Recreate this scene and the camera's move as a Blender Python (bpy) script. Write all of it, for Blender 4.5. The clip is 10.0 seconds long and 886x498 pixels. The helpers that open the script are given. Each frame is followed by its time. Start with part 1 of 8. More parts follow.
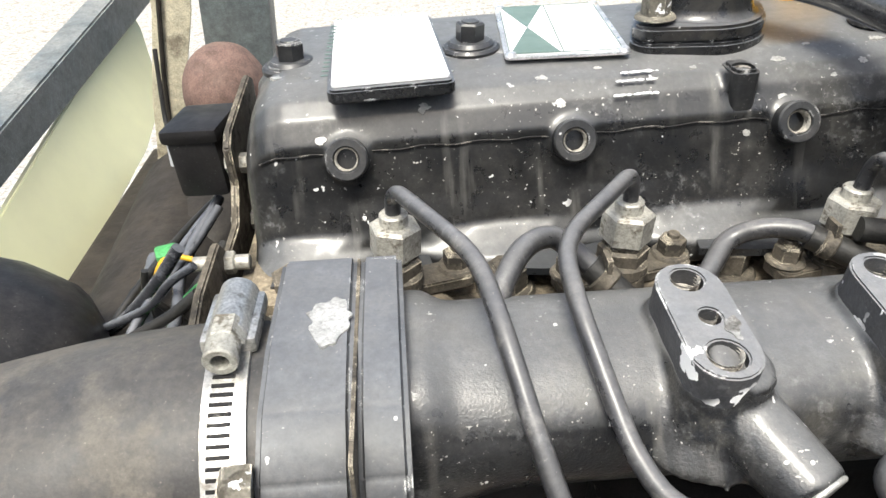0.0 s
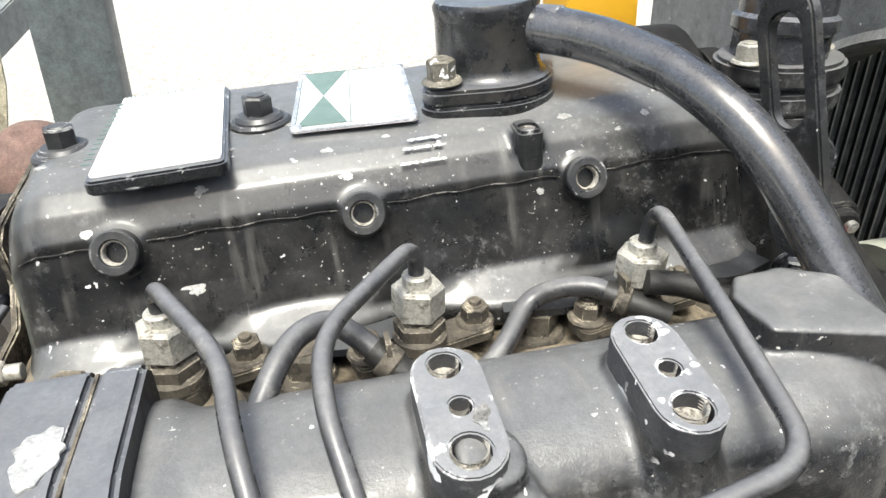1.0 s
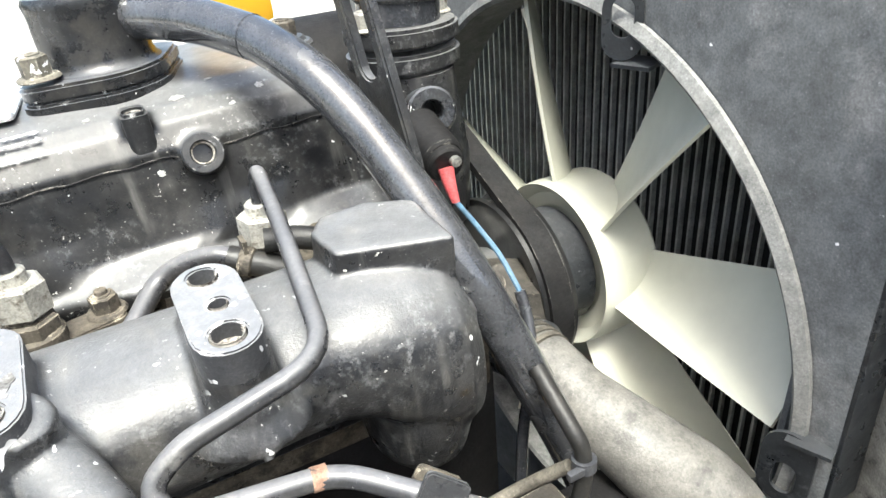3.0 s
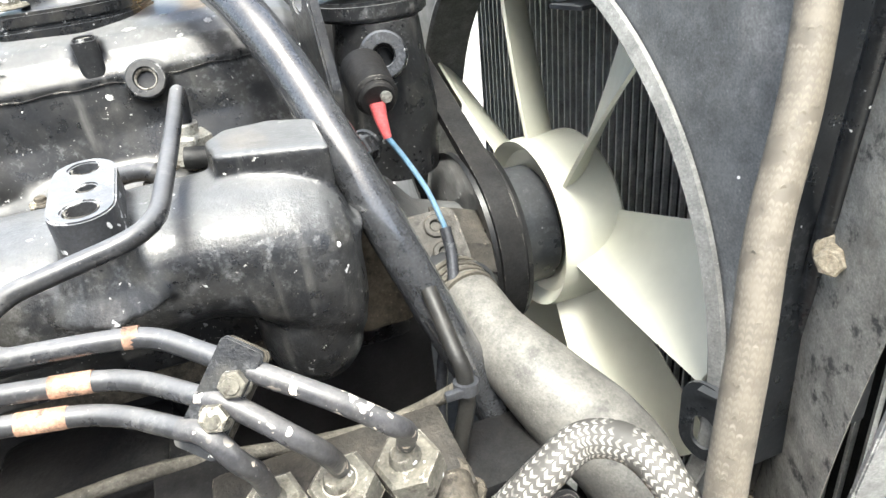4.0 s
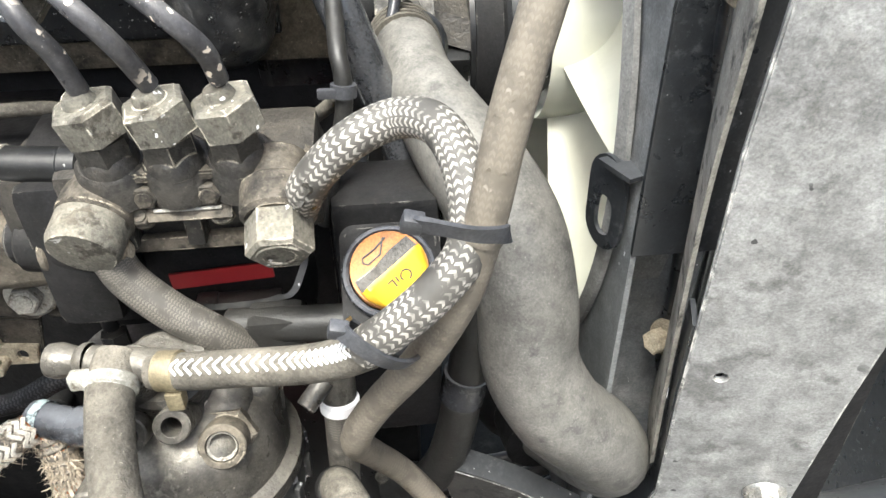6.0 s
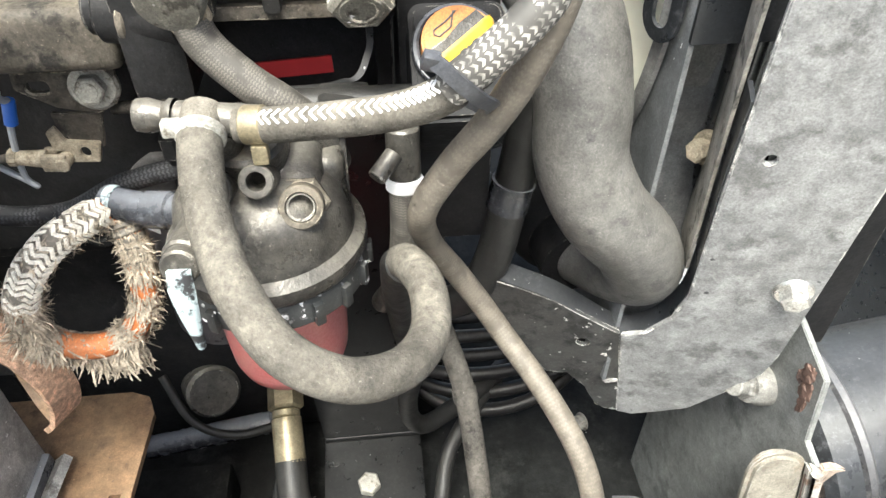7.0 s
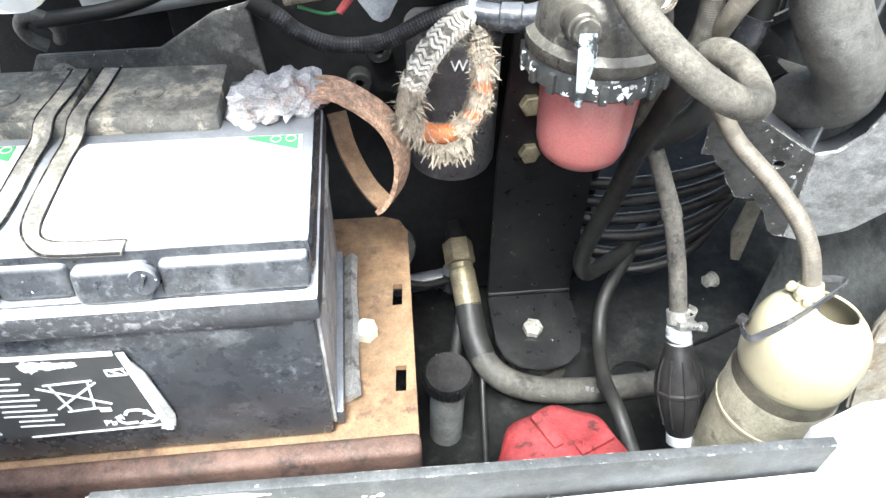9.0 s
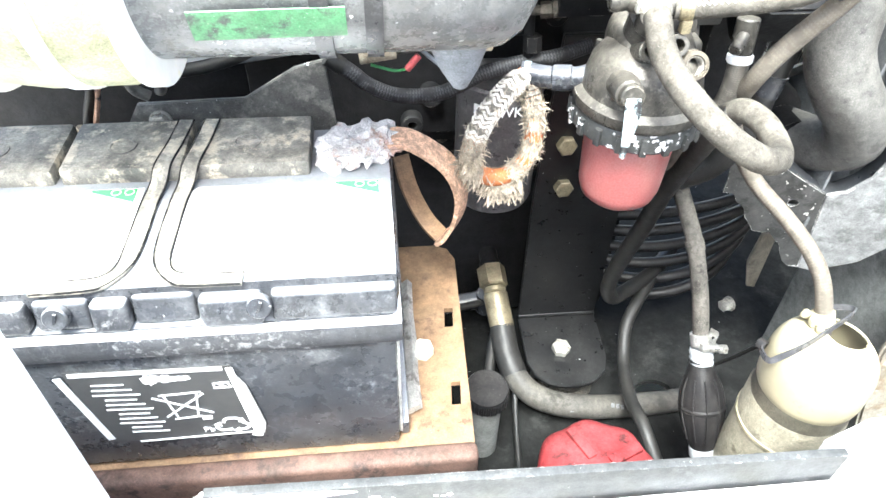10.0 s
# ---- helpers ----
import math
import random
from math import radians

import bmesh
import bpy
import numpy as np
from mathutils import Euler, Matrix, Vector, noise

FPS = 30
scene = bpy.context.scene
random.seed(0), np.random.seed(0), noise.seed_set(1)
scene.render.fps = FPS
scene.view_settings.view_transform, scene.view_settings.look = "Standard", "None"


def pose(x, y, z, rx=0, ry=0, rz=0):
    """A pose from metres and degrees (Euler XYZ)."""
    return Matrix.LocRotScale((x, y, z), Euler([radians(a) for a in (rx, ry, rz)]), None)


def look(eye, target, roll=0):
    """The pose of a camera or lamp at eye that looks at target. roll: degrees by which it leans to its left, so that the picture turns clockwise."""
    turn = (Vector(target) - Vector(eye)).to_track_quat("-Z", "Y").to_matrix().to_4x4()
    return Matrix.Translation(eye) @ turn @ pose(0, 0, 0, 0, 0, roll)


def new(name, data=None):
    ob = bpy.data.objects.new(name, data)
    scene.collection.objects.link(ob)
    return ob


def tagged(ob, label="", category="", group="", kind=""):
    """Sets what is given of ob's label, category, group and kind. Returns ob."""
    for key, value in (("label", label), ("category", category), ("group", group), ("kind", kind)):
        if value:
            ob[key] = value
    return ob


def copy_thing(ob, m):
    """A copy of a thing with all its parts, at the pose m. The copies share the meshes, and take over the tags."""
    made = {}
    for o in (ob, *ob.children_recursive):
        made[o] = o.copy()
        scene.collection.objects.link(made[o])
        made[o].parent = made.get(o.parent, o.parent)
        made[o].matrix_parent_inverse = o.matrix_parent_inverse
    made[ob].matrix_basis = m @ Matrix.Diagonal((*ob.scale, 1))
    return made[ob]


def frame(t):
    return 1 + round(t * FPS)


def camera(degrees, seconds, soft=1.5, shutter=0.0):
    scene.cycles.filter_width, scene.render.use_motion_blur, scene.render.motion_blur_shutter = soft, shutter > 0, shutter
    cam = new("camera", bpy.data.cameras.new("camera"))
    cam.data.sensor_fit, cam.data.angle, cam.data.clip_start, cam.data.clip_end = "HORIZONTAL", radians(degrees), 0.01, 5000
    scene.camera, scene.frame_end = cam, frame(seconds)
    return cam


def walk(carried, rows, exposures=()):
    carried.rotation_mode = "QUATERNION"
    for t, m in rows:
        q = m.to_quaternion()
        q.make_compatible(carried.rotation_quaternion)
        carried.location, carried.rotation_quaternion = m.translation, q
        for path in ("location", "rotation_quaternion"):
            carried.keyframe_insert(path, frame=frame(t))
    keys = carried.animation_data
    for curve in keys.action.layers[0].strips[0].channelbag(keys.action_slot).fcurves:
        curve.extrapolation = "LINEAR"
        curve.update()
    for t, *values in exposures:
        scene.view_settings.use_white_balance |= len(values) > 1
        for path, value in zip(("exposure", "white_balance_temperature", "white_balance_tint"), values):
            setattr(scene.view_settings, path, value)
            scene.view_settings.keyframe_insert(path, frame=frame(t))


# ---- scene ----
cam = camera(66.0, 10.0)
PATH = [
    (0, (-0.008, -0.002, 1.243), (0.102, 1.666, 0.145), -1.3),
    (0.5, (0.012, 0.004, 1.248), (0.173, 1.722, 0.237), -1.5),
    (1, (0.049, 0.01, 1.248), (0.396, 1.705, 0.244), -2.1),
    (1.5, (0.089, 0.005, 1.245), (0.646, 1.658, 0.267), -2.3),
    (2, (0.109, -0.01, 1.243), (0.777, 1.6, 0.263), -3.1),
    (2.5, (0.122, -0.026, 1.237), (0.842, 1.565, 0.262), -3.9),
    (3, (0.128, -0.042, 1.227), (0.911, 1.515, 0.246), -5.0),
    (3.2, (0.131, -0.053, 1.221), (0.946, 1.495, 0.252), -5.3),
    (4.3, (0.214, -0.105, 1.186), (0.618, 1.606, 0.232), -6.0),
    (4.5, (0.23, -0.111, 1.182), (0.54, 1.612, 0.215), -5.8),
    (5, (0.262, -0.125, 1.165), (0.433, 1.586, 0.143), -4.2),
    (5.5, (0.273, -0.14, 1.145), (0.389, 1.536, 0.061), -2.7),
    (6, (0.271, -0.149, 1.115), (0.439, 1.484, -0.027), -0.8),
    (6.2, (0.269, -0.154, 1.104), (0.447, 1.426, -0.11), 0.0),
    (7.3, (0.216, -0.205, 1.072), (0.387, 1.272, -0.265), 0.6),
    (7.5, (0.199, -0.216, 1.069), (0.362, 1.256, -0.275), 1.2),
    (8, (0.147, -0.249, 1.063), (0.308, 1.213, -0.292), 1.8),
    (8.5, (0.102, -0.277, 1.061), (0.293, 1.171, -0.305), 2.0),
    (9, (0.055, -0.305, 1.066), (0.231, 1.111, -0.335), 1.3),
    (9.5, (0.015, -0.33, 1.084), (0.191, 1.089, -0.314), 2.2),
    (10, (0.016, -0.335, 1.111), (0.181, 1.116, -0.255), 1.4),
]
EXPOSURES = [(0.0, 1.14, 6600, 5), (1.0, 1.30, 6500, 4), (2.0, 1.71, 6400, 3), (3.0, 1.91, 6400, 3), (4.5, 2.06, 6350, 3), (5.0, 2.04, 6350, 4), (6.0, 1.91, 6350, 4), (7.5, 2.18, 6400, 3), (8.0, 2.26, 6250, 4), (8.5, 2.31, 5950, 4), (9.0, 2.38, 5900, 3), (9.5, 2.55, 5900, 3), (10.0, 2.85, 5950, 3)]
walk(cam, [(t, look(eye, target, roll)) for t, eye, target, roll in PATH], EXPOSURES)

# ---- light: hazy bright day, soft high sun behind and left of the camera ----
world = bpy.data.worlds.new("sky")
scene.world = world
world.use_nodes = True
wn = world.node_tree
sky = wn.nodes.new("ShaderNodeTexSky")
sky.sky_type = "NISHITA"
sky.sun_disc = False
sky.sun_elevation = radians(64)
sky.sun_rotation = radians(198)
sky.dust_density = 6.0
sky.air_density = 1.0
wn.links.new(sky.outputs[0], wn.nodes["Background"].inputs[0])
wn.nodes["Background"].inputs[1].default_value = 0.112
sun = new("sun", bpy.data.lights.new("sun", "SUN"))
sun.data.energy = 2.0
sun.data.angle = radians(20)
sun.data.color = (1.0, 0.985, 0.95)
sun.matrix_world = look((-0.40, -1.25, 4.0), (0.1, 0.1, 0.9))


# ---- materials ----
def mat(name, col, rough=0.5, metal=0.0, var=0.25, scale=40.0, bump=0.15, bscale=350.0, dust=None, chips=None, stain=None, coat=0.0, spec=0.5, film=None, edge=None, runs=None):
    """col: base; dust: (colour, amount 0..1); chips: (colour, amount, scale); stain: (colour, amount, scale); film:
    (colour, amount) of settled dust and painted sky sheen that pales upward faces; edge: (colour, amount) of paint worn
    off along edges."""
    m = bpy.data.materials.new(name)
    m.use_nodes = True
    nt = m.node_tree
    N, L = nt.nodes, nt.links
    b = N["Principled BSDF"]
    tc = N.new("ShaderNodeTexCoord")

    def noise_tex(sc, detail=5.0, r=0.6):
        n = N.new("ShaderNodeTexNoise")
        n.inputs["Scale"].default_value = sc
        n.inputs["Detail"].default_value = detail
        n.inputs["Roughness"].default_value = r
        L.new(tc.outputs["Object"], n.inputs["Vector"])
        return n.outputs["Fac"]

    def step(fac, lo, hi):
        r = N.new("ShaderNodeMapRange")
        r.inputs["From Min"].default_value = lo
        r.inputs["From Max"].default_value = hi
        L.new(fac, r.inputs["Value"])
        return r.outputs["Result"]

    def mix(fac, a, c):
        x = N.new("ShaderNodeMix")
        x.data_type = "RGBA"
        L.new(fac, x.inputs["Factor"])
        for s, v in ((x.inputs["A"], a), (x.inputs["B"], c)):
            if isinstance(v, tuple):
                s.default_value = (*v, 1)
            else:
                L.new(v, s)
        return x.outputs["Result"]

    def fmix(fac, a, c):
        x = N.new("ShaderNodeMix")
        L.new(fac, x.inputs["Factor"])
        for s, v in ((x.inputs["A"], a), (x.inputs["B"], c)):
            if isinstance(v, float):
                s.default_value = v
            else:
                L.new(v, s)
        return x.outputs["Result"]

    def times(a, k):
        x = N.new("ShaderNodeMath")
        x.operation = "MULTIPLY"
        L.new(a, x.inputs[0])
        if isinstance(k, float):
            x.inputs[1].default_value = k
        else:
            L.new(k, x.inputs[1])
        return x.outputs[0]

    lo = tuple(c * (1 - var) for c in col)
    hi = tuple(min(1.0, c * (1 + var)) for c in col)
    c = mix(step(noise_tex(scale, 7.0), 0.3, 0.7), lo, hi)
    rg = fmix(step(noise_tex(scale * 2.3), 0.3, 0.7), max(0.05, rough - 0.1), min(1.0, rough + 0.1))
    if stain:
        f = step(noise_tex(stain[2], 9.0, 0.68), 0.645 - 0.3 * stain[1], 0.735 - 0.3 * stain[1])
        c = mix(f, c, stain[0])
        rg = fmix(f, rg, min(1.0, rough + 0.2))
    if var > 0.12:
        blot = fmix(step(noise_tex(75.0, 12.0, 0.78), 0.34, 0.66), 0.60, 1.32)
        fine = fmix(step(noise_tex(900.0, 4.0, 0.7), 0.34, 0.66), 0.72, 1.26)
        gm = N.new("ShaderNodeMix")
        gm.data_type = "RGBA"
        gm.blend_type = "MULTIPLY"
        gm.inputs["Factor"].default_value = 1.0
        L.new(c, gm.inputs["A"])
        L.new(times(blot, fine), gm.inputs["B"])
        c = gm.outputs["Result"]
    geo = N.new("ShaderNodeNewGeometry")
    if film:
        # Upward faces go paler: settled dust, with sky sheen put into the colour.
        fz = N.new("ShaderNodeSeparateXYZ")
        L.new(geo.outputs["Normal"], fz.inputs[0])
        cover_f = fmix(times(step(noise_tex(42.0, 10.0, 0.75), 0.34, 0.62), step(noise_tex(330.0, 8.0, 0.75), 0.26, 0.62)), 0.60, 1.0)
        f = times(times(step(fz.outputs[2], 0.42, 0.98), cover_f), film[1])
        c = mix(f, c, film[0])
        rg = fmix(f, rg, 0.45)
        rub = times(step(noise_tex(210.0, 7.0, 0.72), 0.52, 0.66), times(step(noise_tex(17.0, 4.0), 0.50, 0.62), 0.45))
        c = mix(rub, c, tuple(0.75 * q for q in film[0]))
    if runs:
        tall = N.new("ShaderNodeMapping")
        tall.inputs["Scale"].default_value = (1.0, 0.25, 0.10)
        L.new(tc.outputs["Object"], tall.inputs["Vector"])
        rn = N.new("ShaderNodeTexNoise")
        rn.inputs["Scale"].default_value = 150.0
        rn.inputs["Detail"].default_value = 4.0
        L.new(tall.outputs["Vector"], rn.inputs["Vector"])
        f = times(times(step(rn.outputs["Fac"], 0.56, 0.72), step(noise_tex(24.0, 3.0), 0.46, 0.60)), runs[1])
        c = mix(f, c, runs[0])
        rg = fmix(f, rg, 0.8)
        speck = times(step(noise_tex(520.0, 2.0), 0.69, 0.72), step(noise_tex(30.0, 4.0), 0.47, 0.58))
        c = mix(speck, c, (0.5, 0.49, 0.46))
    if dust:
        sep = N.new("ShaderNodeSeparateXYZ")
        L.new(geo.outputs["Normal"], sep.inputs[0])
        up = step(sep.outputs[2], -0.6, 1.0)
        patch = step(noise_tex(26.0, 9.0, 0.7), 0.38, 0.66)
        patch = times(patch, fmix(step(noise_tex(260.0, 9.0, 0.78), 0.36, 0.62), 0.18, 1.0))
        f = times(times(up, patch), min(1.0, dust[1] * 1.25))
        fine = step(noise_tex(420.0, 3.0), 0.45, 0.8)
        f = fmix(times(fine, 0.10 * dust[1]), f, 1.0)
        c = mix(f, c, dust[0])
        rg = fmix(f, rg, 0.92)
        grit = times(step(noise_tex(900.0, 2.0), 0.70, 0.75), min(1.0, 0.10 + 0.5 * dust[1]))
        c = mix(grit, c, tuple(min(0.85, 1.3 * q) for q in dust[0]))
    if chips:
        f1 = times(step(noise_tex(chips[2], 2.0, 0.5), 0.80 - 0.2 * chips[1], 0.81 - 0.2 * chips[1]), step(noise_tex(21.0, 3.0), 0.47, 0.56))
        f2 = step(noise_tex(chips[2] * 0.35, 4.0, 0.6), 0.84 - 0.24 * chips[1], 0.845 - 0.24 * chips[1])
        c = mix(f1, c, chips[0])
        c = mix(f2, c, chips[0])
        rg = fmix(f2, rg, 0.7)
    if edge:
        bv = N.new("ShaderNodeBevel")
        bv.samples = 4
        bv.inputs["Radius"].default_value = 0.0011
        dp = N.new("ShaderNodeVectorMath")
        dp.operation = "DOT_PRODUCT"
        L.new(bv.outputs["Normal"], dp.inputs[0])
        L.new(geo.outputs["Normal"], dp.inputs[1])
        worn = times(step(dp.outputs["Value"], 0.985, 0.93), step(noise_tex(95.0, 5.0, 0.65), 0.62 - 0.25 * edge[1], 0.70 - 0.25 * edge[1]))
        c = mix(worn, c, edge[0])
    L.new(c, b.inputs["Base Color"])
    L.new(rg, b.inputs["Roughness"])
    b.inputs["Metallic"].default_value = metal
    b.inputs["Coat Weight"].default_value = coat
    b.inputs["Specular IOR Level"].default_value = spec
    if bump:
        bp = N.new("ShaderNodeBump")
        bp.inputs["Strength"].default_value = bump
        bp.inputs["Distance"].default_value = 0.001
        hgt = fmix(step(noise_tex(bscale * 0.15), 0.0, 1.0), 0.0, 1.0)
        n2 = noise_tex(bscale, 3.0)
        add = N.new("ShaderNodeMath")
        L.new(hgt, add.inputs[0])
        L.new(n2, add.inputs[1])
        L.new(add.outputs[0], bp.inputs["Height"])
        L.new(bp.outputs["Normal"], b.inputs["Normal"])
    return m


GREY_DUST = (0.6, 0.56, 0.5)
PALE = (0.66, 0.66, 0.65)
# The black paints carry painted sky sheen as well as dust in their film.
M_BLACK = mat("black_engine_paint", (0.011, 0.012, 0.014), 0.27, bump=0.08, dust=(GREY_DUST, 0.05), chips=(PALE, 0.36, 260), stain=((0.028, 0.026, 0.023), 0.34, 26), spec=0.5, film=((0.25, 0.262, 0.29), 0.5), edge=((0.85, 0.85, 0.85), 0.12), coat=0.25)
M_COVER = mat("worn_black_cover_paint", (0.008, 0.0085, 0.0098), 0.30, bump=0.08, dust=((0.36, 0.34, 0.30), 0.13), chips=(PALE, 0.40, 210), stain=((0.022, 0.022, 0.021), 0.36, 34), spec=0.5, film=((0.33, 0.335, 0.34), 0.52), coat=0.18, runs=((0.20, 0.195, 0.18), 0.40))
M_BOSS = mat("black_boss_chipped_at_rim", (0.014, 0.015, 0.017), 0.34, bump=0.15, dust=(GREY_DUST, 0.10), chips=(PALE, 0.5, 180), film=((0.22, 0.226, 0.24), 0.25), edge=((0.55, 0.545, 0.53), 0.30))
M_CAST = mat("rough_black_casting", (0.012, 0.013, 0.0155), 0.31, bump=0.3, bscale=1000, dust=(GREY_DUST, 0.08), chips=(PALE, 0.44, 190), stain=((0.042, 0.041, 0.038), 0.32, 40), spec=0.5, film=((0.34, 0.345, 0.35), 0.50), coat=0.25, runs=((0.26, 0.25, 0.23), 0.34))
M_CHIPPED = mat("chipped_black_casting", (0.04, 0.042, 0.048), 0.45, bump=0.2, bscale=1100, dust=(GREY_DUST, 0.15), chips=((0.85, 0.85, 0.85), 0.84, 130), film=((0.32, 0.33, 0.35), 0.62), edge=((0.75, 0.75, 0.75), 0.32))
M_HEAD = mat("dusty_head", (0.08, 0.068, 0.052), 0.8, bump=0.8, bscale=300, dust=((0.54, 0.45, 0.32), 0.65), stain=((0.024, 0.022, 0.02), 0.5, 55), spec=0.25)
M_SILL = mat("worn_black_bar", (0.056, 0.059, 0.060), 0.5, var=0.3, scale=30, bump=0.2, dust=((0.34, 0.33, 0.31), 0.14), stain=((0.11, 0.112, 0.112), 0.30, 40), chips=((0.8, 0.8, 0.78), 0.36, 200), edge=((0.7, 0.7, 0.68), 0.3))
M_DARK = mat("dark_oily_metal", (0.012, 0.012, 0.013), 0.6, bump=0.4, bscale=250, dust=((0.12, 0.11, 0.096), 0.16), spec=0.2, edge=((0.2, 0.19, 0.17), 0.4))
M_TROUGH = mat("brown_black_greasy_steel", (0.022, 0.019, 0.016), 0.6, var=0.5, scale=40, bump=0.3, dust=((0.12, 0.10, 0.075), 0.3), spec=0.3)
M_SHEET = mat("black_sheet_metal", (0.014, 0.016, 0.019), 0.32, bump=0.08, dust=((0.52, 0.52, 0.5), 0.05), chips=(PALE, 0.26, 300), spec=0.5, film=((0.18, 0.184, 0.192), 0.28))
M_PANEL = mat("dusty_grey_black_panel", (0.235, 0.237, 0.236), 0.42, var=0.35, scale=60, bump=0.25, dust=((0.5, 0.5, 0.475), 0.12), stain=((0.14, 0.14, 0.137), 0.36, 48), chips=((0.04, 0.04, 0.042), 0.56, 110), film=((0.6, 0.6, 0.57), 0.36), edge=((0.75, 0.74, 0.70), 0.4))
M_SHROUD = mat("dusty_shroud_steel", (0.13, 0.136, 0.14), 0.42, var=0.2, scale=14, bump=0.1, dust=((0.52, 0.52, 0.5), 0.2), stain=((0.2, 0.2, 0.2), 0.35, 16), chips=((0.85, 0.85, 0.85), 0.22, 260))
M_RIM = mat("pale_dust_rim", (0.17, 0.17, 0.164), 0.7, bump=0.3, dust=((0.52, 0.51, 0.48), 0.6))
M_BRACKET = mat("clean_black_bracket_paint", (0.0085, 0.0088, 0.0095), 0.34, bump=0.06, dust=((0.4, 0.39, 0.36), 0.05), chips=(PALE, 0.24, 300), spec=0.45)
M_PRINT = mat("rubbed_grey_print", (0.15, 0.152, 0.155), 0.6, var=0.3, scale=300, bump=0.0)
M_GLOSSPIPE = mat("glossy_black_breather_rubber", (0.042, 0.044, 0.049), 0.17, var=0.2, bump=0.02, dust=(GREY_DUST, 0.05), stain=((0.06, 0.06, 0.062), 0.22, 20), coat=1.0, spec=0.8)
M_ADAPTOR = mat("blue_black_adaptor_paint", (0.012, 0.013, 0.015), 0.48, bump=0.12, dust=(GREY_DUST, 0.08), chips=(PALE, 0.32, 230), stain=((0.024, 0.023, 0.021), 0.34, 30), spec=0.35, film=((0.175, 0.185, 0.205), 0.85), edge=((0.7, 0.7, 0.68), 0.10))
M_STEEL = mat("dirty_zinc_steel", (0.40, 0.39, 0.35), 0.48, metal=0.35, bump=0.25, dust=((0.50, 0.46, 0.38), 0.3), stain=((0.16, 0.14, 0.11), 0.36, 160), edge=((0.7, 0.68, 0.62), 0.3))
M_DIRTYZINC = mat("dust_grey_zinc", (0.24, 0.235, 0.22), 0.6, metal=0.15, var=0.35, scale=80, bump=0.3, dust=((0.42, 0.40, 0.35), 0.4), stain=((0.10, 0.094, 0.085), 0.36, 90))
M_DIRTY = mat("grimy_brown_steel", (0.075, 0.066, 0.054), 0.66, metal=0.08, var=0.45, scale=90, bump=0.5, bscale=450, dust=((0.42, 0.36, 0.27), 0.40), stain=((0.018, 0.017, 0.016), 0.50, 80), edge=((0.56, 0.5, 0.39), 0.35), spec=0.4)
M_GRIME = mat("oily_grime_on_cast_iron", (0.033, 0.0305, 0.027), 0.45, var=0.45, scale=80, bump=0.6, bscale=420, dust=((0.30, 0.258, 0.20), 0.18), stain=((0.012, 0.0115, 0.011), 0.48, 90), edge=((0.42, 0.38, 0.30), 0.3))
M_NUT = mat("worn_paint_steel_nut", (0.13, 0.124, 0.106), 0.68, metal=0.08, var=0.35, scale=120, bump=0.5, bscale=500, dust=((0.6, 0.54, 0.42), 0.42), stain=((0.044, 0.04, 0.034), 0.42, 120), chips=((0.85, 0.85, 0.85), 0.66, 200), edge=((0.8, 0.74, 0.62), 0.45), spec=0.3)
M_BORE = mat("bare_threaded_steel", (0.36, 0.34, 0.30), 0.5, metal=0.15, var=0.4, scale=200, bump=0.2, stain=((0.07, 0.06, 0.05), 0.42, 200))
M_CAKED = mat("caked_cream_dust", (0.40, 0.345, 0.26), 0.9, var=0.3, scale=90, bump=0.6, bscale=300, stain=((0.22, 0.18, 0.13), 0.34, 60), spec=0.2)
M_STRIP = mat("dented_alloy_strip", (0.48, 0.475, 0.455), 0.45, metal=0.4, var=0.3, scale=60, bump=0.6, bscale=120, stain=((0.20, 0.19, 0.175), 0.34, 50))
M_MOTTLED = mat("black_paint_mottled_with_dust", (0.32, 0.305, 0.27), 0.6, var=0.4, scale=50, bump=0.4, bscale=200, dust=((0.52, 0.49, 0.42), 0.4), stain=((0.06, 0.06, 0.058), 0.32, 80), chips=((0.04, 0.04, 0.041), 0.45, 120))
M_STAY = mat("speckled_dark_plate", (0.085, 0.085, 0.082), 0.5, var=0.4, scale=40, bump=0.15, dust=((0.48, 0.46, 0.42), 0.4), stain=((0.20, 0.192, 0.178), 0.45, 50), chips=((0.85, 0.85, 0.85), 0.42, 240))
# Dusty side; base lifted far above the black case to offset its shade.
M_BATSIDE = mat("dusty_lifted_battery_side", (0.40, 0.395, 0.375), 0.42, var=0.35, scale=40, bump=0.1, dust=((0.70, 0.69, 0.66), 0.6), stain=((0.28, 0.275, 0.26), 0.44, 36), chips=((0.8, 0.8, 0.78), 0.45, 260))
M_POST = mat("flaking_cream_post", (0.25, 0.23, 0.19), 0.6, var=0.2, scale=30, bump=0.3, stain=((0.20, 0.15, 0.10), 0.34, 22), chips=((0.44, 0.43, 0.40), 0.42, 46), edge=((0.5, 0.48, 0.44), 0.3))
M_POSTSIDE = mat("worn_off_white_flange", (0.42, 0.405, 0.37), 0.55, var=0.2, scale=40, bump=0.15, stain=((0.27, 0.19, 0.13), 0.28, 40), chips=((0.22, 0.15, 0.11), 0.3, 110))
M_BEIGE = mat("beige_dusty_casting", (0.22, 0.20, 0.16), 0.6, var=0.3, scale=50, bump=0.2, dust=((0.40, 0.35, 0.27), 0.4), stain=((0.10, 0.088, 0.07), 0.3, 60))
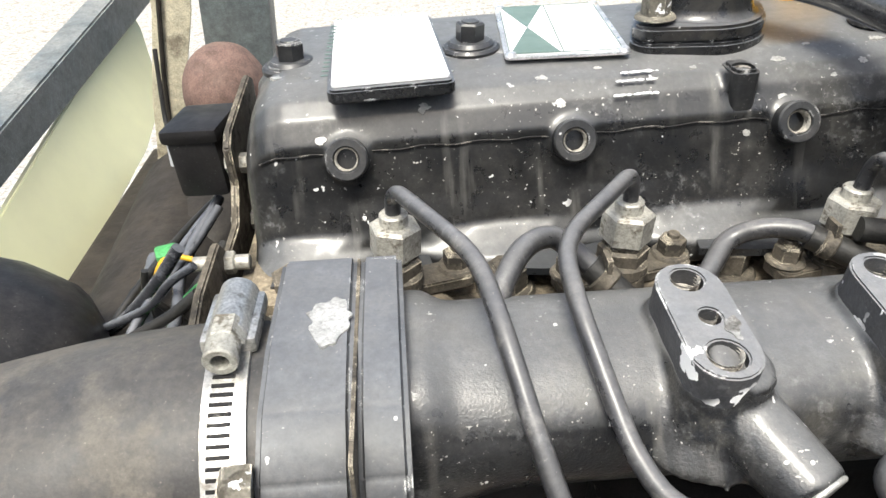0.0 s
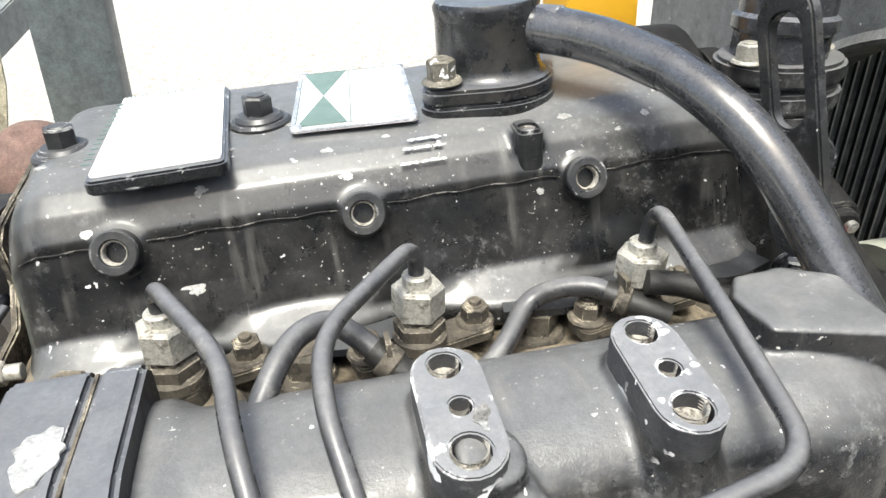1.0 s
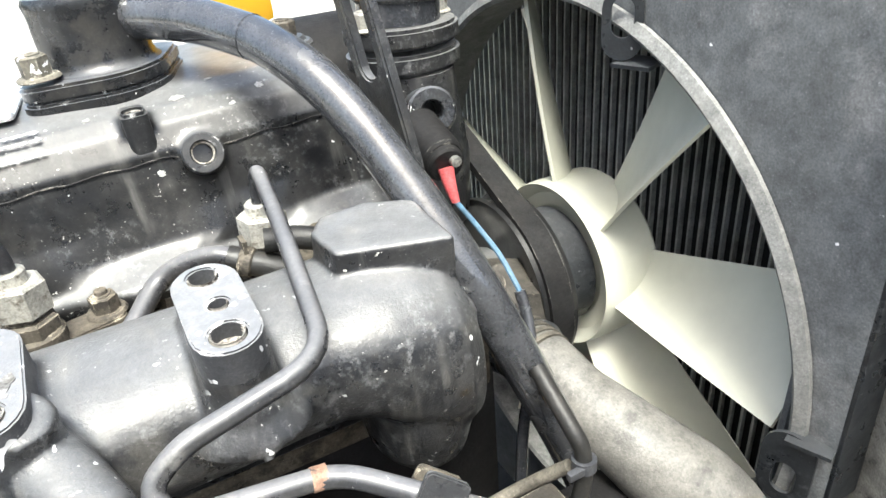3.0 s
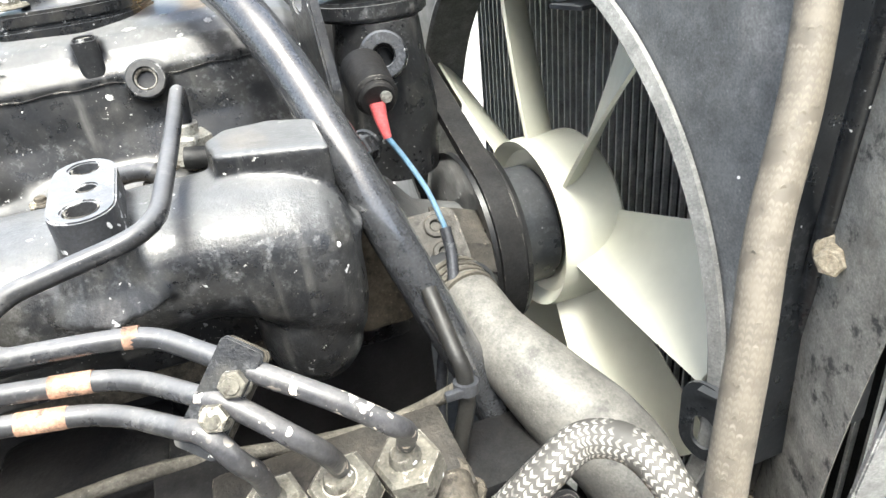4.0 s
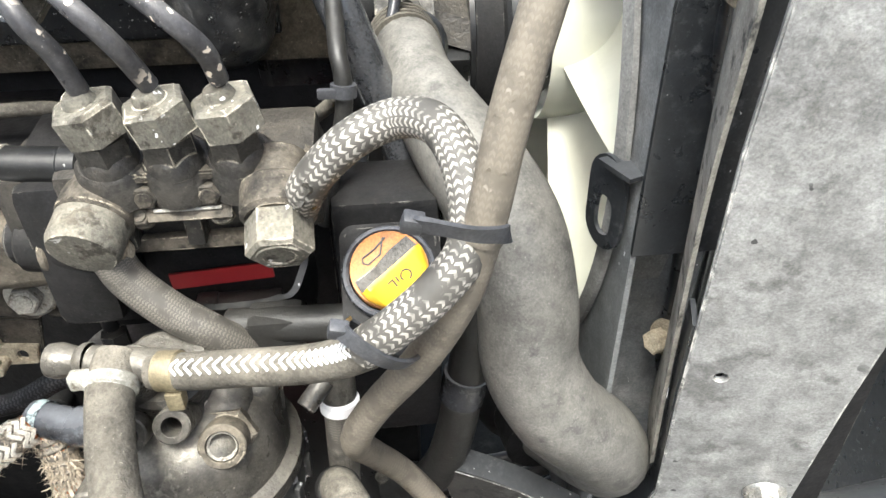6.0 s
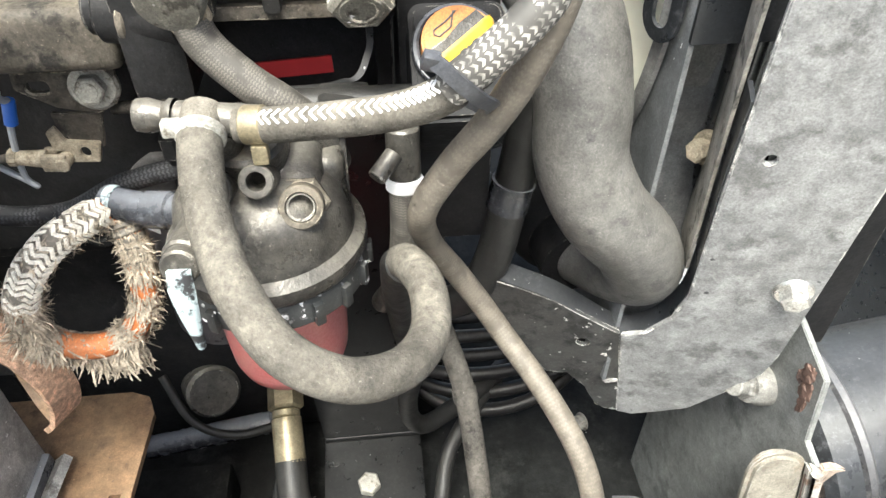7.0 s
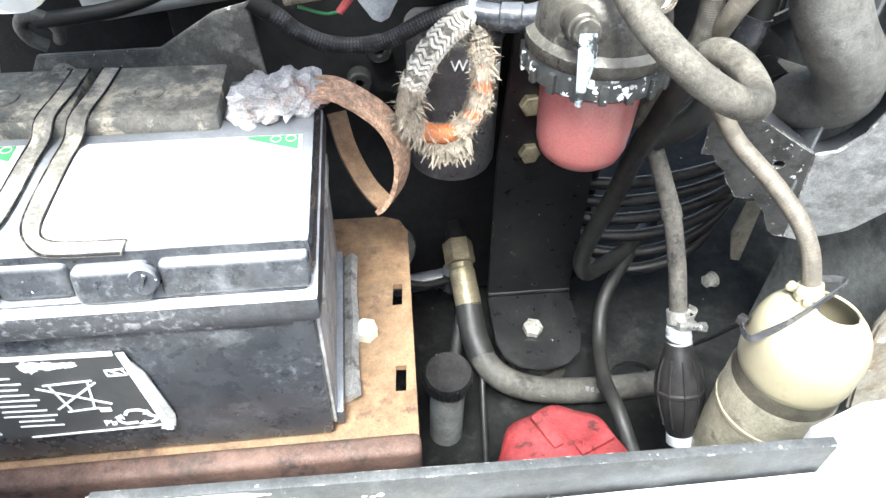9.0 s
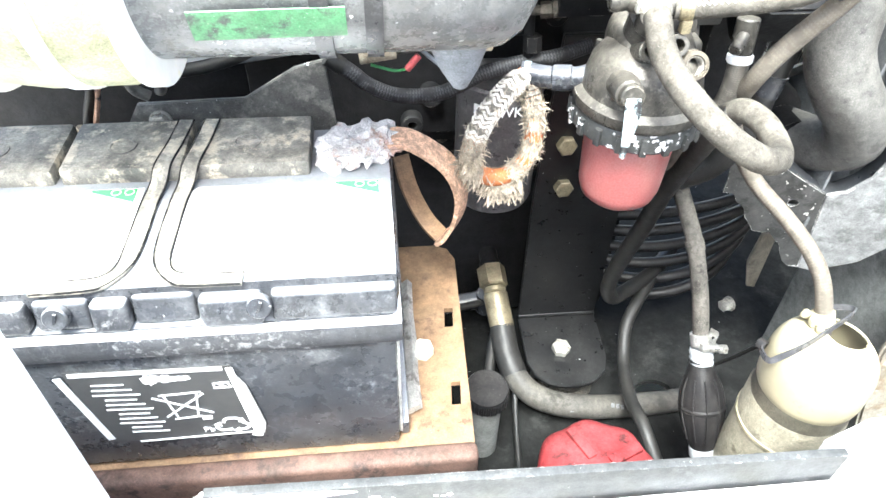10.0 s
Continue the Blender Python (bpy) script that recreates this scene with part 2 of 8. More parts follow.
M_FOOT = mat("oil_blackened_plate", (0.050, 0.050, 0.049), 0.42, var=0.4, scale=40, bump=0.3, bscale=160, dust=((0.42, 0.41, 0.38), 0.26), stain=((0.018, 0.018, 0.018), 0.42, 44), chips=((0.62, 0.61, 0.58), 0.56, 230), edge=((0.75, 0.74, 0.70), 0.5))
M_BRIGHT = mat("bright_zinc", (0.58, 0.57, 0.54), 0.36, metal=0.8, var=0.15, bump=0.08, stain=((0.30, 0.28, 0.25), 0.25, 120))
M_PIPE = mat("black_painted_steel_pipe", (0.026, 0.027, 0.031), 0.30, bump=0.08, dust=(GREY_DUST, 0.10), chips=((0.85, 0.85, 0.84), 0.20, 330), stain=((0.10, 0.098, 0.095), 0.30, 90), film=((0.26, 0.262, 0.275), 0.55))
M_PIPEWORN = mat("worn_steel_pipe", (0.044, 0.044, 0.05), 0.34, bump=0.2, dust=(GREY_DUST, 0.18), chips=((0.84, 0.74, 0.62), 0.85, 170), film=((0.32, 0.31, 0.3), 0.4))
M_RUST = mat("copper_brown_bare_band", (0.48, 0.29, 0.2), 0.6, metal=0.2, var=0.4, scale=160, bump=0.3, stain=((0.06, 0.056, 0.056), 0.35, 140))
# Blue-grey film here paints the sheen along the top of the rubber.
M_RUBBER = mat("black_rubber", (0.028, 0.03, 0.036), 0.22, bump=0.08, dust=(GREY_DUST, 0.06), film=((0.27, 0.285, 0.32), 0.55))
M_GREYHOSE = mat("dust_grey_rubber", (0.085, 0.078, 0.066), 0.8, var=0.35, scale=60, bump=0.7, bscale=900, dust=((0.40, 0.365, 0.30), 0.5), stain=((0.07, 0.064, 0.057), 0.28, 220), spec=0.25)
M_RADHOSE = mat("pale_dusty_rubber_hose", (0.115, 0.112, 0.104), 0.42, var=0.25, scale=40, bump=0.25, bscale=700, dust=((0.40, 0.38, 0.335), 0.46), stain=((0.062, 0.061, 0.059), 0.30, 46), spec=0.5)
M_CORDHOSE = mat("dark_dusty_cord_hose", (0.07, 0.065, 0.058), 0.85, var=0.4, scale=90, bump=0.5, bscale=800, dust=((0.36, 0.33, 0.28), 0.42), stain=((0.035, 0.033, 0.03), 0.36, 90), spec=0.2)
M_DARKHOSE = mat("oily_dark_hose", (0.017, 0.0168, 0.016), 0.5, bump=0.3, dust=((0.20, 0.18, 0.155), 0.10))
M_CREAMPL = mat("cream_plastic", (0.38, 0.345, 0.235), 0.4, var=0.12, bump=0.05, stain=((0.30, 0.25, 0.15), 0.22, 30))
M_FAN = mat("ivory_fan_plastic", (0.62, 0.62, 0.52), 0.4, var=0.06, bump=0.04)
M_GROUND = mat("pale_gravel", (0.42, 0.405, 0.37), 0.95, var=0.5, scale=40, bump=1.0, bscale=40, stain=((0.30, 0.27, 0.23), 0.36, 14), chips=((0.5, 0.48, 0.44), 0.6, 30))
M_CREAM = mat("cream_yellow_paint", (0.80, 0.79, 0.50), 0.5, var=0.08, scale=8, bump=0.05, dust=((0.70, 0.66, 0.52), 0.2))
M_GREYFRAME = mat("grey_painted_steel", (0.12, 0.138, 0.145), 0.5, var=0.15, bump=0.1, dust=((0.8, 0.76, 0.68), 0.25))
M_WHITEPAINT = mat("worn_white_paint", (0.85, 0.85, 0.85), 0.5, var=0.1, bump=0.05, stain=((0.85, 0.82, 0.64), 0.26, 24), chips=((0.4, 0.26, 0.16), 0.22, 120))
M_PLATE = mat("faded_white_plate", (0.85, 0.85, 0.85), 0.4, var=0.03, bump=0.02)
M_ALU = mat("aluminium_plate_edge", (0.85, 0.85, 0.85), 0.35, metal=0.7, bump=0.05)
M_TEAL = mat("grey_green_print", (0.14, 0.2, 0.18), 0.45, var=0.1, bump=0.02)
M_ORANGE = mat("orange_plastic", (0.50, 0.190, 0.035), 0.5, var=0.15, bump=0.05, dust=((0.50, 0.30, 0.14), 0.3), stain=((0.30, 0.10, 0.02), 0.26, 120))
M_YELLOW = mat("yellow_plastic", (0.72, 0.42, 0.03), 0.35, var=0.1, bump=0.05, stain=((0.62, 0.33, 0.03), 0.3, 60))
M_YELLOR = mat("yellow_orange_paint", (0.60, 0.33, 0.02), 0.45, var=0.08, bump=0.03)
M_RED = mat("dusty_red_plastic", (0.24, 0.030, 0.033), 0.65, var=0.3, bump=0.25, dust=((0.34, 0.12, 0.12), 0.3), stain=((0.04, 0.012, 0.012), 0.28, 60), spec=0.25)
M_REDLABEL = mat("red_label", (0.42, 0.030, 0.034), 0.45, var=0.1, bump=0.02)
M_BRASS = mat("brass_fitting", (0.32, 0.275, 0.18), 0.42, metal=0.6, bump=0.1, dust=((0.32, 0.25, 0.17), 0.4))
# Pale stain patches and film also paint the grey sheen on the plastic.
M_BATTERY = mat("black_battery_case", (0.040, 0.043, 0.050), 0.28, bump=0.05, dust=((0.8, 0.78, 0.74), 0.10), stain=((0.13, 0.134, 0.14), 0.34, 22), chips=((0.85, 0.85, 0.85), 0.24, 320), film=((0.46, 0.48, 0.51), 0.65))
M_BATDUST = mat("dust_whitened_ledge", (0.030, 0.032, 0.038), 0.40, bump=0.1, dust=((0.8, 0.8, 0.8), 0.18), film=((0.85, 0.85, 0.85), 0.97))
M_BATLID = mat("scuffed_battery_lid", (0.13, 0.125, 0.11), 0.5, bump=0.2, dust=((0.72, 0.66, 0.55), 0.7), stain=((0.6, 0.53, 0.41), 0.42, 60))
M_RUSTTRAY = mat("brown_rusty_tray", (0.205, 0.125, 0.070), 0.6, var=0.4, scale=34, bump=0.25, dust=((0.40, 0.29, 0.17), 0.35), stain=((0.10, 0.060, 0.040), 0.34, 40), chips=((0.12, 0.08, 0.064), 0.28, 200))
M_RUSTDARK = mat("dark_rust_edge", (0.100, 0.058, 0.045), 0.7, var=0.4, scale=40, bump=0.5, dust=((0.36, 0.25, 0.19), 0.30), stain=((0.04, 0.03, 0.028), 0.40, 50))
M_COPPER = mat("tarnished_copper_braid", (0.58, 0.37, 0.25), 0.65, metal=0.2, var=0.4, scale=300, bump=1.0, bscale=900, dust=((0.68, 0.52, 0.38), 0.3))
M_LEAD = mat("white_corroded_lead", (0.62, 0.595, 0.575), 0.7, metal=0.1, var=0.3, scale=70, bump=0.8, bscale=200, stain=((0.48, 0.33, 0.27), 0.36, 45))
M_ALLOY = mat("dirty_alloy_casting", (0.05, 0.047, 0.042), 0.28, metal=0.3, bump=0.4, bscale=500, dust=((0.56, 0.51, 0.42), 0.26), stain=((0.028, 0.026, 0.024), 0.52, 70), film=((0.46, 0.43, 0.37), 0.24), edge=((0.84, 0.8, 0.7), 0.2))
M_RINGPAINT = mat("black_ring_chipped_to_white", (0.024, 0.026, 0.027), 0.4, bump=0.2, chips=((0.85, 0.85, 0.85), 0.95, 210), dust=((0.6, 0.56, 0.5), 0.12))
M_COCK = mat("pale_blue_cock_chipped_to_black", (0.50, 0.60, 0.62), 0.45, var=0.1, bump=0.2, stain=((0.025, 0.025, 0.027), 0.58, 110))
M_FIBRE = mat("frayed_cream_fibre", (0.44, 0.375, 0.29), 0.95, var=0.5, scale=160, bump=0.3)
M_STRAND = mat("pale_strand", (0.72, 0.68, 0.60), 0.9, var=0.25, scale=200, bump=0.3, stain=((0.42, 0.36, 0.28), 0.26, 120))
M_ORHOSE = mat("orange_inner_hose", (0.48, 0.145, 0.04), 0.6, var=0.25, bump=0.3, dust=((0.5, 0.36, 0.24), 0.35))
M_BULB = mat("dark_rubber", (0.0115, 0.011, 0.0118), 0.40, bump=0.1, dust=(GREY_DUST, 0.06), spec=0.35)
M_BLUE = mat("blue_wire_plastic", (0.07, 0.17, 0.27), 0.5, var=0.2, bump=0.05, dust=(GREY_DUST, 0.2))
M_PINK = mat("red_boot_plastic", (0.60, 0.115, 0.12), 0.5, var=0.15, bump=0.05)
M_GREENP = mat("green_plastic", (0.08, 0.34, 0.11), 0.45, var=0.15, bump=0.05)
M_GREENPR = mat("green_print", (0.10, 0.42, 0.14), 0.45, var=0.12, bump=0.02)
M_RUSTBALL = mat("rusty_brown_iron", (0.15, 0.092, 0.076), 0.85, var=0.35, scale=60, bump=0.4, dust=((0.32, 0.24, 0.2), 0.35))
M_LIGHTGREY = mat("light_grey_plastic", (0.36, 0.375, 0.395), 0.5, var=0.12, bump=0.05, dust=((0.85, 0.85, 0.85), 0.3))
M_FLOORPAN = mat("dark_greasy_floor_pan", (0.011, 0.0112, 0.0108), 0.75, var=0.5, scale=30, bump=0.7, bscale=140, dust=((0.07, 0.068, 0.062), 0.10), stain=((0.028, 0.0285, 0.027), 0.34, 25), chips=((0.5, 0.5, 0.47), 0.22, 120), spec=0.1)
M_GREYWALL = mat("flat_grey_paint_wall", (0.20, 0.206, 0.20), 0.5, var=0.14, scale=12, bump=0.08, dust=((0.46, 0.44, 0.40), 0.22), stain=((0.14, 0.145, 0.142), 0.30, 22), chips=((0.30, 0.19, 0.13), 0.26, 150))
M_TIE = mat("grey_cable_tie", (0.055, 0.057, 0.064), 0.45, bump=0.05)
M_FIN = mat("radiator_fin_metal", (0.36, 0.37, 0.36), 0.5, metal=0.2, bump=0.2, dust=((0.6, 0.6, 0.56), 0.3))
M_INK = mat("black_print", (0.06, 0.06, 0.06), 0.5, var=0.1, bump=0.0)
M_WHITEINK = mat("white_print", (0.85, 0.85, 0.85), 0.5, var=0.05, bump=0.0)


def braid_mat(name, base, strand, cu, cv, width):
    """Crossed strands that zigzag along a hose; reads the hose's own UV."""
    m = bpy.data.materials.new(name)
    m.use_nodes = True
    N, L = m.node_tree.nodes, m.node_tree.links
    b = N["Principled BSDF"]
    uv = N.new("ShaderNodeUVMap")
    sep = N.new("ShaderNodeSeparateXYZ")
    L.new(uv.outputs[0], sep.inputs[0])

    def op(kind, a, k):
        x = N.new("ShaderNodeMath")
        x.operation = kind
        for s, v in ((x.inputs[0], a), (x.inputs[1], k)):
            if isinstance(v, (int, float)):
                s.default_value = v
            else:
                L.new(v, s)
        return x.outputs[0]
    u = op("MULTIPLY", sep.outputs[0], cu)
    zig = op("PINGPONG", u, 0.5)
    v = op("ADD", op("MULTIPLY", sep.outputs[1], cv), zig)
    f = op("LESS_THAN", op("FRACT", v, 0), width)
    edge = op("GREATER_THAN", op("PINGPONG", u, 0.5), 0.09)
    f = op("MULTIPLY", f, edge)
    tc = N.new("ShaderNodeTexCoord")
    n = N.new("ShaderNodeTexNoise")
    n.inputs["Scale"].default_value = 130
    L.new(tc.outputs["Object"], n.inputs["Vector"])
    r = N.new("ShaderNodeMapRange")
    r.inputs["From Min"].default_value = 0.38
    r.inputs["From Max"].default_value = 0.52
    L.new(n.outputs["Fac"], r.inputs["Value"])
    f = op("MULTIPLY", f, r.outputs[0])
    x = N.new("ShaderNodeMix")
    x.data_type = "RGBA"
    L.new(f, x.inputs["Factor"])
    y = N.new("ShaderNodeMix")
    y.data_type = "RGBA"
    L.new(n.outputs["Fac"], y.inputs["Factor"])
    y.inputs["A"].default_value = (*[c * 0.5 for c in base], 1)
    y.inputs["B"].default_value = (*[c * 1.5 for c in base], 1)
    L.new(y.outputs["Result"], x.inputs["A"])
    x.inputs["B"].default_value = (*strand, 1)
    L.new(x.outputs["Result"], b.inputs["Base Color"])
    b.inputs["Roughness"].default_value = 0.6
    bp = N.new("ShaderNodeBump")
    bp.inputs["Strength"].default_value = 0.6
    bp.inputs["Distance"].default_value = 0.001
    L.new(f, bp.inputs["Height"])
    L.new(bp.outputs["Normal"], b.inputs["Normal"])
    return m


M_BRAID = braid_mat("white_braided_hose", (0.085, 0.08, 0.072), (0.42, 0.40, 0.36), 12, 380, 0.44)
M_SLEEVE = braid_mat("cream_woven_sleeve", (0.15, 0.132, 0.108), (0.36, 0.32, 0.26), 9, 430, 0.5)
M_TANHOSE = braid_mat("tan_dusty_cord_hose", (0.140, 0.122, 0.097), (0.178, 0.156, 0.125), 18, 430, 0.5)
M_BRAIDGREY = braid_mat("grey_woven_hose", (0.085, 0.078, 0.068), (0.16, 0.147, 0.126), 22, 800, 0.5)


def red_glass():
    m = bpy.data.materials.new("red_translucent_bowl")
    m.use_nodes = True
    b = m.node_tree.nodes["Principled BSDF"]
    b.inputs["Base Color"].default_value = (0.60, 0.10, 0.10, 1)
    b.inputs["Roughness"].default_value = 0.28
    b.inputs["Transmission Weight"].default_value = 0.30
    b.inputs["Subsurface Weight"].default_value = 0.4
    b.inputs["Subsurface Radius"].default_value = (0.02, 0.004, 0.004)
    n = m.node_tree.nodes.new("ShaderNodeTexNoise")
    n.inputs["Scale"].default_value = 45
    r = m.node_tree.nodes.new("ShaderNodeMix")
    r.data_type = "RGBA"
    r.inputs["A"].default_value = (0.40, 0.085, 0.090, 1)
    r.inputs["B"].default_value = (0.60, 0.27, 0.25, 1)
    m.node_tree.links.new(n.outputs["Fac"], r.inputs["Factor"])
    m.node_tree.links.new(r.outputs["Result"], b.inputs["Base Color"])
    return m


M_BOWL = red_glass()


# ---- mesh helpers ----
from mathutils.geometry import tessellate_polygon


def V(*a):
    return Vector(a)


def basis(axis):
    a = Vector(axis).normalized()
    u = a.orthogonal().normalized()
    if abs(a.z) < 0.95:
        u = Vector((0, 0, 1)).cross(a).normalized()
    return a, u, a.cross(u)


def finish(ob_name, bm, material, smooth=38):
    me = bpy.data.meshes.new(ob_name)
    bmesh.ops.recalc_face_normals(bm, faces=bm.faces)
    bm.to_mesh(me)
    bm.free()
    me.materials.append(material)
    me.polygons.foreach_set("use_smooth", [True] * len(me.polygons))
    me.set_sharp_from_angle(angle=radians(smooth))
    return me


BASE = {}


def thing(name, label, category, at=(0, 0, 0), group="", kind=""):
    ob = new(name)
    ob.empty_display_size = 0.02
    ob.location = at
    BASE[ob] = Vector(at)
    return tagged(ob, label, category, group, kind)


def part(name, bm, material, parent, label="", smooth=38, kind=""):
    ob = new(name, finish(name, bm, material, smooth))
    ob.parent = parent
    base = BASE[parent]
    ob.matrix_parent_inverse = Matrix.Translation(-base)
    BASE[ob] = Vector((0, 0, 0))
    return tagged(ob, label, kind=kind)


def cast(ob, voxel=0.0016, rounds=5):
    """Melts the joined shapes of a casting into one skin with soft fillets."""
    md = ob.modifiers.new("skin", "REMESH")
    md.mode = "VOXEL"
    md.voxel_size = voxel
    md.use_smooth_shade = True
    sm = ob.modifiers.new("fillet", "SMOOTH")
    sm.factor = 0.5
    sm.iterations = rounds
    return ob


def solo(name, bm, material, label, category, group="", kind="", smooth=38):
    ob = new(name, finish(name, bm, material, smooth))
    BASE[ob] = Vector((0, 0, 0))
    return tagged(ob, label, category, group, kind)


def merge(*bms):
    out = bmesh.new()
    for b in bms:
        me = bpy.data.meshes.new("tmp")
        b.to_mesh(me)
        b.free()
        out.from_mesh(me)
        bpy.data.meshes.remove(me)
    return out


def box(c, s, rot=None, bev=0.0, seg=2):
    bm = bmesh.new()
    bmesh.ops.create_cube(bm, size=1)
    bmesh.ops.scale(bm, vec=s, verts=bm.verts)
    if bev:
        bmesh.ops.bevel(bm, geom=bm.edges[:], offset=bev, segments=seg, affect="EDGES", profile=0.6)
    m = Matrix.Translation(c) @ (Euler([radians(a) for a in rot]).to_matrix().to_4x4() if rot else Matrix())
    bmesh.ops.transform(bm, matrix=m, verts=bm.verts)
    return bm


def lathe(profile, base, axis=(0, 0, 1), seg=28):
    """profile: (radius, height along the axis); a zero radius closes the end."""
    bm = bmesh.new()
    a, u, w = basis(axis)
    base = Vector(base)
    rings = []
    for r, h in profile:
        if r < 1e-6:
            rings.append([bm.verts.new(base + a * h)])
        else:
            rings.append([bm.verts.new(base + a * h + (u * math.cos(q) + w * math.sin(q)) * r) for q in [2 * math.pi * i / seg for i in range(seg)]])
    for p, q in zip(rings[:-1], rings[1:]):
        for i in range(seg):
            j = (i + 1) % seg
            if len(p) == 1 and len(q) == 1:
                continue
            if len(p) == 1:
                bm.faces.new((p[0], q[i], q[j]))
            elif len(q) == 1:
                bm.faces.new((p[i], p[j], q[0]))
            else:
                bm.faces.new((p[i], p[j], q[j], q[i]))
    return bm


def cyl(p0, p1, r, r1=None, seg=24, bev=None):
    p0, p1 = Vector(p0), Vector(p1)
    h = (p1 - p0).length
    r1 = r if r1 is None else r1
    b = min(r, r1) * 0.12 if bev is None else bev
    b = min(b, h * 0.3)
    return lathe([(0, 0), (r - b, 0), (r, b), (r1, h - b), (r1 - b, h), (0, h)], p0, p1 - p0, seg)


def ring(p0, p1, r, hole, seg=28, depth=None):
    """A boss with a blind hole from p1 inwards."""
    p0, p1 = Vector(p0), Vector(p1)
    h = (p1 - p0).length
    d = h * 0.8 if depth is None else depth
    b = (r - hole) * 0.18
    return lathe([(0, 0), (r, 0), (r, h - b), (r - b, h), (hole + b * 0.5, h), (hole, h - b * 0.5), (hole * 0.95, h - d), (0, h - d)], p0, p1 - p0, seg)


def bore(mouth, axis, r, depth=0.010, seg=20):
    """The threaded inside of a hole: open at its mouth, ridged, closed at the end of its depth along the axis."""
    prof = [(r * 0.99, 0.0006)]
    k = int(depth / 0.0012)
    for i in range(k):
        prof += [(r * 0.99, depth * (i + 0.3) / k), (r * 0.86, depth * (i + 0.8) / k)]
    prof += [(r * 0.8, depth), (0, depth * 1.1)]
    return lathe(prof, mouth, axis, seg)


def hexa(p0, p1, af, chamfer=True):
    p0, p1 = Vector(p0), Vector(p1)
    r = af / 1.732
    h = (p1 - p0).length
    k = 0.12 * r
    prof = [(0, 0), (r, 0), (r, h - k), (r * 0.86, h), (0, h)] if chamfer else [(0, 0), (r, 0), (r, h), (0, h)]
    return lathe(prof, p0, p1 - p0, 6)


def bolt(base, axis, af, h, washer=0.0, wh=0.002):
    a = Vector(axis).normalized()
    b = Vector(base)
    out = []
    if washer:
        out.append(cyl(b, b + a * wh, washer, washer * 0.96, 24))
        b = b + a * wh
    out.append(hexa(b, b + a * h, af))
    out.append(cyl(b + a * h, b + a * (h + 0.0006), af * 0.36, seg=16))
    return merge(*out)


def spline(pts, n=8):
    P = [Vector(p) for p in pts]
    P = [P[0] * 2 - P[1]] + P + [P[-1] * 2 - P[-2]]
    out = []
    for i in range(1, len(P) - 2):
        a, b, c, d = P[i - 1:i + 3]
        for k in range(n):
            t = k / n
            out.append(0.5 * ((2 * b) + (c - a) * t + (2 * a - 5 * b + 4 * c - d) * t * t + (3 * b - a - 3 * c + d) * t * t * t))
    out.append(P[-2])
    return out


def tube(pts, r, seg=14, n=8, wall=0.0, smooth_path=True):
    """A round hose or pipe along a path. r: radius, or a function of 0..1 along it."""
    path = spline(pts, n) if smooth_path else [Vector(p) for p in pts]
    bm = bmesh.new()
    uvl = bm.loops.layers.uv.new("UVMap")
    tang = [(path[min(i + 1, len(path) - 1)] - path[max(i - 1, 0)]).normalized() for i in range(len(path))]
    u = tang[0].orthogonal().normalized()
    lengths = [0.0]
    for p, q in zip(path[:-1], path[1:]):
        lengths.append(lengths[-1] + (q - p).length)
    rows = []
    for p, t, s in zip(path, tang, lengths):
        u = (u - t * u.dot(t)).normalized()
        w = t.cross(u)
        rad = r(s / lengths[-1]) if callable(r) else r
        rows.append([bm.verts.new(p + (u * math.cos(q) + w * math.sin(q)) * rad) for q in [2 * math.pi * i / seg for i in range(seg)]])
    for k, (p, q) in enumerate(zip(rows[:-1], rows[1:])):
        for i in range(seg):
            j = (i + 1) % seg
            f = bm.faces.new((p[i], p[j], q[j], q[i]))
            for lp, uvv in zip(f.loops, ((i / seg, lengths[k]), ((i + 1) / seg, lengths[k]), ((i + 1) / seg, lengths[k + 1]), (i / seg, lengths[k + 1]))):
                lp[uvl].uv = uvv
    bm.faces.new(rows[0])
    bm.faces.new(rows[-1])
    return bm


def round_path(pts, r, n=5):
    """A polyline with its corners rounded by fillets of radius r: how a pipe is bent."""
    P = [Vector(p) for p in pts]
    out = [P[0]]
    for a, b, c in zip(P[:-2], P[1:-1], P[2:]):
        d1, d2 = (a - b).normalized(), (c - b).normalized()
        k = min(r, (a - b).length * 0.48, (c - b).length * 0.48)
        s, e = b + d1 * k, b + d2 * k
        for i in range(n + 1):
            t = i / n
            out.append(s * (1 - t) ** 2 + b * 2 * t * (1 - t) + e * t * t)
    out.append(P[-1])
    return out


def pipe(pts, r, bend=0.012, seg=14):
    return tube(round_path(pts, bend), r, seg, smooth_path=False)


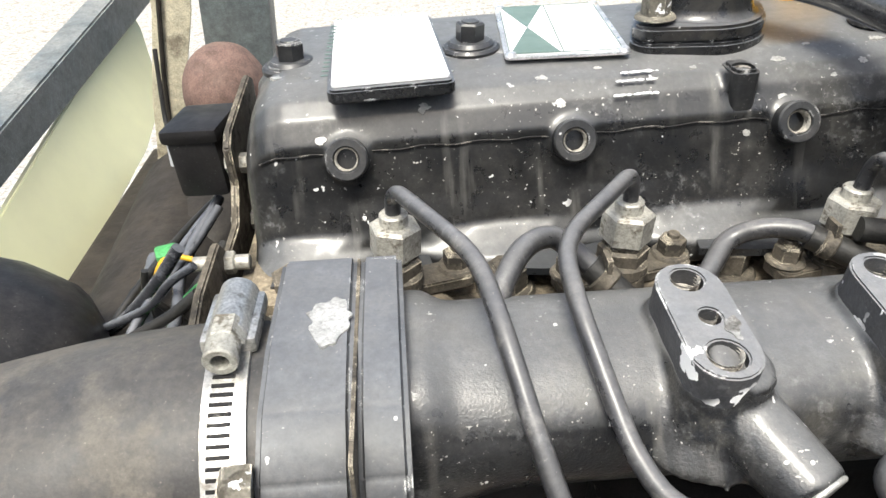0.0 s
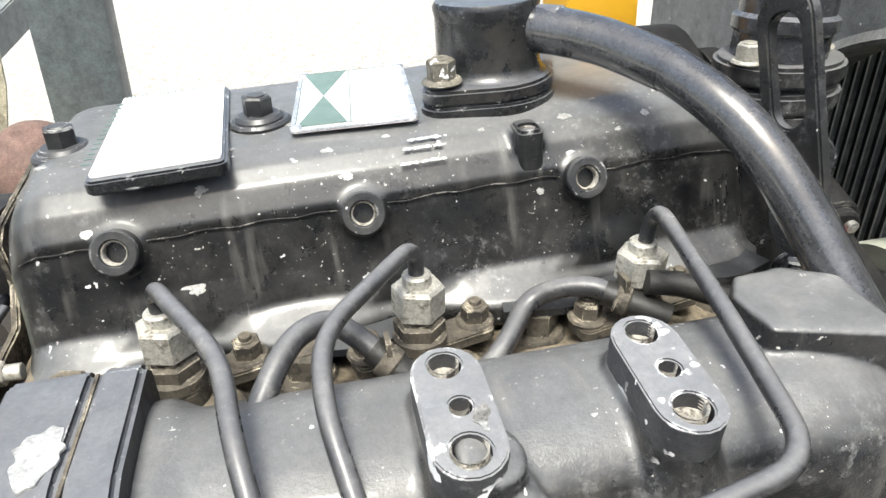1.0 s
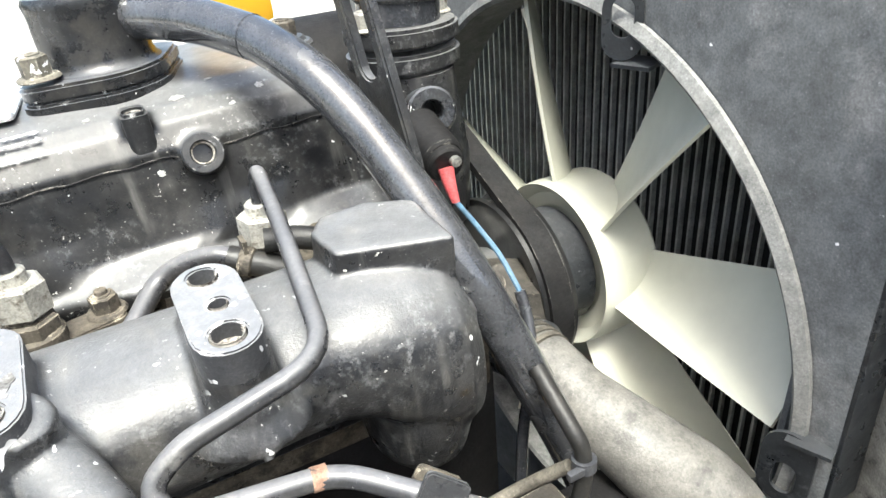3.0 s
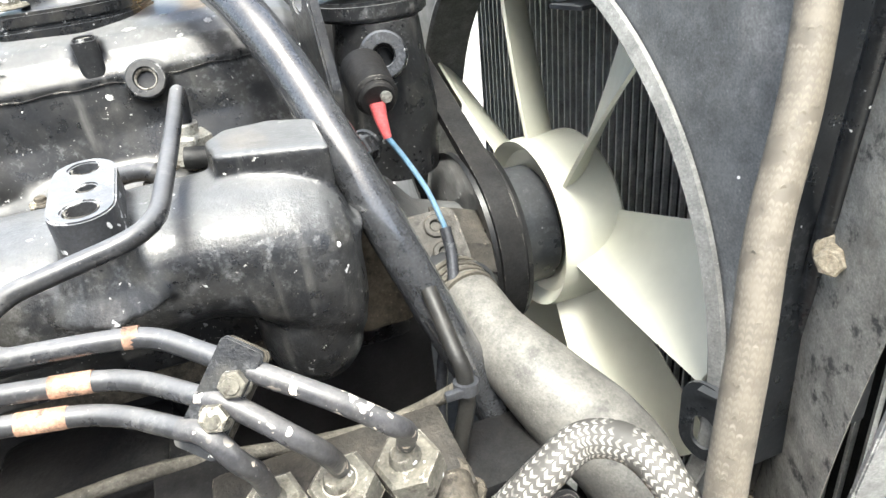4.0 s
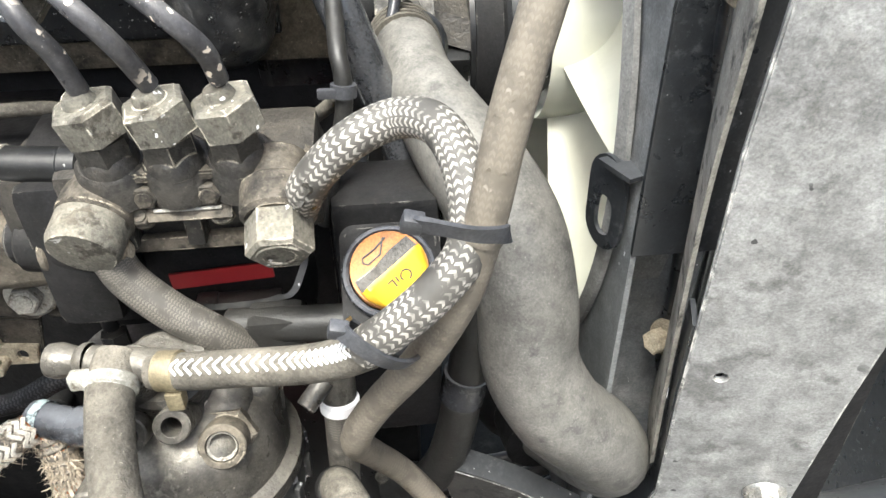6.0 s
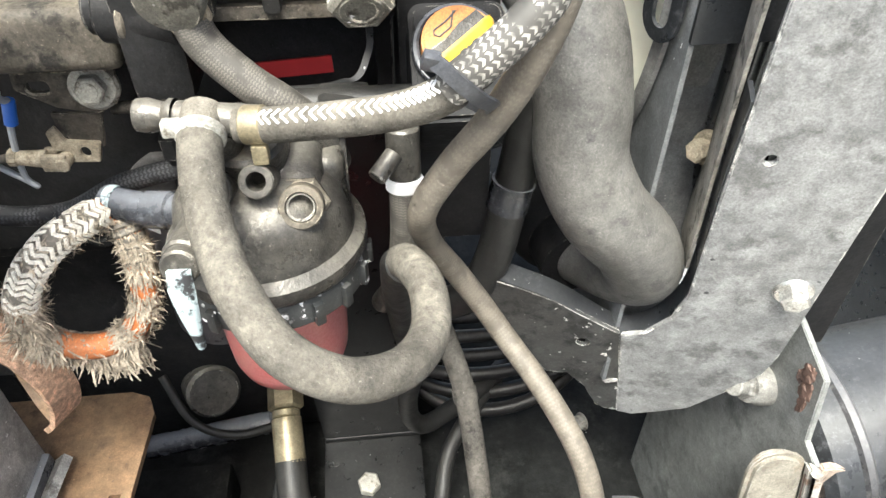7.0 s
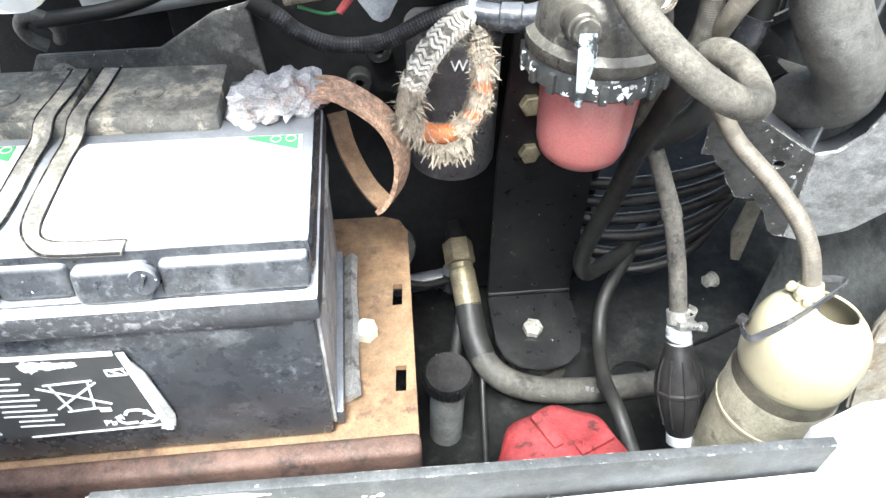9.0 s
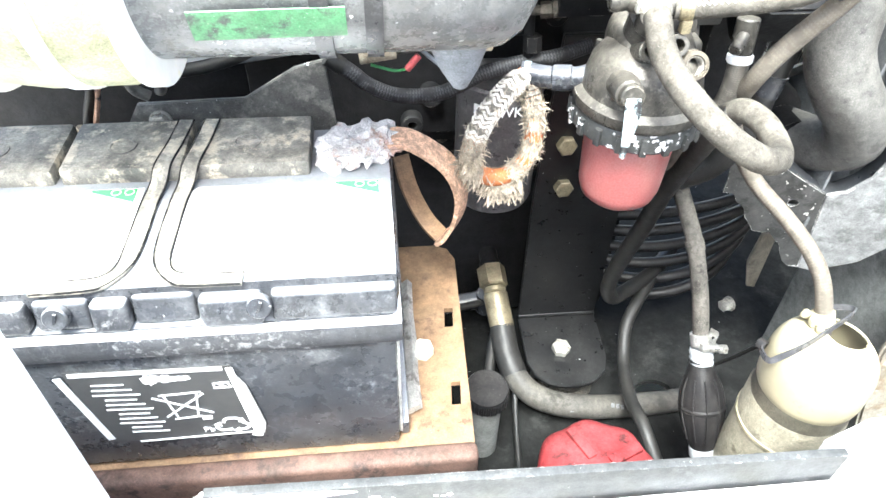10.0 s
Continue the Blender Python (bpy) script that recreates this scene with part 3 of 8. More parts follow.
def prism(outline, origin, u, v, thick, holes=(), bev=0.0):
    """A flat plate: outline and holes in (u, v) metres from origin, thick along u x v."""
    o, u, v = Vector(origin), Vector(u).normalized(), Vector(v).normalized()
    w = u.cross(v)
    bm = bmesh.new()
    loops = [[Vector((x, y, 0)) for x, y in loop] for loop in (outline, *holes)]
    vs = [bm.verts.new(o + u * p.x + v * p.y) for loop in loops for p in loop]
    for tri_ids in tessellate_polygon(loops):
        if len(set(tri_ids)) == 3:
            bm.faces.new([vs[i] for i in tri_ids])
    bmesh.ops.recalc_face_normals(bm, faces=bm.faces)
    g = bmesh.ops.extrude_face_region(bm, geom=bm.faces[:])
    bmesh.ops.translate(bm, vec=w * thick, verts=[e for e in g["geom"] if isinstance(e, bmesh.types.BMVert)])
    if bev:
        bmesh.ops.recalc_face_normals(bm, faces=bm.faces)
        sharp = [e for e in bm.edges if len(e.link_faces) == 2 and e.calc_face_angle(0) > 0.9]
        bmesh.ops.bevel(bm, geom=sharp, offset=bev, segments=2, affect="EDGES")
    return bm


def circle(cx, cy, r, n=24, ry=None):
    return [(cx + r * math.cos(2 * math.pi * i / n), cy + (r if ry is None else ry) * math.sin(2 * math.pi * i / n)) for i in range(n)]


def slot(cx, cy, w, h, n=10):
    """An upright rounded slot or tongue."""
    r = w / 2
    top = [(cx + r * math.cos(math.pi * i / n), cy + h / 2 - r + r * math.sin(math.pi * i / n)) for i in range(n + 1)]
    return top + [(2 * cx - x, 2 * cy - y) for x, y in top]


def rrect(cx, cy, w, h, r, n=5):
    out = []
    for sx, sy, a0 in ((1, 1, 0), (-1, 1, 90), (-1, -1, 180), (1, -1, 270)):
        for i in range(n + 1):
            a = radians(a0 + 90 * i / n)
            out.append((cx + sx * (w / 2 - r) + r * math.cos(a), cy + sy * (h / 2 - r) + r * math.sin(a)))
    return out


def ribbon(pts, wide, thick, side=(0, 0, 1), n=8):
    """A flat strap along a path; side: the way of its width."""
    path = spline(pts, n)
    bm = bmesh.new()
    rows = []
    for i, p in enumerate(path):
        t = (path[min(i + 1, len(path) - 1)] - path[max(i - 1, 0)]).normalized()
        sd = Vector(side(i / (len(path) - 1))) if callable(side) else Vector(side)
        sd = (sd - t * sd.dot(t)).normalized()
        w = t.cross(sd)
        rows.append([bm.verts.new(p + sd * (a * wide / 2) + w * (b * thick / 2)) for a, b in ((-1, -1), (1, -1), (1, 1), (-1, 1))])
    for p, q in zip(rows[:-1], rows[1:]):
        for i in range(4):
            j = (i + 1) % 4
            bm.faces.new((p[i], p[j], q[j], q[i]))
    bm.faces.new(rows[0])
    bm.faces.new(rows[-1])
    return bm


def lump(c, s, seed=0, rough=0.25, sub=3, freq=60.0):
    bm = bmesh.new()
    bmesh.ops.create_icosphere(bm, subdivisions=sub, radius=1)
    for v in bm.verts:
        d = 1 + rough * noise.noise(Vector(v.co) * 2.2 + Vector((seed * 7.1, 0, 0))) + rough * 0.5 * noise.noise(Vector(v.co) * 6 + Vector((0, seed * 3.3, 0)))
        v.co = Vector((v.co.x * s[0], v.co.y * s[1], v.co.z * s[2])) * d + Vector(c)
    return bm


def loft(sections, close_ends=True):
    bm = bmesh.new()
    rows = [[bm.verts.new(p) for p in s] for s in sections]
    k = len(rows[0])
    for p, q in zip(rows[:-1], rows[1:]):
        for i in range(k):
            j = (i + 1) % k
            bm.faces.new((p[i], p[j], q[j], q[i]))
    if close_ends:
        bm.faces.new(rows[0])
        bm.faces.new(rows[-1])
    return bm


def letters(text, size, origin, u, v, thick=0.0004):
    cu = bpy.data.curves.new("letters", "FONT")
    cu.body = text
    cu.size = size
    cu.extrude = thick
    cu.align_x = "CENTER"
    cu.align_y = "CENTER"
    ob = bpy.data.objects.new("letters", cu)
    me = bpy.data.meshes.new_from_object(ob)
    bm = bmesh.new()
    bm.from_mesh(me)
    u, v = Vector(u).normalized(), Vector(v).normalized()
    w = u.cross(v)
    m = Matrix(((u.x, v.x, w.x, origin[0]), (u.y, v.y, w.y, origin[1]), (u.z, v.z, w.z, origin[2]), (0, 0, 0, 1)))
    bmesh.ops.transform(bm, matrix=m, verts=bm.verts)
    bpy.data.objects.remove(ob)
    bpy.data.curves.remove(cu)
    bpy.data.meshes.remove(me)
    return bm


# ---- the ground and the machine's frame ----
gb = bmesh.new()
bmesh.ops.create_grid(gb, x_segments=80, y_segments=80, size=60)
for v in gb.verts:
    v.co.z = 0.02 * noise.noise(Vector((v.co.x * 0.6, v.co.y * 0.6, 0)))
solo("ground", gb, M_GROUND, "pale dry gravel yard in bright light", "ground", kind="structure")

skirt = box((0.08, 0.34, 0.15), (1.04, 1.06, 0.296), bev=0.01)
solo("machine_base", skirt, mat("white_body_paint", (0.70, 0.69, 0.65), 0.5, var=0.08, bump=0.05, stain=((0.50, 0.46, 0.40), 0.25, 6)), "white painted lower body of the machine", "machine body", kind="structure")

# floor pan of the engine bay, its back and side walls
pan = prism([(-0.45, -0.2), (0.62, -0.2), (0.62, 0.9), (-0.45, 0.9)], (0, 0, 0.440), (1, 0, 0), (0, 1, 0), 0.008,
            holes=[circle(0.318, 0.108, 0.022, 20, 0.016)])
solo("floor_pan", pan, M_FLOORPAN, "dark greasy steel floor pan with a hole", "floor", kind="structure")
wall = prism([(0.168, 0.44), (0.168, 0.79), (0.075, 0.79), (0.0527, 0.7834), (0.0195, 0.7724), (0.0099, 0.7284), (-0.004, 0.724), (-0.004, 0.44)], (0.475, 0, 0), (0, 1, 0), (0, 0, 1), 0.004, bev=0.0006)
solo("wall_side", wall, M_GREYWALL, "flat grey painted steel side wall", "wall", kind="structure")

# unseen wall added behind the camera to darken reflections on the black faces
solo("wall_unseen", box((0.0, -4.2, 1.3), (14.0, 0.2, 2.6)), mat("grey_render", (0.2, 0.2, 0.19), 0.9, var=0.3, scale=3, bump=0.3, bscale=60), "added unseen wall behind the camera that dims reflections", "wall", kind="structure")

# engine block
blk = thing("diesel_engine", "black oily diesel engine with a dusty brown head", "engine", (0.1, 0.3, 0.45))
part("crankcase", box((0.09, 0.32, 0.88), (0.37, 0.24, 0.25), bev=0.006), M_DARK, blk)
part("sump", box((0.07, 0.37, 0.60), (0.44, 0.26, 0.29), bev=0.012), M_DARK, blk)
part("sump_flange", box((0.07, 0.355, 0.747), (0.46, 0.29, 0.012), bev=0.002), M_DARK, blk)
for i in range(7):
    part("sump_bolt", bolt((-0.12 + 0.065 * i, 0.222, 0.741), (0, 0, -1), 0.010, 0.006, 0.008), M_DIRTY, blk)

# cylinder head
head = blk
# Box added only to darken this end of the brown head.
part("dark_end_box", box((0.238, 0.250, 1.018), (0.052, 0.104, 0.074), bev=0.006), M_CAST, head, "black box added to darken the head's end")
part("head_casting", box((0.088, 0.305, 1.030), (0.348, 0.245, 0.058), bev=0.004), M_HEAD, head)
rail = []
for i in range(3):
    x = -0.012 + 0.0955 * i
    rail.append(cyl((x + 0.012, 0.222, 1.056), (x + 0.012, 0.222, 1.066), 0.017, 0.014))
    rail.append(box((x + 0.055, 0.215, 1.061), (0.030, 0.026, 0.008), bev=0.003))
rail.append(box((-0.06, 0.25, 1.062), (0.035, 0.04, 0.010), bev=0.003))
for r in rail:
    part("raised_pad", r, M_HEAD, head)
for x, y in ((0.036, 0.242), (0.139, 0.246), (0.231, 0.247), (-0.058, 0.245)):
    part("head_bolt", bolt((x, y, 1.058), (0, 0, 1), 0.0165, 0.011, 0.0135, 0.0035), M_DIRTY, head)
part("rusty_plug", bolt((0.004, 0.196, 1.058), (0, 0.0, 1), 0.017, 0.012, 0.011), M_RUSTBALL, head, "rust-red hexagon plug")
part("cast_digits", letters("922", 0.017, (0.062, 0.203, 1.0662), (1, 0.05, 0), (0, 1, 0), 0.0008), M_HEAD, head)

# rocker cover, lofted along the crank line
cover = thing("rocker_cover", "black painted rocker cover with chipped paint on the cylinder head", "rocker cover", (0.09, 0.32, 1.06))


def cover_section(x):
    e0, e1 = (x + 0.078) / 0.022, (0.258 - x) / 0.022
    e = min(1.0, max(0.0, min(e0, e1)))
    round_end = math.sqrt(max(0.0, 1 - (1 - e) ** 2))
    bay = 0.5 + 0.5 * math.cos(2 * math.pi * (x + 0.012) / 0.0955)
    fy = 0.246 + 0.010 * bay
    prof = [(fy, 1.060), (fy, 1.0690), (fy + 0.002, 1.0720), (fy + 0.008 - 0.003 * bay, 1.0750), (0.2640 - 0.002 * bay, 1.0810), (0.2682, 1.095), (0.2714, 1.109), (0.2738, 1.1190), (0.2728, 1.1196),
            (0.2758, 1.1245), (0.2798, 1.131), (0.2875, 1.1372), (0.300, 1.1408), (0.330, 1.1427), (0.385, 1.1425), (0.403, 1.138), (0.413, 1.122), (0.418, 1.060)]
    mid = 0.335
    out = []
    for y, z in prof:
        k = 0.80 + 0.20 * round_end
        hz = 1.060 + (z - 1.060) * (0.55 + 0.45 * round_end) if z > 1.07 else z
        out.append((x, mid + (y - mid) * (k if z > 1.07 else 0.9 + 0.1 * round_end), hz))
    return out


xs = [-0.078, -0.0775, -0.076, -0.073, -0.069, -0.063, -0.056] + [-0.05 + 0.0095 * i for i in range(31)] + [0.243, 0.249, 0.253, 0.256, 0.2575, 0.258]
shell = [loft([cover_section(x) for x in xs])]
for i in range(3):
    x = -0.028 + 0.099 * i
    shell += [cyl((x, 0.300, 1.104), (x - 0.0005, 0.2745, 1.1140), 0.0170, 0.0125), cyl((x, 0.300, 1.104), (x - 0.0005, 0.2695, 1.1161), 0.0108, 0.0100)]
shell += [box((0.147, 0.285, 1.126), (0.0125, 0.014, 0.024)), cyl((0.230, 0.316, 1.120), (0.230, 0.316, 1.1425), 0.019, 0.0145)]
shell += [cyl((x, y, 1.13), (x, y, z - 0.001), 0.0185, 0.0150) for x, y, z in ((-0.055, 0.329, 1.139), (0.032, 0.327, 1.142))]
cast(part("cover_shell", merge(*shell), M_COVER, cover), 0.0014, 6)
seam = []
for i in range(41):
    x = -0.068 + 0.0079 * i
    dip = sum(0.004 * math.exp(-((x + 0.028 - 0.099 * k) / 0.016) ** 2) for k in range(3))
    sy, sz = next((p[1], p[2]) for p in cover_section(x)[7:8])
    seam.append((x, sy - 0.0012, sz - 0.0012 + 0.0006 * math.sin(x * 260) - dip * 0.3))
part("parting_line", tube(seam, 0.00045, 6, 3), M_DARK, cover)
for x0, x1 in ((-0.066, 0.004), (0.032, 0.090), (0.124, 0.186), (0.21, 0.25)):
    part("gasket_lip", ribbon([(x0, 0.2485, 1.0700), ((x0 + x1) / 2, 0.2435, 1.0700), (x1, 0.2495, 1.0700)], 0.014, 0.0035, (0, 1, 0)), M_SHEET, cover)
for i in range(3):
    x = -0.028 + 0.099 * i
    bb = part("bolt_boss", ring((x, 0.291, 1.107), (x - 0.001, 0.2640, 1.1184), 0.0094, 0.0055, depth=0.012), M_BOSS, cover)
    part("threaded_hole", bore((x - 0.001, 0.2644, 1.1183), (0.03, 0.92, -0.385), 0.0052, 0.008), M_BORE, bb, "bright threaded hole")
lug = part("lug", prism(rrect(0, 0, 0.0115, 0.017, 0.003), (0.147, 0.2825, 1.118), (1, 0, 0), (0, 1, 0), 0.0215, holes=[circle(0, -0.002, 0.0036, 14)], bev=0.0014), M_BOSS, cover)
part("threaded_hole", bore((0.147, 0.2805, 1.1393), (0, 0, -1), 0.0033, 0.009), M_BORE, lug)
for x, y, z in ((-0.055, 0.329, 1.139), (0.032, 0.327, 1.142), (0.230, 0.316, 1.144)):
    part("cover_bolt_washer", merge(cyl((x, y, z - 0.002), (x, y, z + 0.0022), 0.0145), cyl((x, y, z + 0.002), (x, y, z + 0.0045), 0.0115, 0.0105)), M_BOSS, cover)
    part("cover_bolt", bolt((x, y, z + 0.0045), (0.05, 0, 1), 0.0120, 0.0085), M_BOSS if x < 0.1 else M_DIRTY, cover)
part("bolt_pillar", cyl((0.230, 0.316, 1.125), (0.230, 0.316, 1.143), 0.017, 0.014), M_BLACK, cover)
part("plate_pad", prism(rrect(0, 0, 0.054, 0.110, 0.004), (-0.0090, 0.327, 1.140), (1, 0.04, 0), (-0.04, 1, 0), 0.006, bev=0.001), M_BLACK, cover)
pl = part("maker_plate", prism(rrect(0, 0, 0.050, 0.104, 0.002), (-0.0090, 0.328, 1.1462), (1, 0.04, 0), (-0.04, 1, 0), 0.001), M_PLATE, cover, "blank bleached white plate")
dots = [box((-0.034 + 0.0018 * i, 0.378, 1.1474), (0.0009, 0.002, 0.0004)) for i in range(20)]
dots += [box((-0.0355, 0.288 + 0.006 * i, 1.1474), (0.003, 0.0012, 0.0004)) for i in range(14)]
part("print_marks", merge(*dots), M_TEAL, pl)
ca, sa = math.cos(radians(-5)), math.sin(radians(-5))
PU, PV, PO = (ca, sa, 0), (-sa, ca, 0), (0.0775, 0.344, 1.1432)
fl = random.Random(21)
LOST = [(0.006, 0.281, 5), (0.012, 0.290, 4), (-0.040, 0.275, 4), (-0.034, 0.271, 3), (-0.004, 0.268, 6), (0.020, 0.300, 3), (0.016, 0.312, 3), (0.046, 0.318, 3), (0.018, 0.328, 3), (0.060, 0.290, 3), (0.086, 0.294, 2), (0.128, 0.289, 3), (0.150, 0.272, 3),
        (0.168, 0.290, 4), (0.185, 0.300, 3), (0.205, 0.286, 4), (0.218, 0.300, 5), (-0.060, 0.310, 4), (-0.045, 0.305, 3), (0.066, 0.279, 3), (0.166, 0.276, 4), (0.190, 0.281, 2)]
for fx, fy, fr in LOST:
    sec = cover_section(fx)[4:15]
    fz, fn = 1.1405, Vector((0, 0, 1))
    for (ax, ay, az), (cx, cy, cz) in zip(sec[:-1], sec[1:]):
        if min(ay, cy) <= fy <= max(ay, cy):
            fz = az + (cz - az) * (fy - ay) / (cy - ay or 1)
            fn = Vector((0, az - cz, cy - ay)).normalized()
            fn = fn if fn.z > 0 else -fn
    side = Vector((1, 0, 0))
    rr = 0.00045 * fr * fl.uniform(0.8, 1.25)
    sd = fl.uniform(0, 40)
    rim = [(rr * (1.1 + 0.9 * noise.noise(Vector((1.9 * math.cos(q), 1.9 * math.sin(q), sd)))) * math.cos(q) * 1.3, rr * (1.0 + 0.9 * noise.noise(Vector((1.9 * math.cos(q), 1.9 * math.sin(q), sd + 9)))) * math.sin(q)) for q in [2 * math.pi * i / 22 for i in range(22)]]
    part("paint_flake", prism(rim, Vector((fx, fy, fz)) - fn * 0.0009, side, fn.cross(side), 0.0011), M_STRIP, cover, "bare pale fleck where paint flaked off")
p2 = part("data_plate", prism(rrect(0, 0, 0.057, 0.090, 0.003), PO, PU, PV, 0.0012), M_ALU, cover, "aluminium data plate with two grey-green triangles")
part("print_field", prism(rrect(0.0, 0, 0.052, 0.084, 0.001), (PO[0], PO[1], PO[2] + 0.0013), PU, PV, 0.0003), M_PLATE, p2)
for tri_pts in ([(-0.0255, 0.041), (-0.003, 0.041), (-0.0143, 0.0)], [(-0.0255, -0.041), (-0.003, -0.041), (-0.0143, 0.0)]):
    part("green_triangle", prism(tri_pts, (PO[0], PO[1], PO[2] + 0.0017), PU, PV, 0.0003), M_TEAL, p2, "grey-green printed triangle")
part("frame_line", merge(*[prism([(a, b), (c, b), (c, d), (a, d)], (PO[0], PO[1], PO[2] + 0.0017), PU, PV, 0.0003) for a, b, c, d in ((-0.0018, -0.042, -0.0012, 0.042), (-0.0262, -0.042, -0.0258, 0.042), (-0.026, 0.0415, 0.0255, 0.0419), (-0.026, -0.0419, 0.0255, -0.0415), (0.0252, -0.042, 0.0256, 0.042))]), M_TEAL, p2)
for sx, sy in ((1, 1), (-1, 1), (1, -1), (-1, -1)):
    q = Vector(PO) + Vector(PU) * 0.0258 * sx + Vector(PV) * 0.0415 * sy
    part("rivet", lathe([(0.003, 0), (0.0024, 0.0012), (0, 0.0016)], q + Vector((0, 0, 0.0012)), seg=12), M_ALU, p2)
for i, (x0, w, t0) in enumerate(((0.101, 0.014, 0.0), (0.1005, 0.018, 0.45), (0.100, 0.020, 1.1))):
    y, z = 0.287 - 0.0085 * t0 * 1.0, 1.1388 - 0.0048 * t0 * (1 + 0.25 * t0)
    for k in range(3 + i):
        px = x0 - w / 2 + w * (k + 0.5) / (3 + i)
        part("paint_mark", lump((px, y - 0.0003, z - 0.0002), (w / (3 + i) * (0.30 + 0.34 * ((k * 7 + i) % 3) / 2), 0.0007, 0.00045), k * 5 + i, 0.9, 3), M_PLATE, cover, "scratched line of white paint")

# breather on the cover, its thick hose
brt = thing("breather", "black breather housing bolted to the rocker cover", "breather", (0.145, 0.345, 1.142))


def eared(r, ear, reach):
    """Outline of a round flange drawn out to a rounded ear on two sides."""
    a0 = math.acos((r - ear) / reach)
    arc = lambda cx, rad, a, b: [(cx + rad * math.cos(a + (b - a) * i / 14), rad * math.sin(a + (b - a) * i / 14)) for i in range(15)]
    return arc(reach, ear, -a0, a0) + arc(0, r, a0, math.pi - a0) + arc(-reach, ear, math.pi - a0, math.pi + a0) + arc(0, r, math.pi + a0, 2 * math.pi - a0)


part("flange_gasket", prism(eared(0.0318, 0.0115, 0.0315), (0.141, 0.328, 1.1385), (0.87, 0.5, 0), (-0.5, 0.87, 0), 0.0022, bev=0.0004), M_DIRTY, brt, "dusty gasket edge")
part("flange", prism(eared(0.0308, 0.0105, 0.0315), (0.141, 0.327, 1.1405), (0.87, 0.5, 0), (-0.5, 0.87, 0), 0.0065, bev=0.0012), M_BLACK, brt)
part("flange_top", prism(eared(0.0300, 0.0098, 0.0315), (0.141, 0.327, 1.1472), (0.87, 0.5, 0), (-0.5, 0.87, 0), 0.0072, bev=0.0014), M_BLACK, brt)
part("cup", lathe([(0.0285, 0), (0.0262, 0.0015), (0.0250, 0.005), (0.0247, 0.026), (0.0254, 0.031), (0.0240, 0.0335), (0, 0.035)], (0.141, 0.331, 1.154), (0, 0.02, 1), 40), M_BLACK, brt)
part("flange_bolt", bolt((0.1135, 0.311, 1.1563), (0, 0, 1), 0.0115, 0.009, 0.0095), M_NUT, brt)
part("spigot", cyl((0.154, 0.325, 1.176), (0.170, 0.308, 1.176), 0.0088), M_BLACK, brt)
cover.rotation_euler = (0, radians(-2), 0)
brt.rotation_euler = (0, radians(-2), 0)
brt.location.z += 0.002
cover.location.z += 0.002
bh = thing("breather_hose", "thick smooth black rubber breather hose", "hose", (0.18, 0.3, 1.0))
HOSE = [(0.158, 0.319, 1.1765), (0.170, 0.306, 1.1760), (0.184, 0.290, 1.1735), (0.199, 0.265, 1.168), (0.2105, 0.240, 1.158), (0.2185, 0.223, 1.1465), (0.2260, 0.208, 1.131), (0.2335, 0.191, 1.111), (0.2408, 0.174, 1.090), (0.2485, 0.160, 1.066),
        (0.2590, 0.149, 1.035), (0.2710, 0.145, 1.003), (0.2810, 0.143, 0.975), (0.290, 0.139, 0.945), (0.297, 0.134, 0.91), (0.300, 0.130, 0.87)]
part("hose_wall", tube(HOSE, 0.0096, 24), M_GLOSSPIPE, bh)
part("cuff", tube(HOSE[:4], lambda t: 0.0108 - 0.0008 * t, 24), M_GLOSSPIPE, bh)

oc = part("filler_cap", box((0.219, 0.385, 1.163), (0.046, 0.030, 0.032), (0, 0, 8), bev=0.004), M_YELLOR, cover, "yellow-orange filler cap")
part("cap_skirt", cyl((0.219, 0.385, 1.138), (0.219, 0.385, 1.150), 0.021), M_YELLOR, oc)

# injectors with clamps, return rail
inj_first = None
for i in range(3):
    x = -0.012 + 0.0955 * i
    y = 0.232
    if i == 0:
        inj = thing("injector", "dirty zinc injector with union nut and clamp", "injector", (x, y, 1.06), group="injectors")
        part("body", cyl((x, y, 1.056), (x, y, 1.074), 0.0115, 0.0105), M_DIRTY, inj)
        part("collar", merge(cyl((x, y, 1.073), (x, y, 1.080), 0.0112), hexa((x, y, 1.080), (x, y, 1.0865), 0.0185), cyl((x, y, 1.086), (x, y, 1.090), 0.0075)), M_DIRTY, inj)
        part("union_nut", merge(hexa((x, y, 1.0895), (x + 0.0005, y, 1.1025), 0.0185), cyl((x, y, 1.102), (x, y, 1.1075), 0.0058)), M_STEEL, inj, "pale worn union nut")
        cl = part("clamp", prism(rrect(0, 0, 0.062, 0.016, 0.004), (x + 0.002, y + 0.004, 1.0665), (1, 0.22, 0.02), (-0.22, 1, 0), 0.0055, bev=0.0008), M_DIRTY, inj)
        for dx in (-0.022, 0.026):
            part("clamp_stud", merge(bolt((x + dx, y + 0.005 + dx * 0.22, 1.072), (0, 0, 1), 0.0105, 0.007, 0.0085), cyl((x + dx, y + 0.005 + dx * 0.22, 1.078), (x + dx, y + 0.005 + dx * 0.22, 1.0835), 0.003, 0.0026)), M_DIRTY, cl)
        inj_first = inj
    else:
        copy_thing(inj_first, Matrix.Translation((x, y, 1.06)))

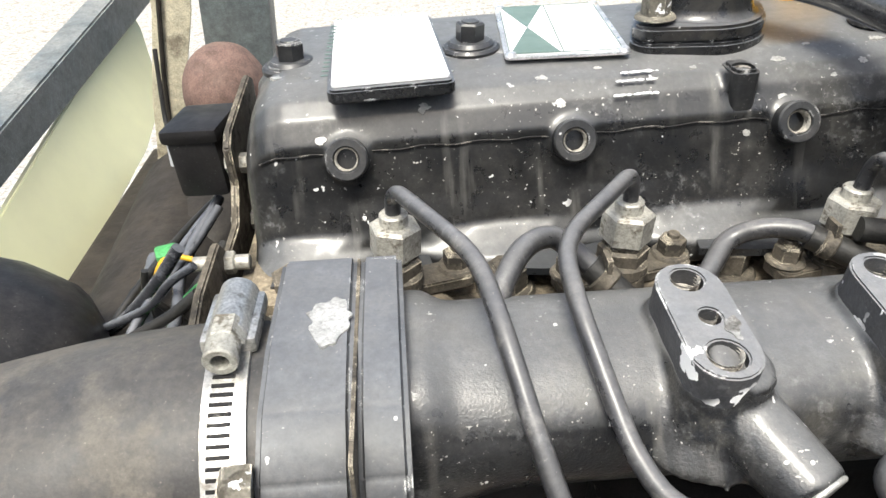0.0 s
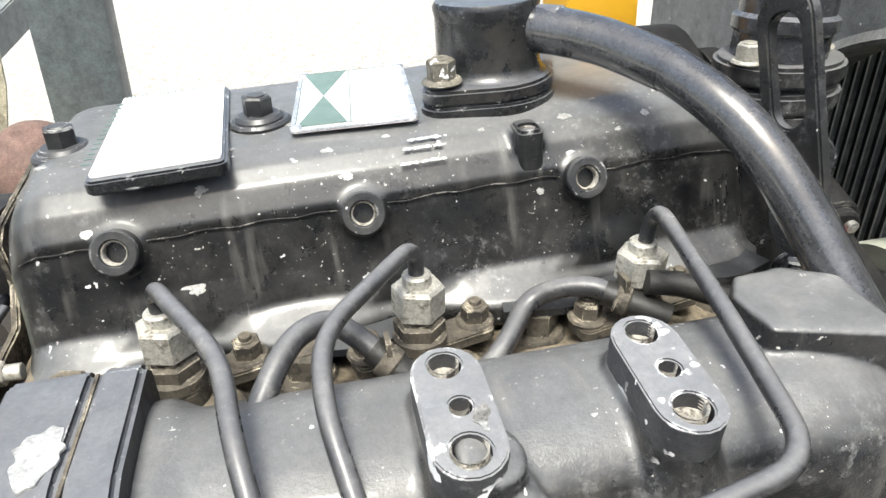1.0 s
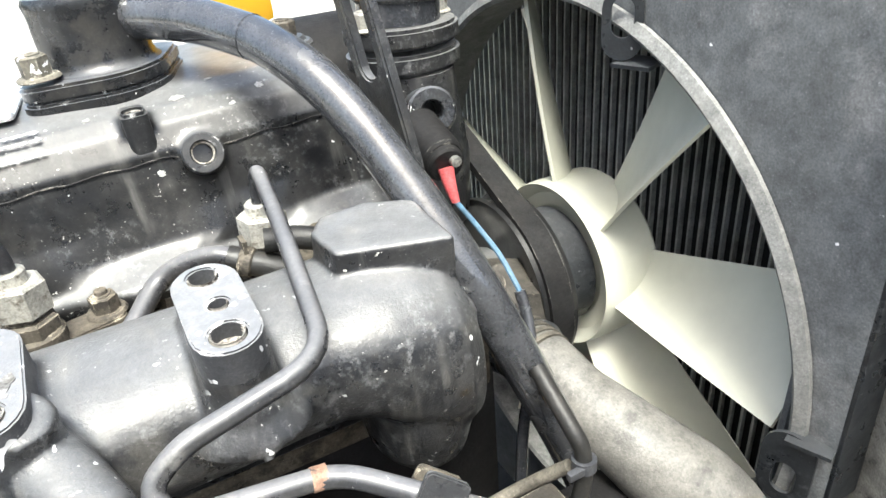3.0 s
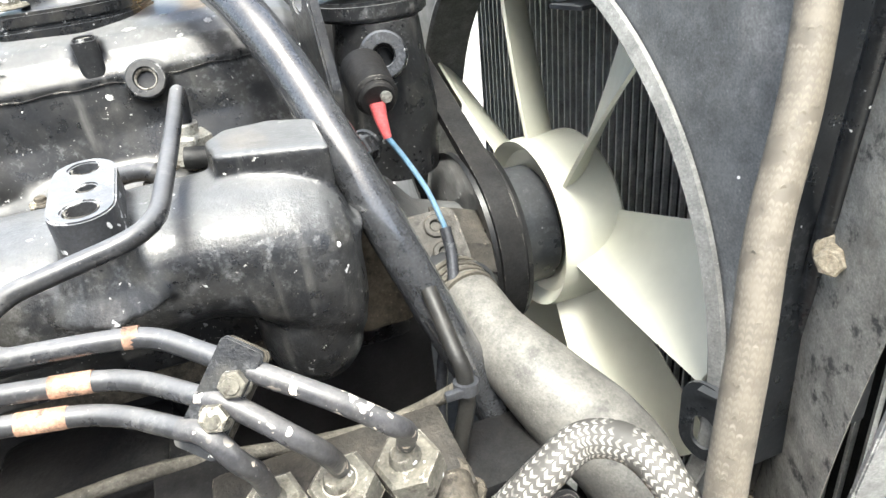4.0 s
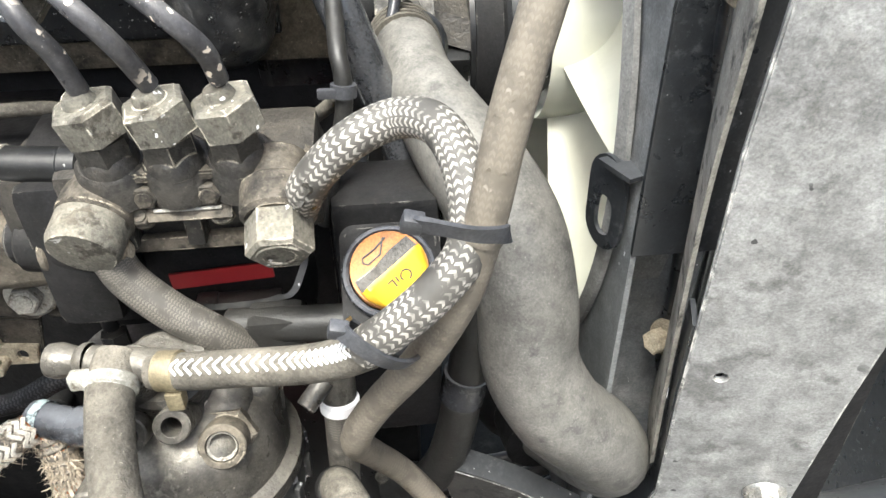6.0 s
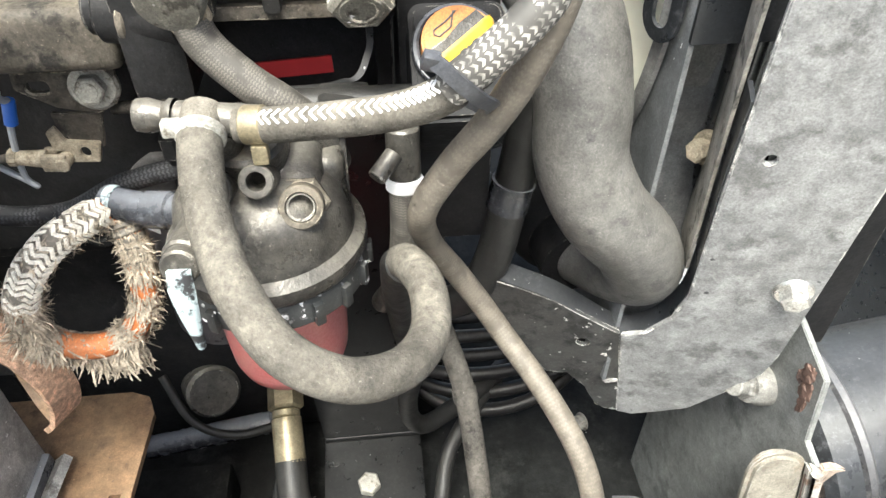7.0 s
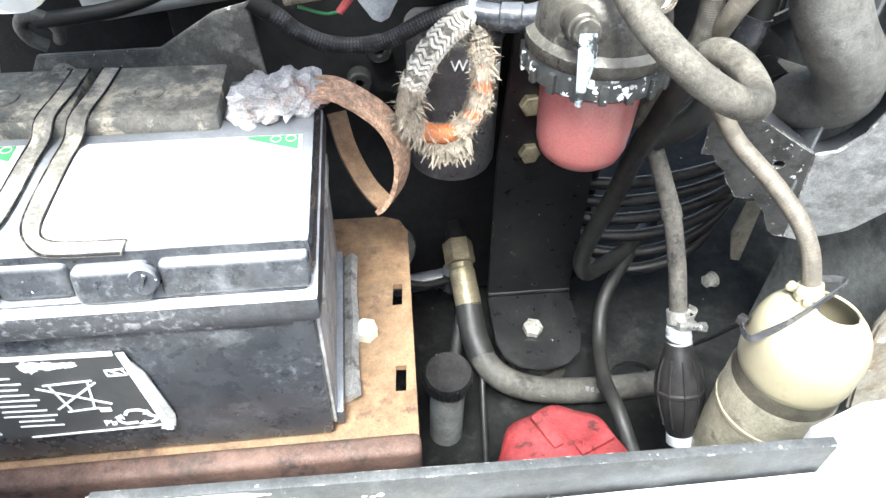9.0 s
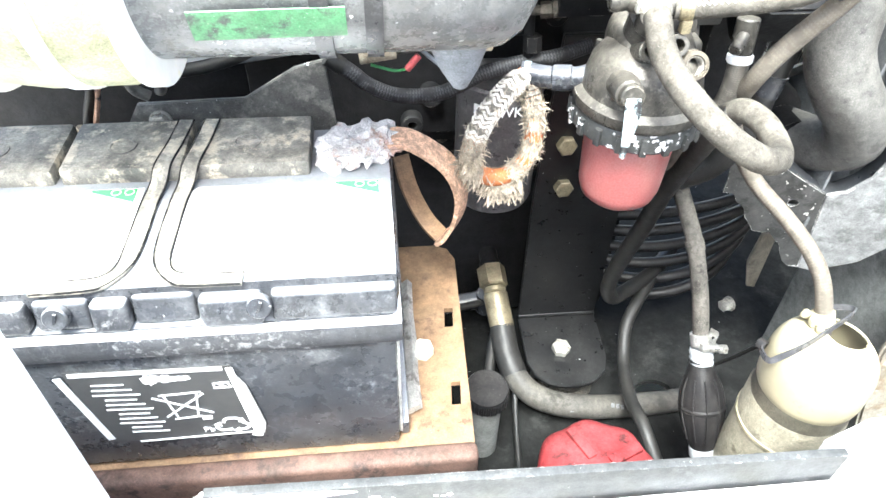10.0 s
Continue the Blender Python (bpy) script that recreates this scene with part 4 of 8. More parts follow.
# high pressure pipes
PIPES = [
    [(-0.012, 0.232, 1.100), (-0.012, 0.232, 1.119), (0.015, 0.182, 1.1185), (0.0185, 0.152, 1.116), (0.026, 0.122, 1.094), (0.034, 0.104, 1.073), (0.085, 0.094, 1.073), (0.140, 0.088, 1.067), (0.160, 0.071, 1.066)],
    [(0.0835, 0.232, 1.100), (0.0835, 0.232, 1.121), (0.0455, 0.190, 1.117), (0.043, 0.160, 1.115), (0.052, 0.122, 1.090), (0.060, 0.108, 1.082), (0.100, 0.098, 1.078), (0.148, 0.090, 1.0755), (0.167, 0.074, 1.0725)],
    [(0.179, 0.232, 1.100), (0.181, 0.230, 1.125), (0.176, 0.184, 1.119), (0.170, 0.140, 1.113), (0.166, 0.112, 1.109), (0.122, 0.108, 1.101), (0.112, 0.105, 1.094), (0.116, 0.098, 1.087), (0.140, 0.094, 1.087), (0.158, 0.092, 1.0855), (0.175, 0.078, 1.080)],
]
PN = [(0.178, 0.069, 1.038), (0.200, 0.068, 1.039), (0.222, 0.068, 1.040)]
LOWER = [[(0.1665, 0.0655, 1.0655), (0.1725, 0.061, 1.057), (0.1765, 0.064, 1.047)],
         [(0.174, 0.069, 1.071), (0.187, 0.060, 1.062), (0.196, 0.060, 1.050)],
         [(0.181, 0.073, 1.078), (0.201, 0.060, 1.069), (0.215, 0.055, 1.058), (0.221, 0.060, 1.048)]]
for i, pts in enumerate(PIPES):
    hp = thing("injection_pipe", "bent black steel high pressure pipe with worn paint", "pipe", pts[0], group="injection pipes")
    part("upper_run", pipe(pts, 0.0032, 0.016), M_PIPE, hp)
    e = Vector(pts[-1])
    n0 = Vector(PN[i])
    part("lower_run", tube([e] + LOWER[i] + [n0 - Vector((0, 0, 0.004))], 0.0033, 14), M_PIPEWORN, hp, "scuffed lower run with bare metal")
    a, b0 = Vector(pts[-2]), Vector(pts[-3])
    part("bare_band", tube([a + (b0 - a) * 0.42, a + (b0 - a) * 0.18], 0.00345, 14), M_RUST, hp, "copper-brown bare band")
clp = thing("pipe_clamp", "small steel clamp plate with two bolts across the injection pipes", "clamp", (0.174, 0.068, 1.07))
CV, CU = Vector((0.75, -0.45, -0.45)).normalized(), Vector((0.006, 0.002, 0.0075)).normalized()
CV = (CV - CU * CV.dot(CU)).normalized()
part("upper_plate", prism(rrect(0, 0, 0.013, 0.034, 0.002), (0.1725, 0.0715, 1.0720), CV, CU, 0.0025, bev=0.0005), M_CAST, clp)
part("lower_plate", prism(rrect(0, 0, 0.014, 0.030, 0.002), Vector((0.1725, 0.0715, 1.0720)) - CV.cross(CU) * 0.010, CV, CU, 0.0025, bev=0.0005), M_DIRTY, clp)
CN = CV.cross(CU)
for q in ((0.177, 0.069, 1.077), (0.170, 0.066, 1.070)):
    part("clamp_bolt", bolt(Vector(q) - CN * 0.002, CN, 0.0070, 0.0040, 0.0050, 0.001), M_NUT, clp)

# inlet manifold
man = thing("inlet_manifold", "black cast inlet manifold with chipped drilled bosses", "manifold", (0.11, 0.15, 1.03))


def man_ring(x, cy, cz, ry, rz, p=2.4, n=32):
    out = []
    for i in range(n):
        a = 2 * math.pi * i / n
        c, s = math.cos(a), math.sin(a)
        out.append((x, cy + ry * math.copysign(abs(c) ** (2 / p), c), cz + rz * math.copysign(abs(s) ** (2 / p), s)))
    return out


log = [man_ring(-0.012, 0.166, 1.070, 0.036, 0.034, 3), man_ring(-0.004, 0.166, 1.070, 0.036, 0.034, 3), man_ring(0.004, 0.165, 1.072, 0.034, 0.030)]
log += [man_ring(0.02 + 0.02 * i, 0.165, 1.0755, 0.034, 0.0255) for i in range(7)]
log += [man_ring(0.158, 0.165, 1.0765, 0.034, 0.0250), man_ring(0.174, 0.165, 1.0768, 0.0345, 0.0250), man_ring(0.186, 0.164, 1.0755, 0.036, 0.0270), man_ring(0.196, 0.163, 1.072, 0.0375, 0.0315), man_ring(0.210, 0.163, 1.066, 0.0385, 0.037), man_ring(0.221, 0.163, 1.063, 0.0375, 0.037),
        man_ring(0.2285, 0.163, 1.061, 0.033, 0.034), man_ring(0.233, 0.164, 1.060, 0.023, 0.024), man_ring(0.2345, 0.164, 1.060, 0.010, 0.012)]
drop = [[(0.2095 + (rx * math.cos(2 * math.pi * i / 28)), 0.160 + ry * math.sin(2 * math.pi * i / 28), z) for i in range(28)] for z, rx, ry in
        ((1.078, 0.029, 0.031), (1.062, 0.0255, 0.0315), (1.045, 0.0230, 0.0315), (1.032, 0.0222, 0.030), (1.022, 0.0205, 0.027), (1.0145, 0.016, 0.021), (1.0105, 0.009, 0.012), (1.0095, 0.002, 0.002))]
blkm = prism([(-0.020, -0.012), (0.021, -0.026), (0.023, 0.012), (0.006, 0.022), (-0.014, 0.020), (-0.022, 0.008)], (0.207, 0.172, 1.078), (1, 0, 0), (0, 1, 0), 0.0345)
leg = merge(cyl((0.084, 0.142, 1.092), (0.1005, 0.1085, 1.0815), 0.0125, 0.0108, bev=0.0008), cyl((0.080, 0.143, 1.080), (0.0865, 0.1355, 1.1085), 0.0125, 0.0105))
pieces = [loft(log), loft(drop), blkm, leg, box((0.10, 0.186, 1.045), (0.26, 0.012, 0.06))]
BOSSES = ((0.080, 0.1515), (0.144, 0.1515))
O_BOSS = slot(0, 0, 0.0228, 0.0505)
for bx, by in BOSSES:
    pieces.append(loft([[(bx + x * k, by + y * (0.5 + 0.5 * k), z + y * 0.1) for x, y in O_BOSS] for k, z in ((1.75, 1.078), (1.25, 1.088), (1.02, 1.096), (0.98, 1.1035))]))
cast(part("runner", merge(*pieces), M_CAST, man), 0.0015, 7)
for bx, by in BOSSES:
    holes = [circle(0, 0.0165, 0.0052, 18), circle(0.001, 0.0, 0.0034, 16), circle(0, -0.0155, 0.0058, 18)]
    bs = part("boss_face", prism([(x * 0.95, y * 0.97) for x, y in O_BOSS], (bx, by, 1.0965), (1, 0.0, 0), (0, 1, 0.10), 0.0175, holes=holes, bev=0.0006), M_CHIPPED, man, "chipped pale boss face with three threaded holes")
    for hx, hy, hr in ((0, 0.0165, 0.0050), (0.001, 0, 0.0032), (0, -0.0155, 0.0056)):
        part("threaded_hole", bore((bx + hx, by + hy, 1.1138 + hy * 0.10), (0, 0.1, -1), hr, 0.0060), M_BORE, bs)
chn = random.Random(8)
for k in range(9):
    bx, by = BOSSES[k % 2]
    a = chn.uniform(0, 6.28)
    px, py = bx + 0.0095 * math.cos(a) * chn.uniform(0.4, 1.0), by - 0.008 + 0.013 * math.sin(a) * chn.uniform(0.3, 1.0)
    rr = chn.uniform(0.0008, 0.0021)
    if min(math.hypot(px - bx, py - by - hy) - hr for hy, hr in ((0.0165, 0.0052), (0.0, 0.0036), (-0.0155, 0.0058))) < rr * 1.6:
        continue
    flk = [(rr * (1 + 0.5 * noise.noise(Vector((1.6 * math.cos(q), 1.6 * math.sin(q), k * 3.7)))) * math.cos(q), rr * (1 + 0.5 * noise.noise(Vector((1.6 * math.cos(q), 1.6 * math.sin(q), k * 3.7)))) * math.sin(q) * 1.4) for q in [2 * math.pi * i / 18 for i in range(18)]]
    part("paint_flake", prism(flk, (px, py, 1.1139 + (py - by) * 0.10), (1, 0, 0), (0, 1, 0.10), 0.0005), M_STRIP, man, "flake of bare white metal")

part("sawn_stub_face", cyl((0.1003, 0.1089, 1.0816), (0.1010, 0.1075, 1.0812), 0.0098, seg=24), M_STRIP, man, "pale sawn end of a cast stub")

# adaptor block and large intake hose
ad = thing("intake_adaptor", "black two-piece intake adaptor block with a paint chip", "adaptor", (-0.03, 0.15, 1.03))


def adaptor_half(x0, x1):
    prof = [(0.196, 1.020), (0.199, 1.108), (0.194, 1.113), (0.150, 1.1135), (0.128, 1.109), (0.112, 1.099), (0.104, 1.085), (0.102, 1.03), (0.108, 1.020)]
    return loft([[(x, y, z) for y, z in prof] for x in (x0, x1)])


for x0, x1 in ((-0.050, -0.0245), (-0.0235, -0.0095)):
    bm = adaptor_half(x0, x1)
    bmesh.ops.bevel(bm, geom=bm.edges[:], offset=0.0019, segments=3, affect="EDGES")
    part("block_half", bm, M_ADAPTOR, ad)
part("seam_gasket", box((-0.024, 0.150, 1.066), (0.0012, 0.088, 0.092), bev=0.0003), M_DIRTY, ad)
flake = [((0.0068 + 0.003 * noise.noise(Vector((2.2 * math.cos(a), 2.2 * math.sin(a), 1.7)))) * math.cos(a), (0.0098 + 0.006 * noise.noise(Vector((1.7 * math.cos(a), 1.7 * math.sin(a), 6.1)))) * math.sin(a)) for a in [2 * math.pi * i / 40 for i in range(40)]]
chip = prism(flake, (-0.0315, 0.160, 1.1130), (1, 0, 0), (0, 1, -0.015), 0.0008)
part("paint_chip", chip, M_STRIP, ad, "bare grey patch where paint flaked off")
part("side_bolt", bolt((-0.049, 0.186, 1.086), (-1, 0, 0), 0.014, 0.007, 0.010), M_DIRTY, ad)
part("front_bolt", bolt((-0.050, 0.112, 1.098), (-1, -0.1, 0.1), 0.0125, 0.008), M_NUT, ad)
ih = thing("intake_hose", "large dusty black rubber intake hose with a steel worm clamp", "hose", (-0.1, 0.15, 1.03))
IH = [(-0.050, 0.152, 1.066), (-0.075, 0.151, 1.066), (-0.11, 0.146, 1.063), (-0.16, 0.132, 1.055), (-0.23, 0.10, 1.04), (-0.30, 0.06, 1.02)]
part("hose_wall", tube(IH, lambda t: 0.043 + 0.006 * min(1, t * 2), 36), mat("dusty_intake_rubber", (0.020, 0.020, 0.022), 0.5, var=0.35, bump=0.25, bscale=200, dust=((0.40, 0.35, 0.28), 0.20), stain=((0.085, 0.076, 0.063), 0.38, 34), film=((0.13, 0.13, 0.132), 0.4), spec=0.35), ih)
band = part("clamp_band", tube([(-0.0545, 0.152, 1.066), (-0.0665, 0.1515, 1.066)], 0.0448, 48, smooth_path=False), M_BRIGHT, ih, "slotted bright steel clamp band")
for i in range(100):
    a = 2 * math.pi * i / 100 + 0.03
    c = Vector((-0.0605, 0.1518 - 0.0449 * math.sin(a), 1.066 + 0.0449 * math.cos(a)))
    part("slot", box(c, (0.0062, 0.0011, 0.0006), (math.degrees(a), 0, 0)), M_DARK, band)
scr = part("screw_housing", merge(box((-0.0605, 0.163, 1.1125), (0.0165, 0.024, 0.006), (0, 0, 0), bev=0.002), cyl((-0.0605, 0.152, 1.1150), (-0.0605, 0.175, 1.1150), 0.0060)), M_BRIGHT, ih, "bright worm screw housing")
part("screw_head", merge(ring((-0.0605, 0.156, 1.1165), (-0.0605, 0.1415, 1.1155), 0.0050, 0.0026), hexa((-0.0605, 0.156, 1.1165), (-0.0605, 0.148, 1.116), 0.0098)), M_STEEL, scr)

# fuel return pipes between the injectors
for pts in ([(-0.002, 0.176, 1.072), (0.012, 0.172, 1.078), (0.022, 0.186, 1.094), (0.034, 0.204, 1.104), (0.047, 0.214, 1.1035), (0.056, 0.212, 1.098), (0.066, 0.205, 1.090)],
            [(0.0855, 0.216, 1.064), (0.0963, 0.2145, 1.065), (0.1068, 0.2165, 1.067), (0.1181, 0.2240, 1.073), (0.1316, 0.2370, 1.081), (0.1441, 0.2360, 1.087), (0.1572, 0.2305, 1.089), (0.1662, 0.2250, 1.086)]):
    rp = thing("return_pipe", "arched grey fuel return pipe with a hose clip", "pipe", pts[0], group="return pipes")
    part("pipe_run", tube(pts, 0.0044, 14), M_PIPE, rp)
    e, d = Vector(pts[-1]), Vector(pts[-1]) - Vector(pts[-2])
    d.normalize()
    part("sleeve", tube([e - d * 0.006, e + d * 0.022], 0.0056, 14), M_DARKHOSE, rp)
    part("clip", merge(cyl(e - d * 0.001, e + d * 0.005, 0.0066), box(e + d * 0.002 + Vector((0, 0, 0.008)), (0.002, 0.008, 0.006))), M_DIRTY, rp)
rh = solo("return_hose", tube([(0.176, 0.2205, 1.0945), (0.19, 0.217, 1.093), (0.207, 0.21, 1.088), (0.222, 0.205, 1.08)], 0.0052, 14), M_DARKHOSE, "short dark return hose beside the manifold", "hose")

# ---- front of the engine: thermostat, pump, pulley, fan, radiator ----
eye = thing("lifting_eye", "black slotted steel lifting eye", "lifting eye", (0.25, 0.24, 1.06))
EV = Vector((-0.03, 0.37, 0.93)).normalized()
EN = Vector((-1.0, -0.12, 0.0))
EN = (EN - EV * EN.dot(EV)).normalized()
EU = EV.cross(EN)
part("mounting_bolt", bolt((0.262, 0.238, 1.075), (-0.62, -0.76, 0.18), 0.014, 0.008, 0.010), M_BLACK, eye)
part("slotted_plate", prism(slot(0, -0.0215, 0.0300, 0.111), (0.246, 0.2475, 1.1675), EU, EV, 0.0055, holes=[slot(0.0, 0.0, 0.0165, 0.046)], bev=0.001), M_CAST, eye)
th = thing("thermostat_housing", "black cast thermostat housing with a ribbed water outlet", "thermostat housing", (0.30, 0.31, 1.03))
part("casting", loft([[(0.300 + rx * math.cos(2 * math.pi * i / 24), 0.325 + ry * math.sin(2 * math.pi * i / 24), z) for i in range(24)] for z, rx, ry in ((1.03, 0.030, 0.035), (1.07, 0.032, 0.038), (1.10, 0.028, 0.034), (1.125, 0.026, 0.030))]), M_CAST, th)
part("side_boss", ring((0.298, 0.312, 1.100), (0.2885, 0.275, 1.112), 0.0135, 0.006), M_BLACK, th)
for i, z in enumerate((1.126, 1.140)):
    part("flange", prism([(x * 0.034, y * 0.030) for x, y in circle(0, 0, 1, 28)], (0.298, 0.325, z), (1, 0, 0), (0, 1, 0), 0.011, bev=0.002), M_CAST, th)
part("outlet_neck", lathe([(0.024, 0), (0.024, 0.012), (0.026, 0.014), (0.026, 0.020), (0.0235, 0.022), (0.0235, 0.035), (0.0255, 0.037), (0.0255, 0.10)], (0.298, 0.327, 1.15), (0.05, 0.05, 1), 28), M_RUBBER, th)
for x, y in ((0.272, 0.315), (0.325, 0.33)):
    part("flange_bolt", bolt((x, y, 1.151), (0, 0, 1), 0.011, 0.008, 0.008), M_STEEL, th)
part("lower_bolt", merge(cyl((0.312, 0.308, 1.074), (0.311, 0.296, 1.077), 0.007), bolt((0.309, 0.30, 1.076), (-0.2, -1, 0.1), 0.009, 0.006)), M_STEEL, th)
sn = thing("temperature_sender", "brass-bodied temperature sender with a red boot and blue wire", "sensor", (0.272, 0.25, 1.08))
part("sender_body", cyl((0.272, 0.262, 1.110), (0.2705, 0.232, 1.102), 0.0120, 0.0112), M_DARK, sn)
part("sender_face", cyl((0.2705, 0.233, 1.1022), (0.270, 0.228, 1.1008), 0.0095), M_DARK, sn)
part("terminal", lathe([(0.0028, 0), (0.0028, 0.004), (0, 0.0045)], (0.2735, 0.2285, 1.1035), (0, -1, -0.2), 12), M_BRIGHT, sn)
part("red_boot", tube([(0.2692, 0.2285, 1.100), (0.2695, 0.226, 1.092), (0.271, 0.224, 1.083)], lambda t: 0.0042 - 0.002 * t, 12), M_PINK, sn, "red plastic boot")
part("blue_wire", tube([(0.271, 0.224, 1.083), (0.277, 0.217, 1.072), (0.2825, 0.204, 1.058), (0.285, 0.191, 1.043)], 0.0014, 8), M_BLUE, sn, "blue wire")
part("sleeve", tube([(0.285, 0.191, 1.043), (0.2845, 0.184, 1.031), (0.281, 0.176, 1.018), (0.276, 0.170, 1.004), (0.268, 0.165, 0.985), (0.262, 0.16, 0.95), (0.258, 0.155, 0.9)], 0.0030, 10), M_RUBBER, sn)

FX, FY, FZ = 0.377, 0.286, 0.980
wp = thing("water_pump", "black cast water pump with a bolted bracket", "water pump", (0.29, 0.25, 0.95))
part("housing", loft([[(x, FY + ry * math.cos(2 * math.pi * i / 24), FZ + rz * math.sin(2 * math.pi * i / 24)) for i in range(24)] for x, ry, rz in ((0.262, 0.075, 0.065), (0.285, 0.06, 0.055), (0.300, 0.036, 0.036), (0.332, 0.026, 0.026))]), M_CAST, wp)
BKV = Vector((0, 0.72, 0.70))
BKN = Vector((0, -0.70, 0.72))
part("bracket_plate", prism(rrect(0, 0, 0.031, 0.036, 0.006), (0.290, 0.224, 1.0165), (1, 0, 0.0), BKV, 0.006, bev=0.001), M_GRIME, wp)
for dv in (0.0085, -0.0075):
    c = Vector((0.2915, 0.224, 1.0165)) + BKV * dv + BKN * 0.004
    bos = part("bracket_boss", ring(c - BKN * 0.003, c + BKN * 0.0035, 0.0068, 0.0034), M_GRIME, wp)
    part("bolt_hole", bore(c + BKN * 0.0036, -BKN, 0.0034, 0.006, 16), M_DARK, bos)
part("arm", loft([[(x, 0.262 - h, 1.022 - k), (x, 0.236 - h, 1.010 - k), (x, 0.230 - h, 0.994 - k), (x, 0.262 - h, 0.990 - k)] for x, h, k in ((0.300, 0.0, 0.0), (0.316, 0.002, 0.004), (0.329, 0.004, 0.008))]), M_GRIME, wp, "dark cast pump arm")
part("arm_hole", bore((0.3105, 0.2335, 1.0005), (0, 0.9, -0.4), 0.0052, 0.010), M_DARK, wp)
part("arm_lower", box((0.304, 0.236, 0.980), (0.046, 0.026, 0.018), (20, 0, 0), bev=0.004), M_BRACKET, wp)
part("hose_spigot", cyl((0.288, 0.215, 0.998), (0.292, 0.183, 1.005), 0.018), M_SHEET, wp)
part("drain_plug", merge(ring((0.245, 0.235, 1.0), (0.246, 0.212, 1.008), 0.013, 0.006), cyl((0.245, 0.24, 1.0), (0.245, 0.2, 1.0), 0.006)), M_DARK, wp)

pul = thing("fan_pulley", "black steel fan pulley with a drive belt", "pulley", (0.34, FY, FZ))
part("pulley_disc", lathe([(0, 0), (0.022, 0), (0.024, -0.004), (0.048, -0.004), (0.052, -0.006), (0.060, -0.006), (0.0605, -0.003), (0.056, 0.004), (0.056, 0.008), (0.0605, 0.015), (0.060, 0.018), (0.03, 0.018), (0, 0.018)], (0.333, FY, FZ), (1, 0, 0), 56), M_BRACKET, pul)
part("spacer", cyl((0.346, FY, FZ), (0.383, FY, FZ), 0.0405, seg=48, bev=0.002), M_SHEET, pul)
# belt: a loop round the pulley and the alternator pulley higher behind
belt_path = []
A2, R1, R2 = (0.45, 1.085), 0.0635, 0.036
d = math.hypot(A2[0] - FY, A2[1] - FZ)
base_a = math.atan2(A2[1] - FZ, A2[0] - FY)
off = math.acos((R1 - R2) / d)
for k in range(41):
    a = base_a + off + (2 * math.pi - 2 * off) * k / 40
    belt_path.append((FY + R1 * math.cos(a), FZ + R1 * math.sin(a)))
for k in range(17):
    a = base_a - off + 2 * off * k / 16
    belt_path.append((A2[0] + R2 * math.cos(a), A2[1] + R2 * math.sin(a)))
part("belt", loft([[(0.330 + dx, FY + (y - FY) * s, FZ + (z - FZ) * s) if i < 41 else (0.330 + dx, A2[0] + (y - A2[0]) * s2, A2[1] + (z - A2[1]) * s2) for i, (y, z) in enumerate(belt_path)]
                   for dx, s, s2 in ((0.0, 1.0, 1.0), (0.0155, 1.0, 1.0), (0.0155, 0.9, 0.85), (0.0, 0.9, 0.85), (0.0, 1.0, 1.0))], close_ends=False), M_DARK, pul, "black rubber V-belt")
alt = thing("alternator", "dark alternator behind the thermostat housing", "alternator", (0.3, 0.45, 1.0))
part("case", cyl((0.22, 0.45, 1.085), (0.316, 0.45, 1.085), 0.055), M_DARK, alt)
part("pulley", lathe([(0, 0), (0.034, 0), (0.030, 0.008), (0.034, 0.016), (0, 0.016)], (0.330, 0.45, 1.085), (1, 0, 0), 32), M_DARK, alt)

fan = thing("cooling_fan", "ivory plastic cooling fan in the shroud", "fan", (FX, FY, FZ))
part("hub", lathe([(0.0405, 0.008), (0.050, 0.006), (0.055, 0.0), (0.0575, -0.002), (0.0585, 0.004), (0.0585, 0.040), (0.056, 0.043), (0.02, 0.043), (0, 0.043)], (FX, FY, FZ), (1, 0, 0), 64), M_FAN, fan)
part("hub_face", lathe([(0, 0.012), (0.053, 0.012), (0.053, 0.014), (0, 0.014)], (FX, FY, FZ), (1, 0, 0), 48), M_FAN, fan)
for k in range(7):
    a = 2 * math.pi * (k + 0.35) / 7
    er = Vector((0, math.cos(a), math.sin(a)))
    et = Vector((0, -math.sin(a), math.cos(a)))
    secs = []
    for j in range(7):
        s = j / 6
        r = 0.057 + 0.118 * s
        w = 0.044 + 0.036 * s
        pitch = radians(48 - 16 * s)
        row = []
        for q in range(9):
            f = q / 8 - 0.5
            camber = 0.006 * (1 - (2 * f) ** 2)
            row.append((f * w, camber))
        pts = [(x, c + 0.0011) for x, c in row] + [(x, c - 0.0011) for x, c in reversed(row)]
        secs.append([Vector((FX + 0.022, FY, FZ)) + er * r + et * (x * math.cos(pitch) + c * math.sin(pitch)) + Vector((1, 0, 0)) * (c * math.cos(pitch) - x * math.sin(pitch)) for x, c in pts])
    part("blade", loft(secs), M_FAN, fan)

SY, SZ, SR = 0.2755, 0.9766, 0.1835
sh = thing("fan_shroud", "black sheet steel fan shroud with a round rolled opening", "shroud", (0.38, SY, 0.75))
part("face", prism([(0.072, 0.72), (0.60, 0.72), (0.60, 1.30), (0.072, 1.30)], (0.372, 0, 0), (0, 1, 0), (0, 0, 1), 0.0025, holes=[circle(SY, SZ, SR, 72)]), M_SHROUD, sh)
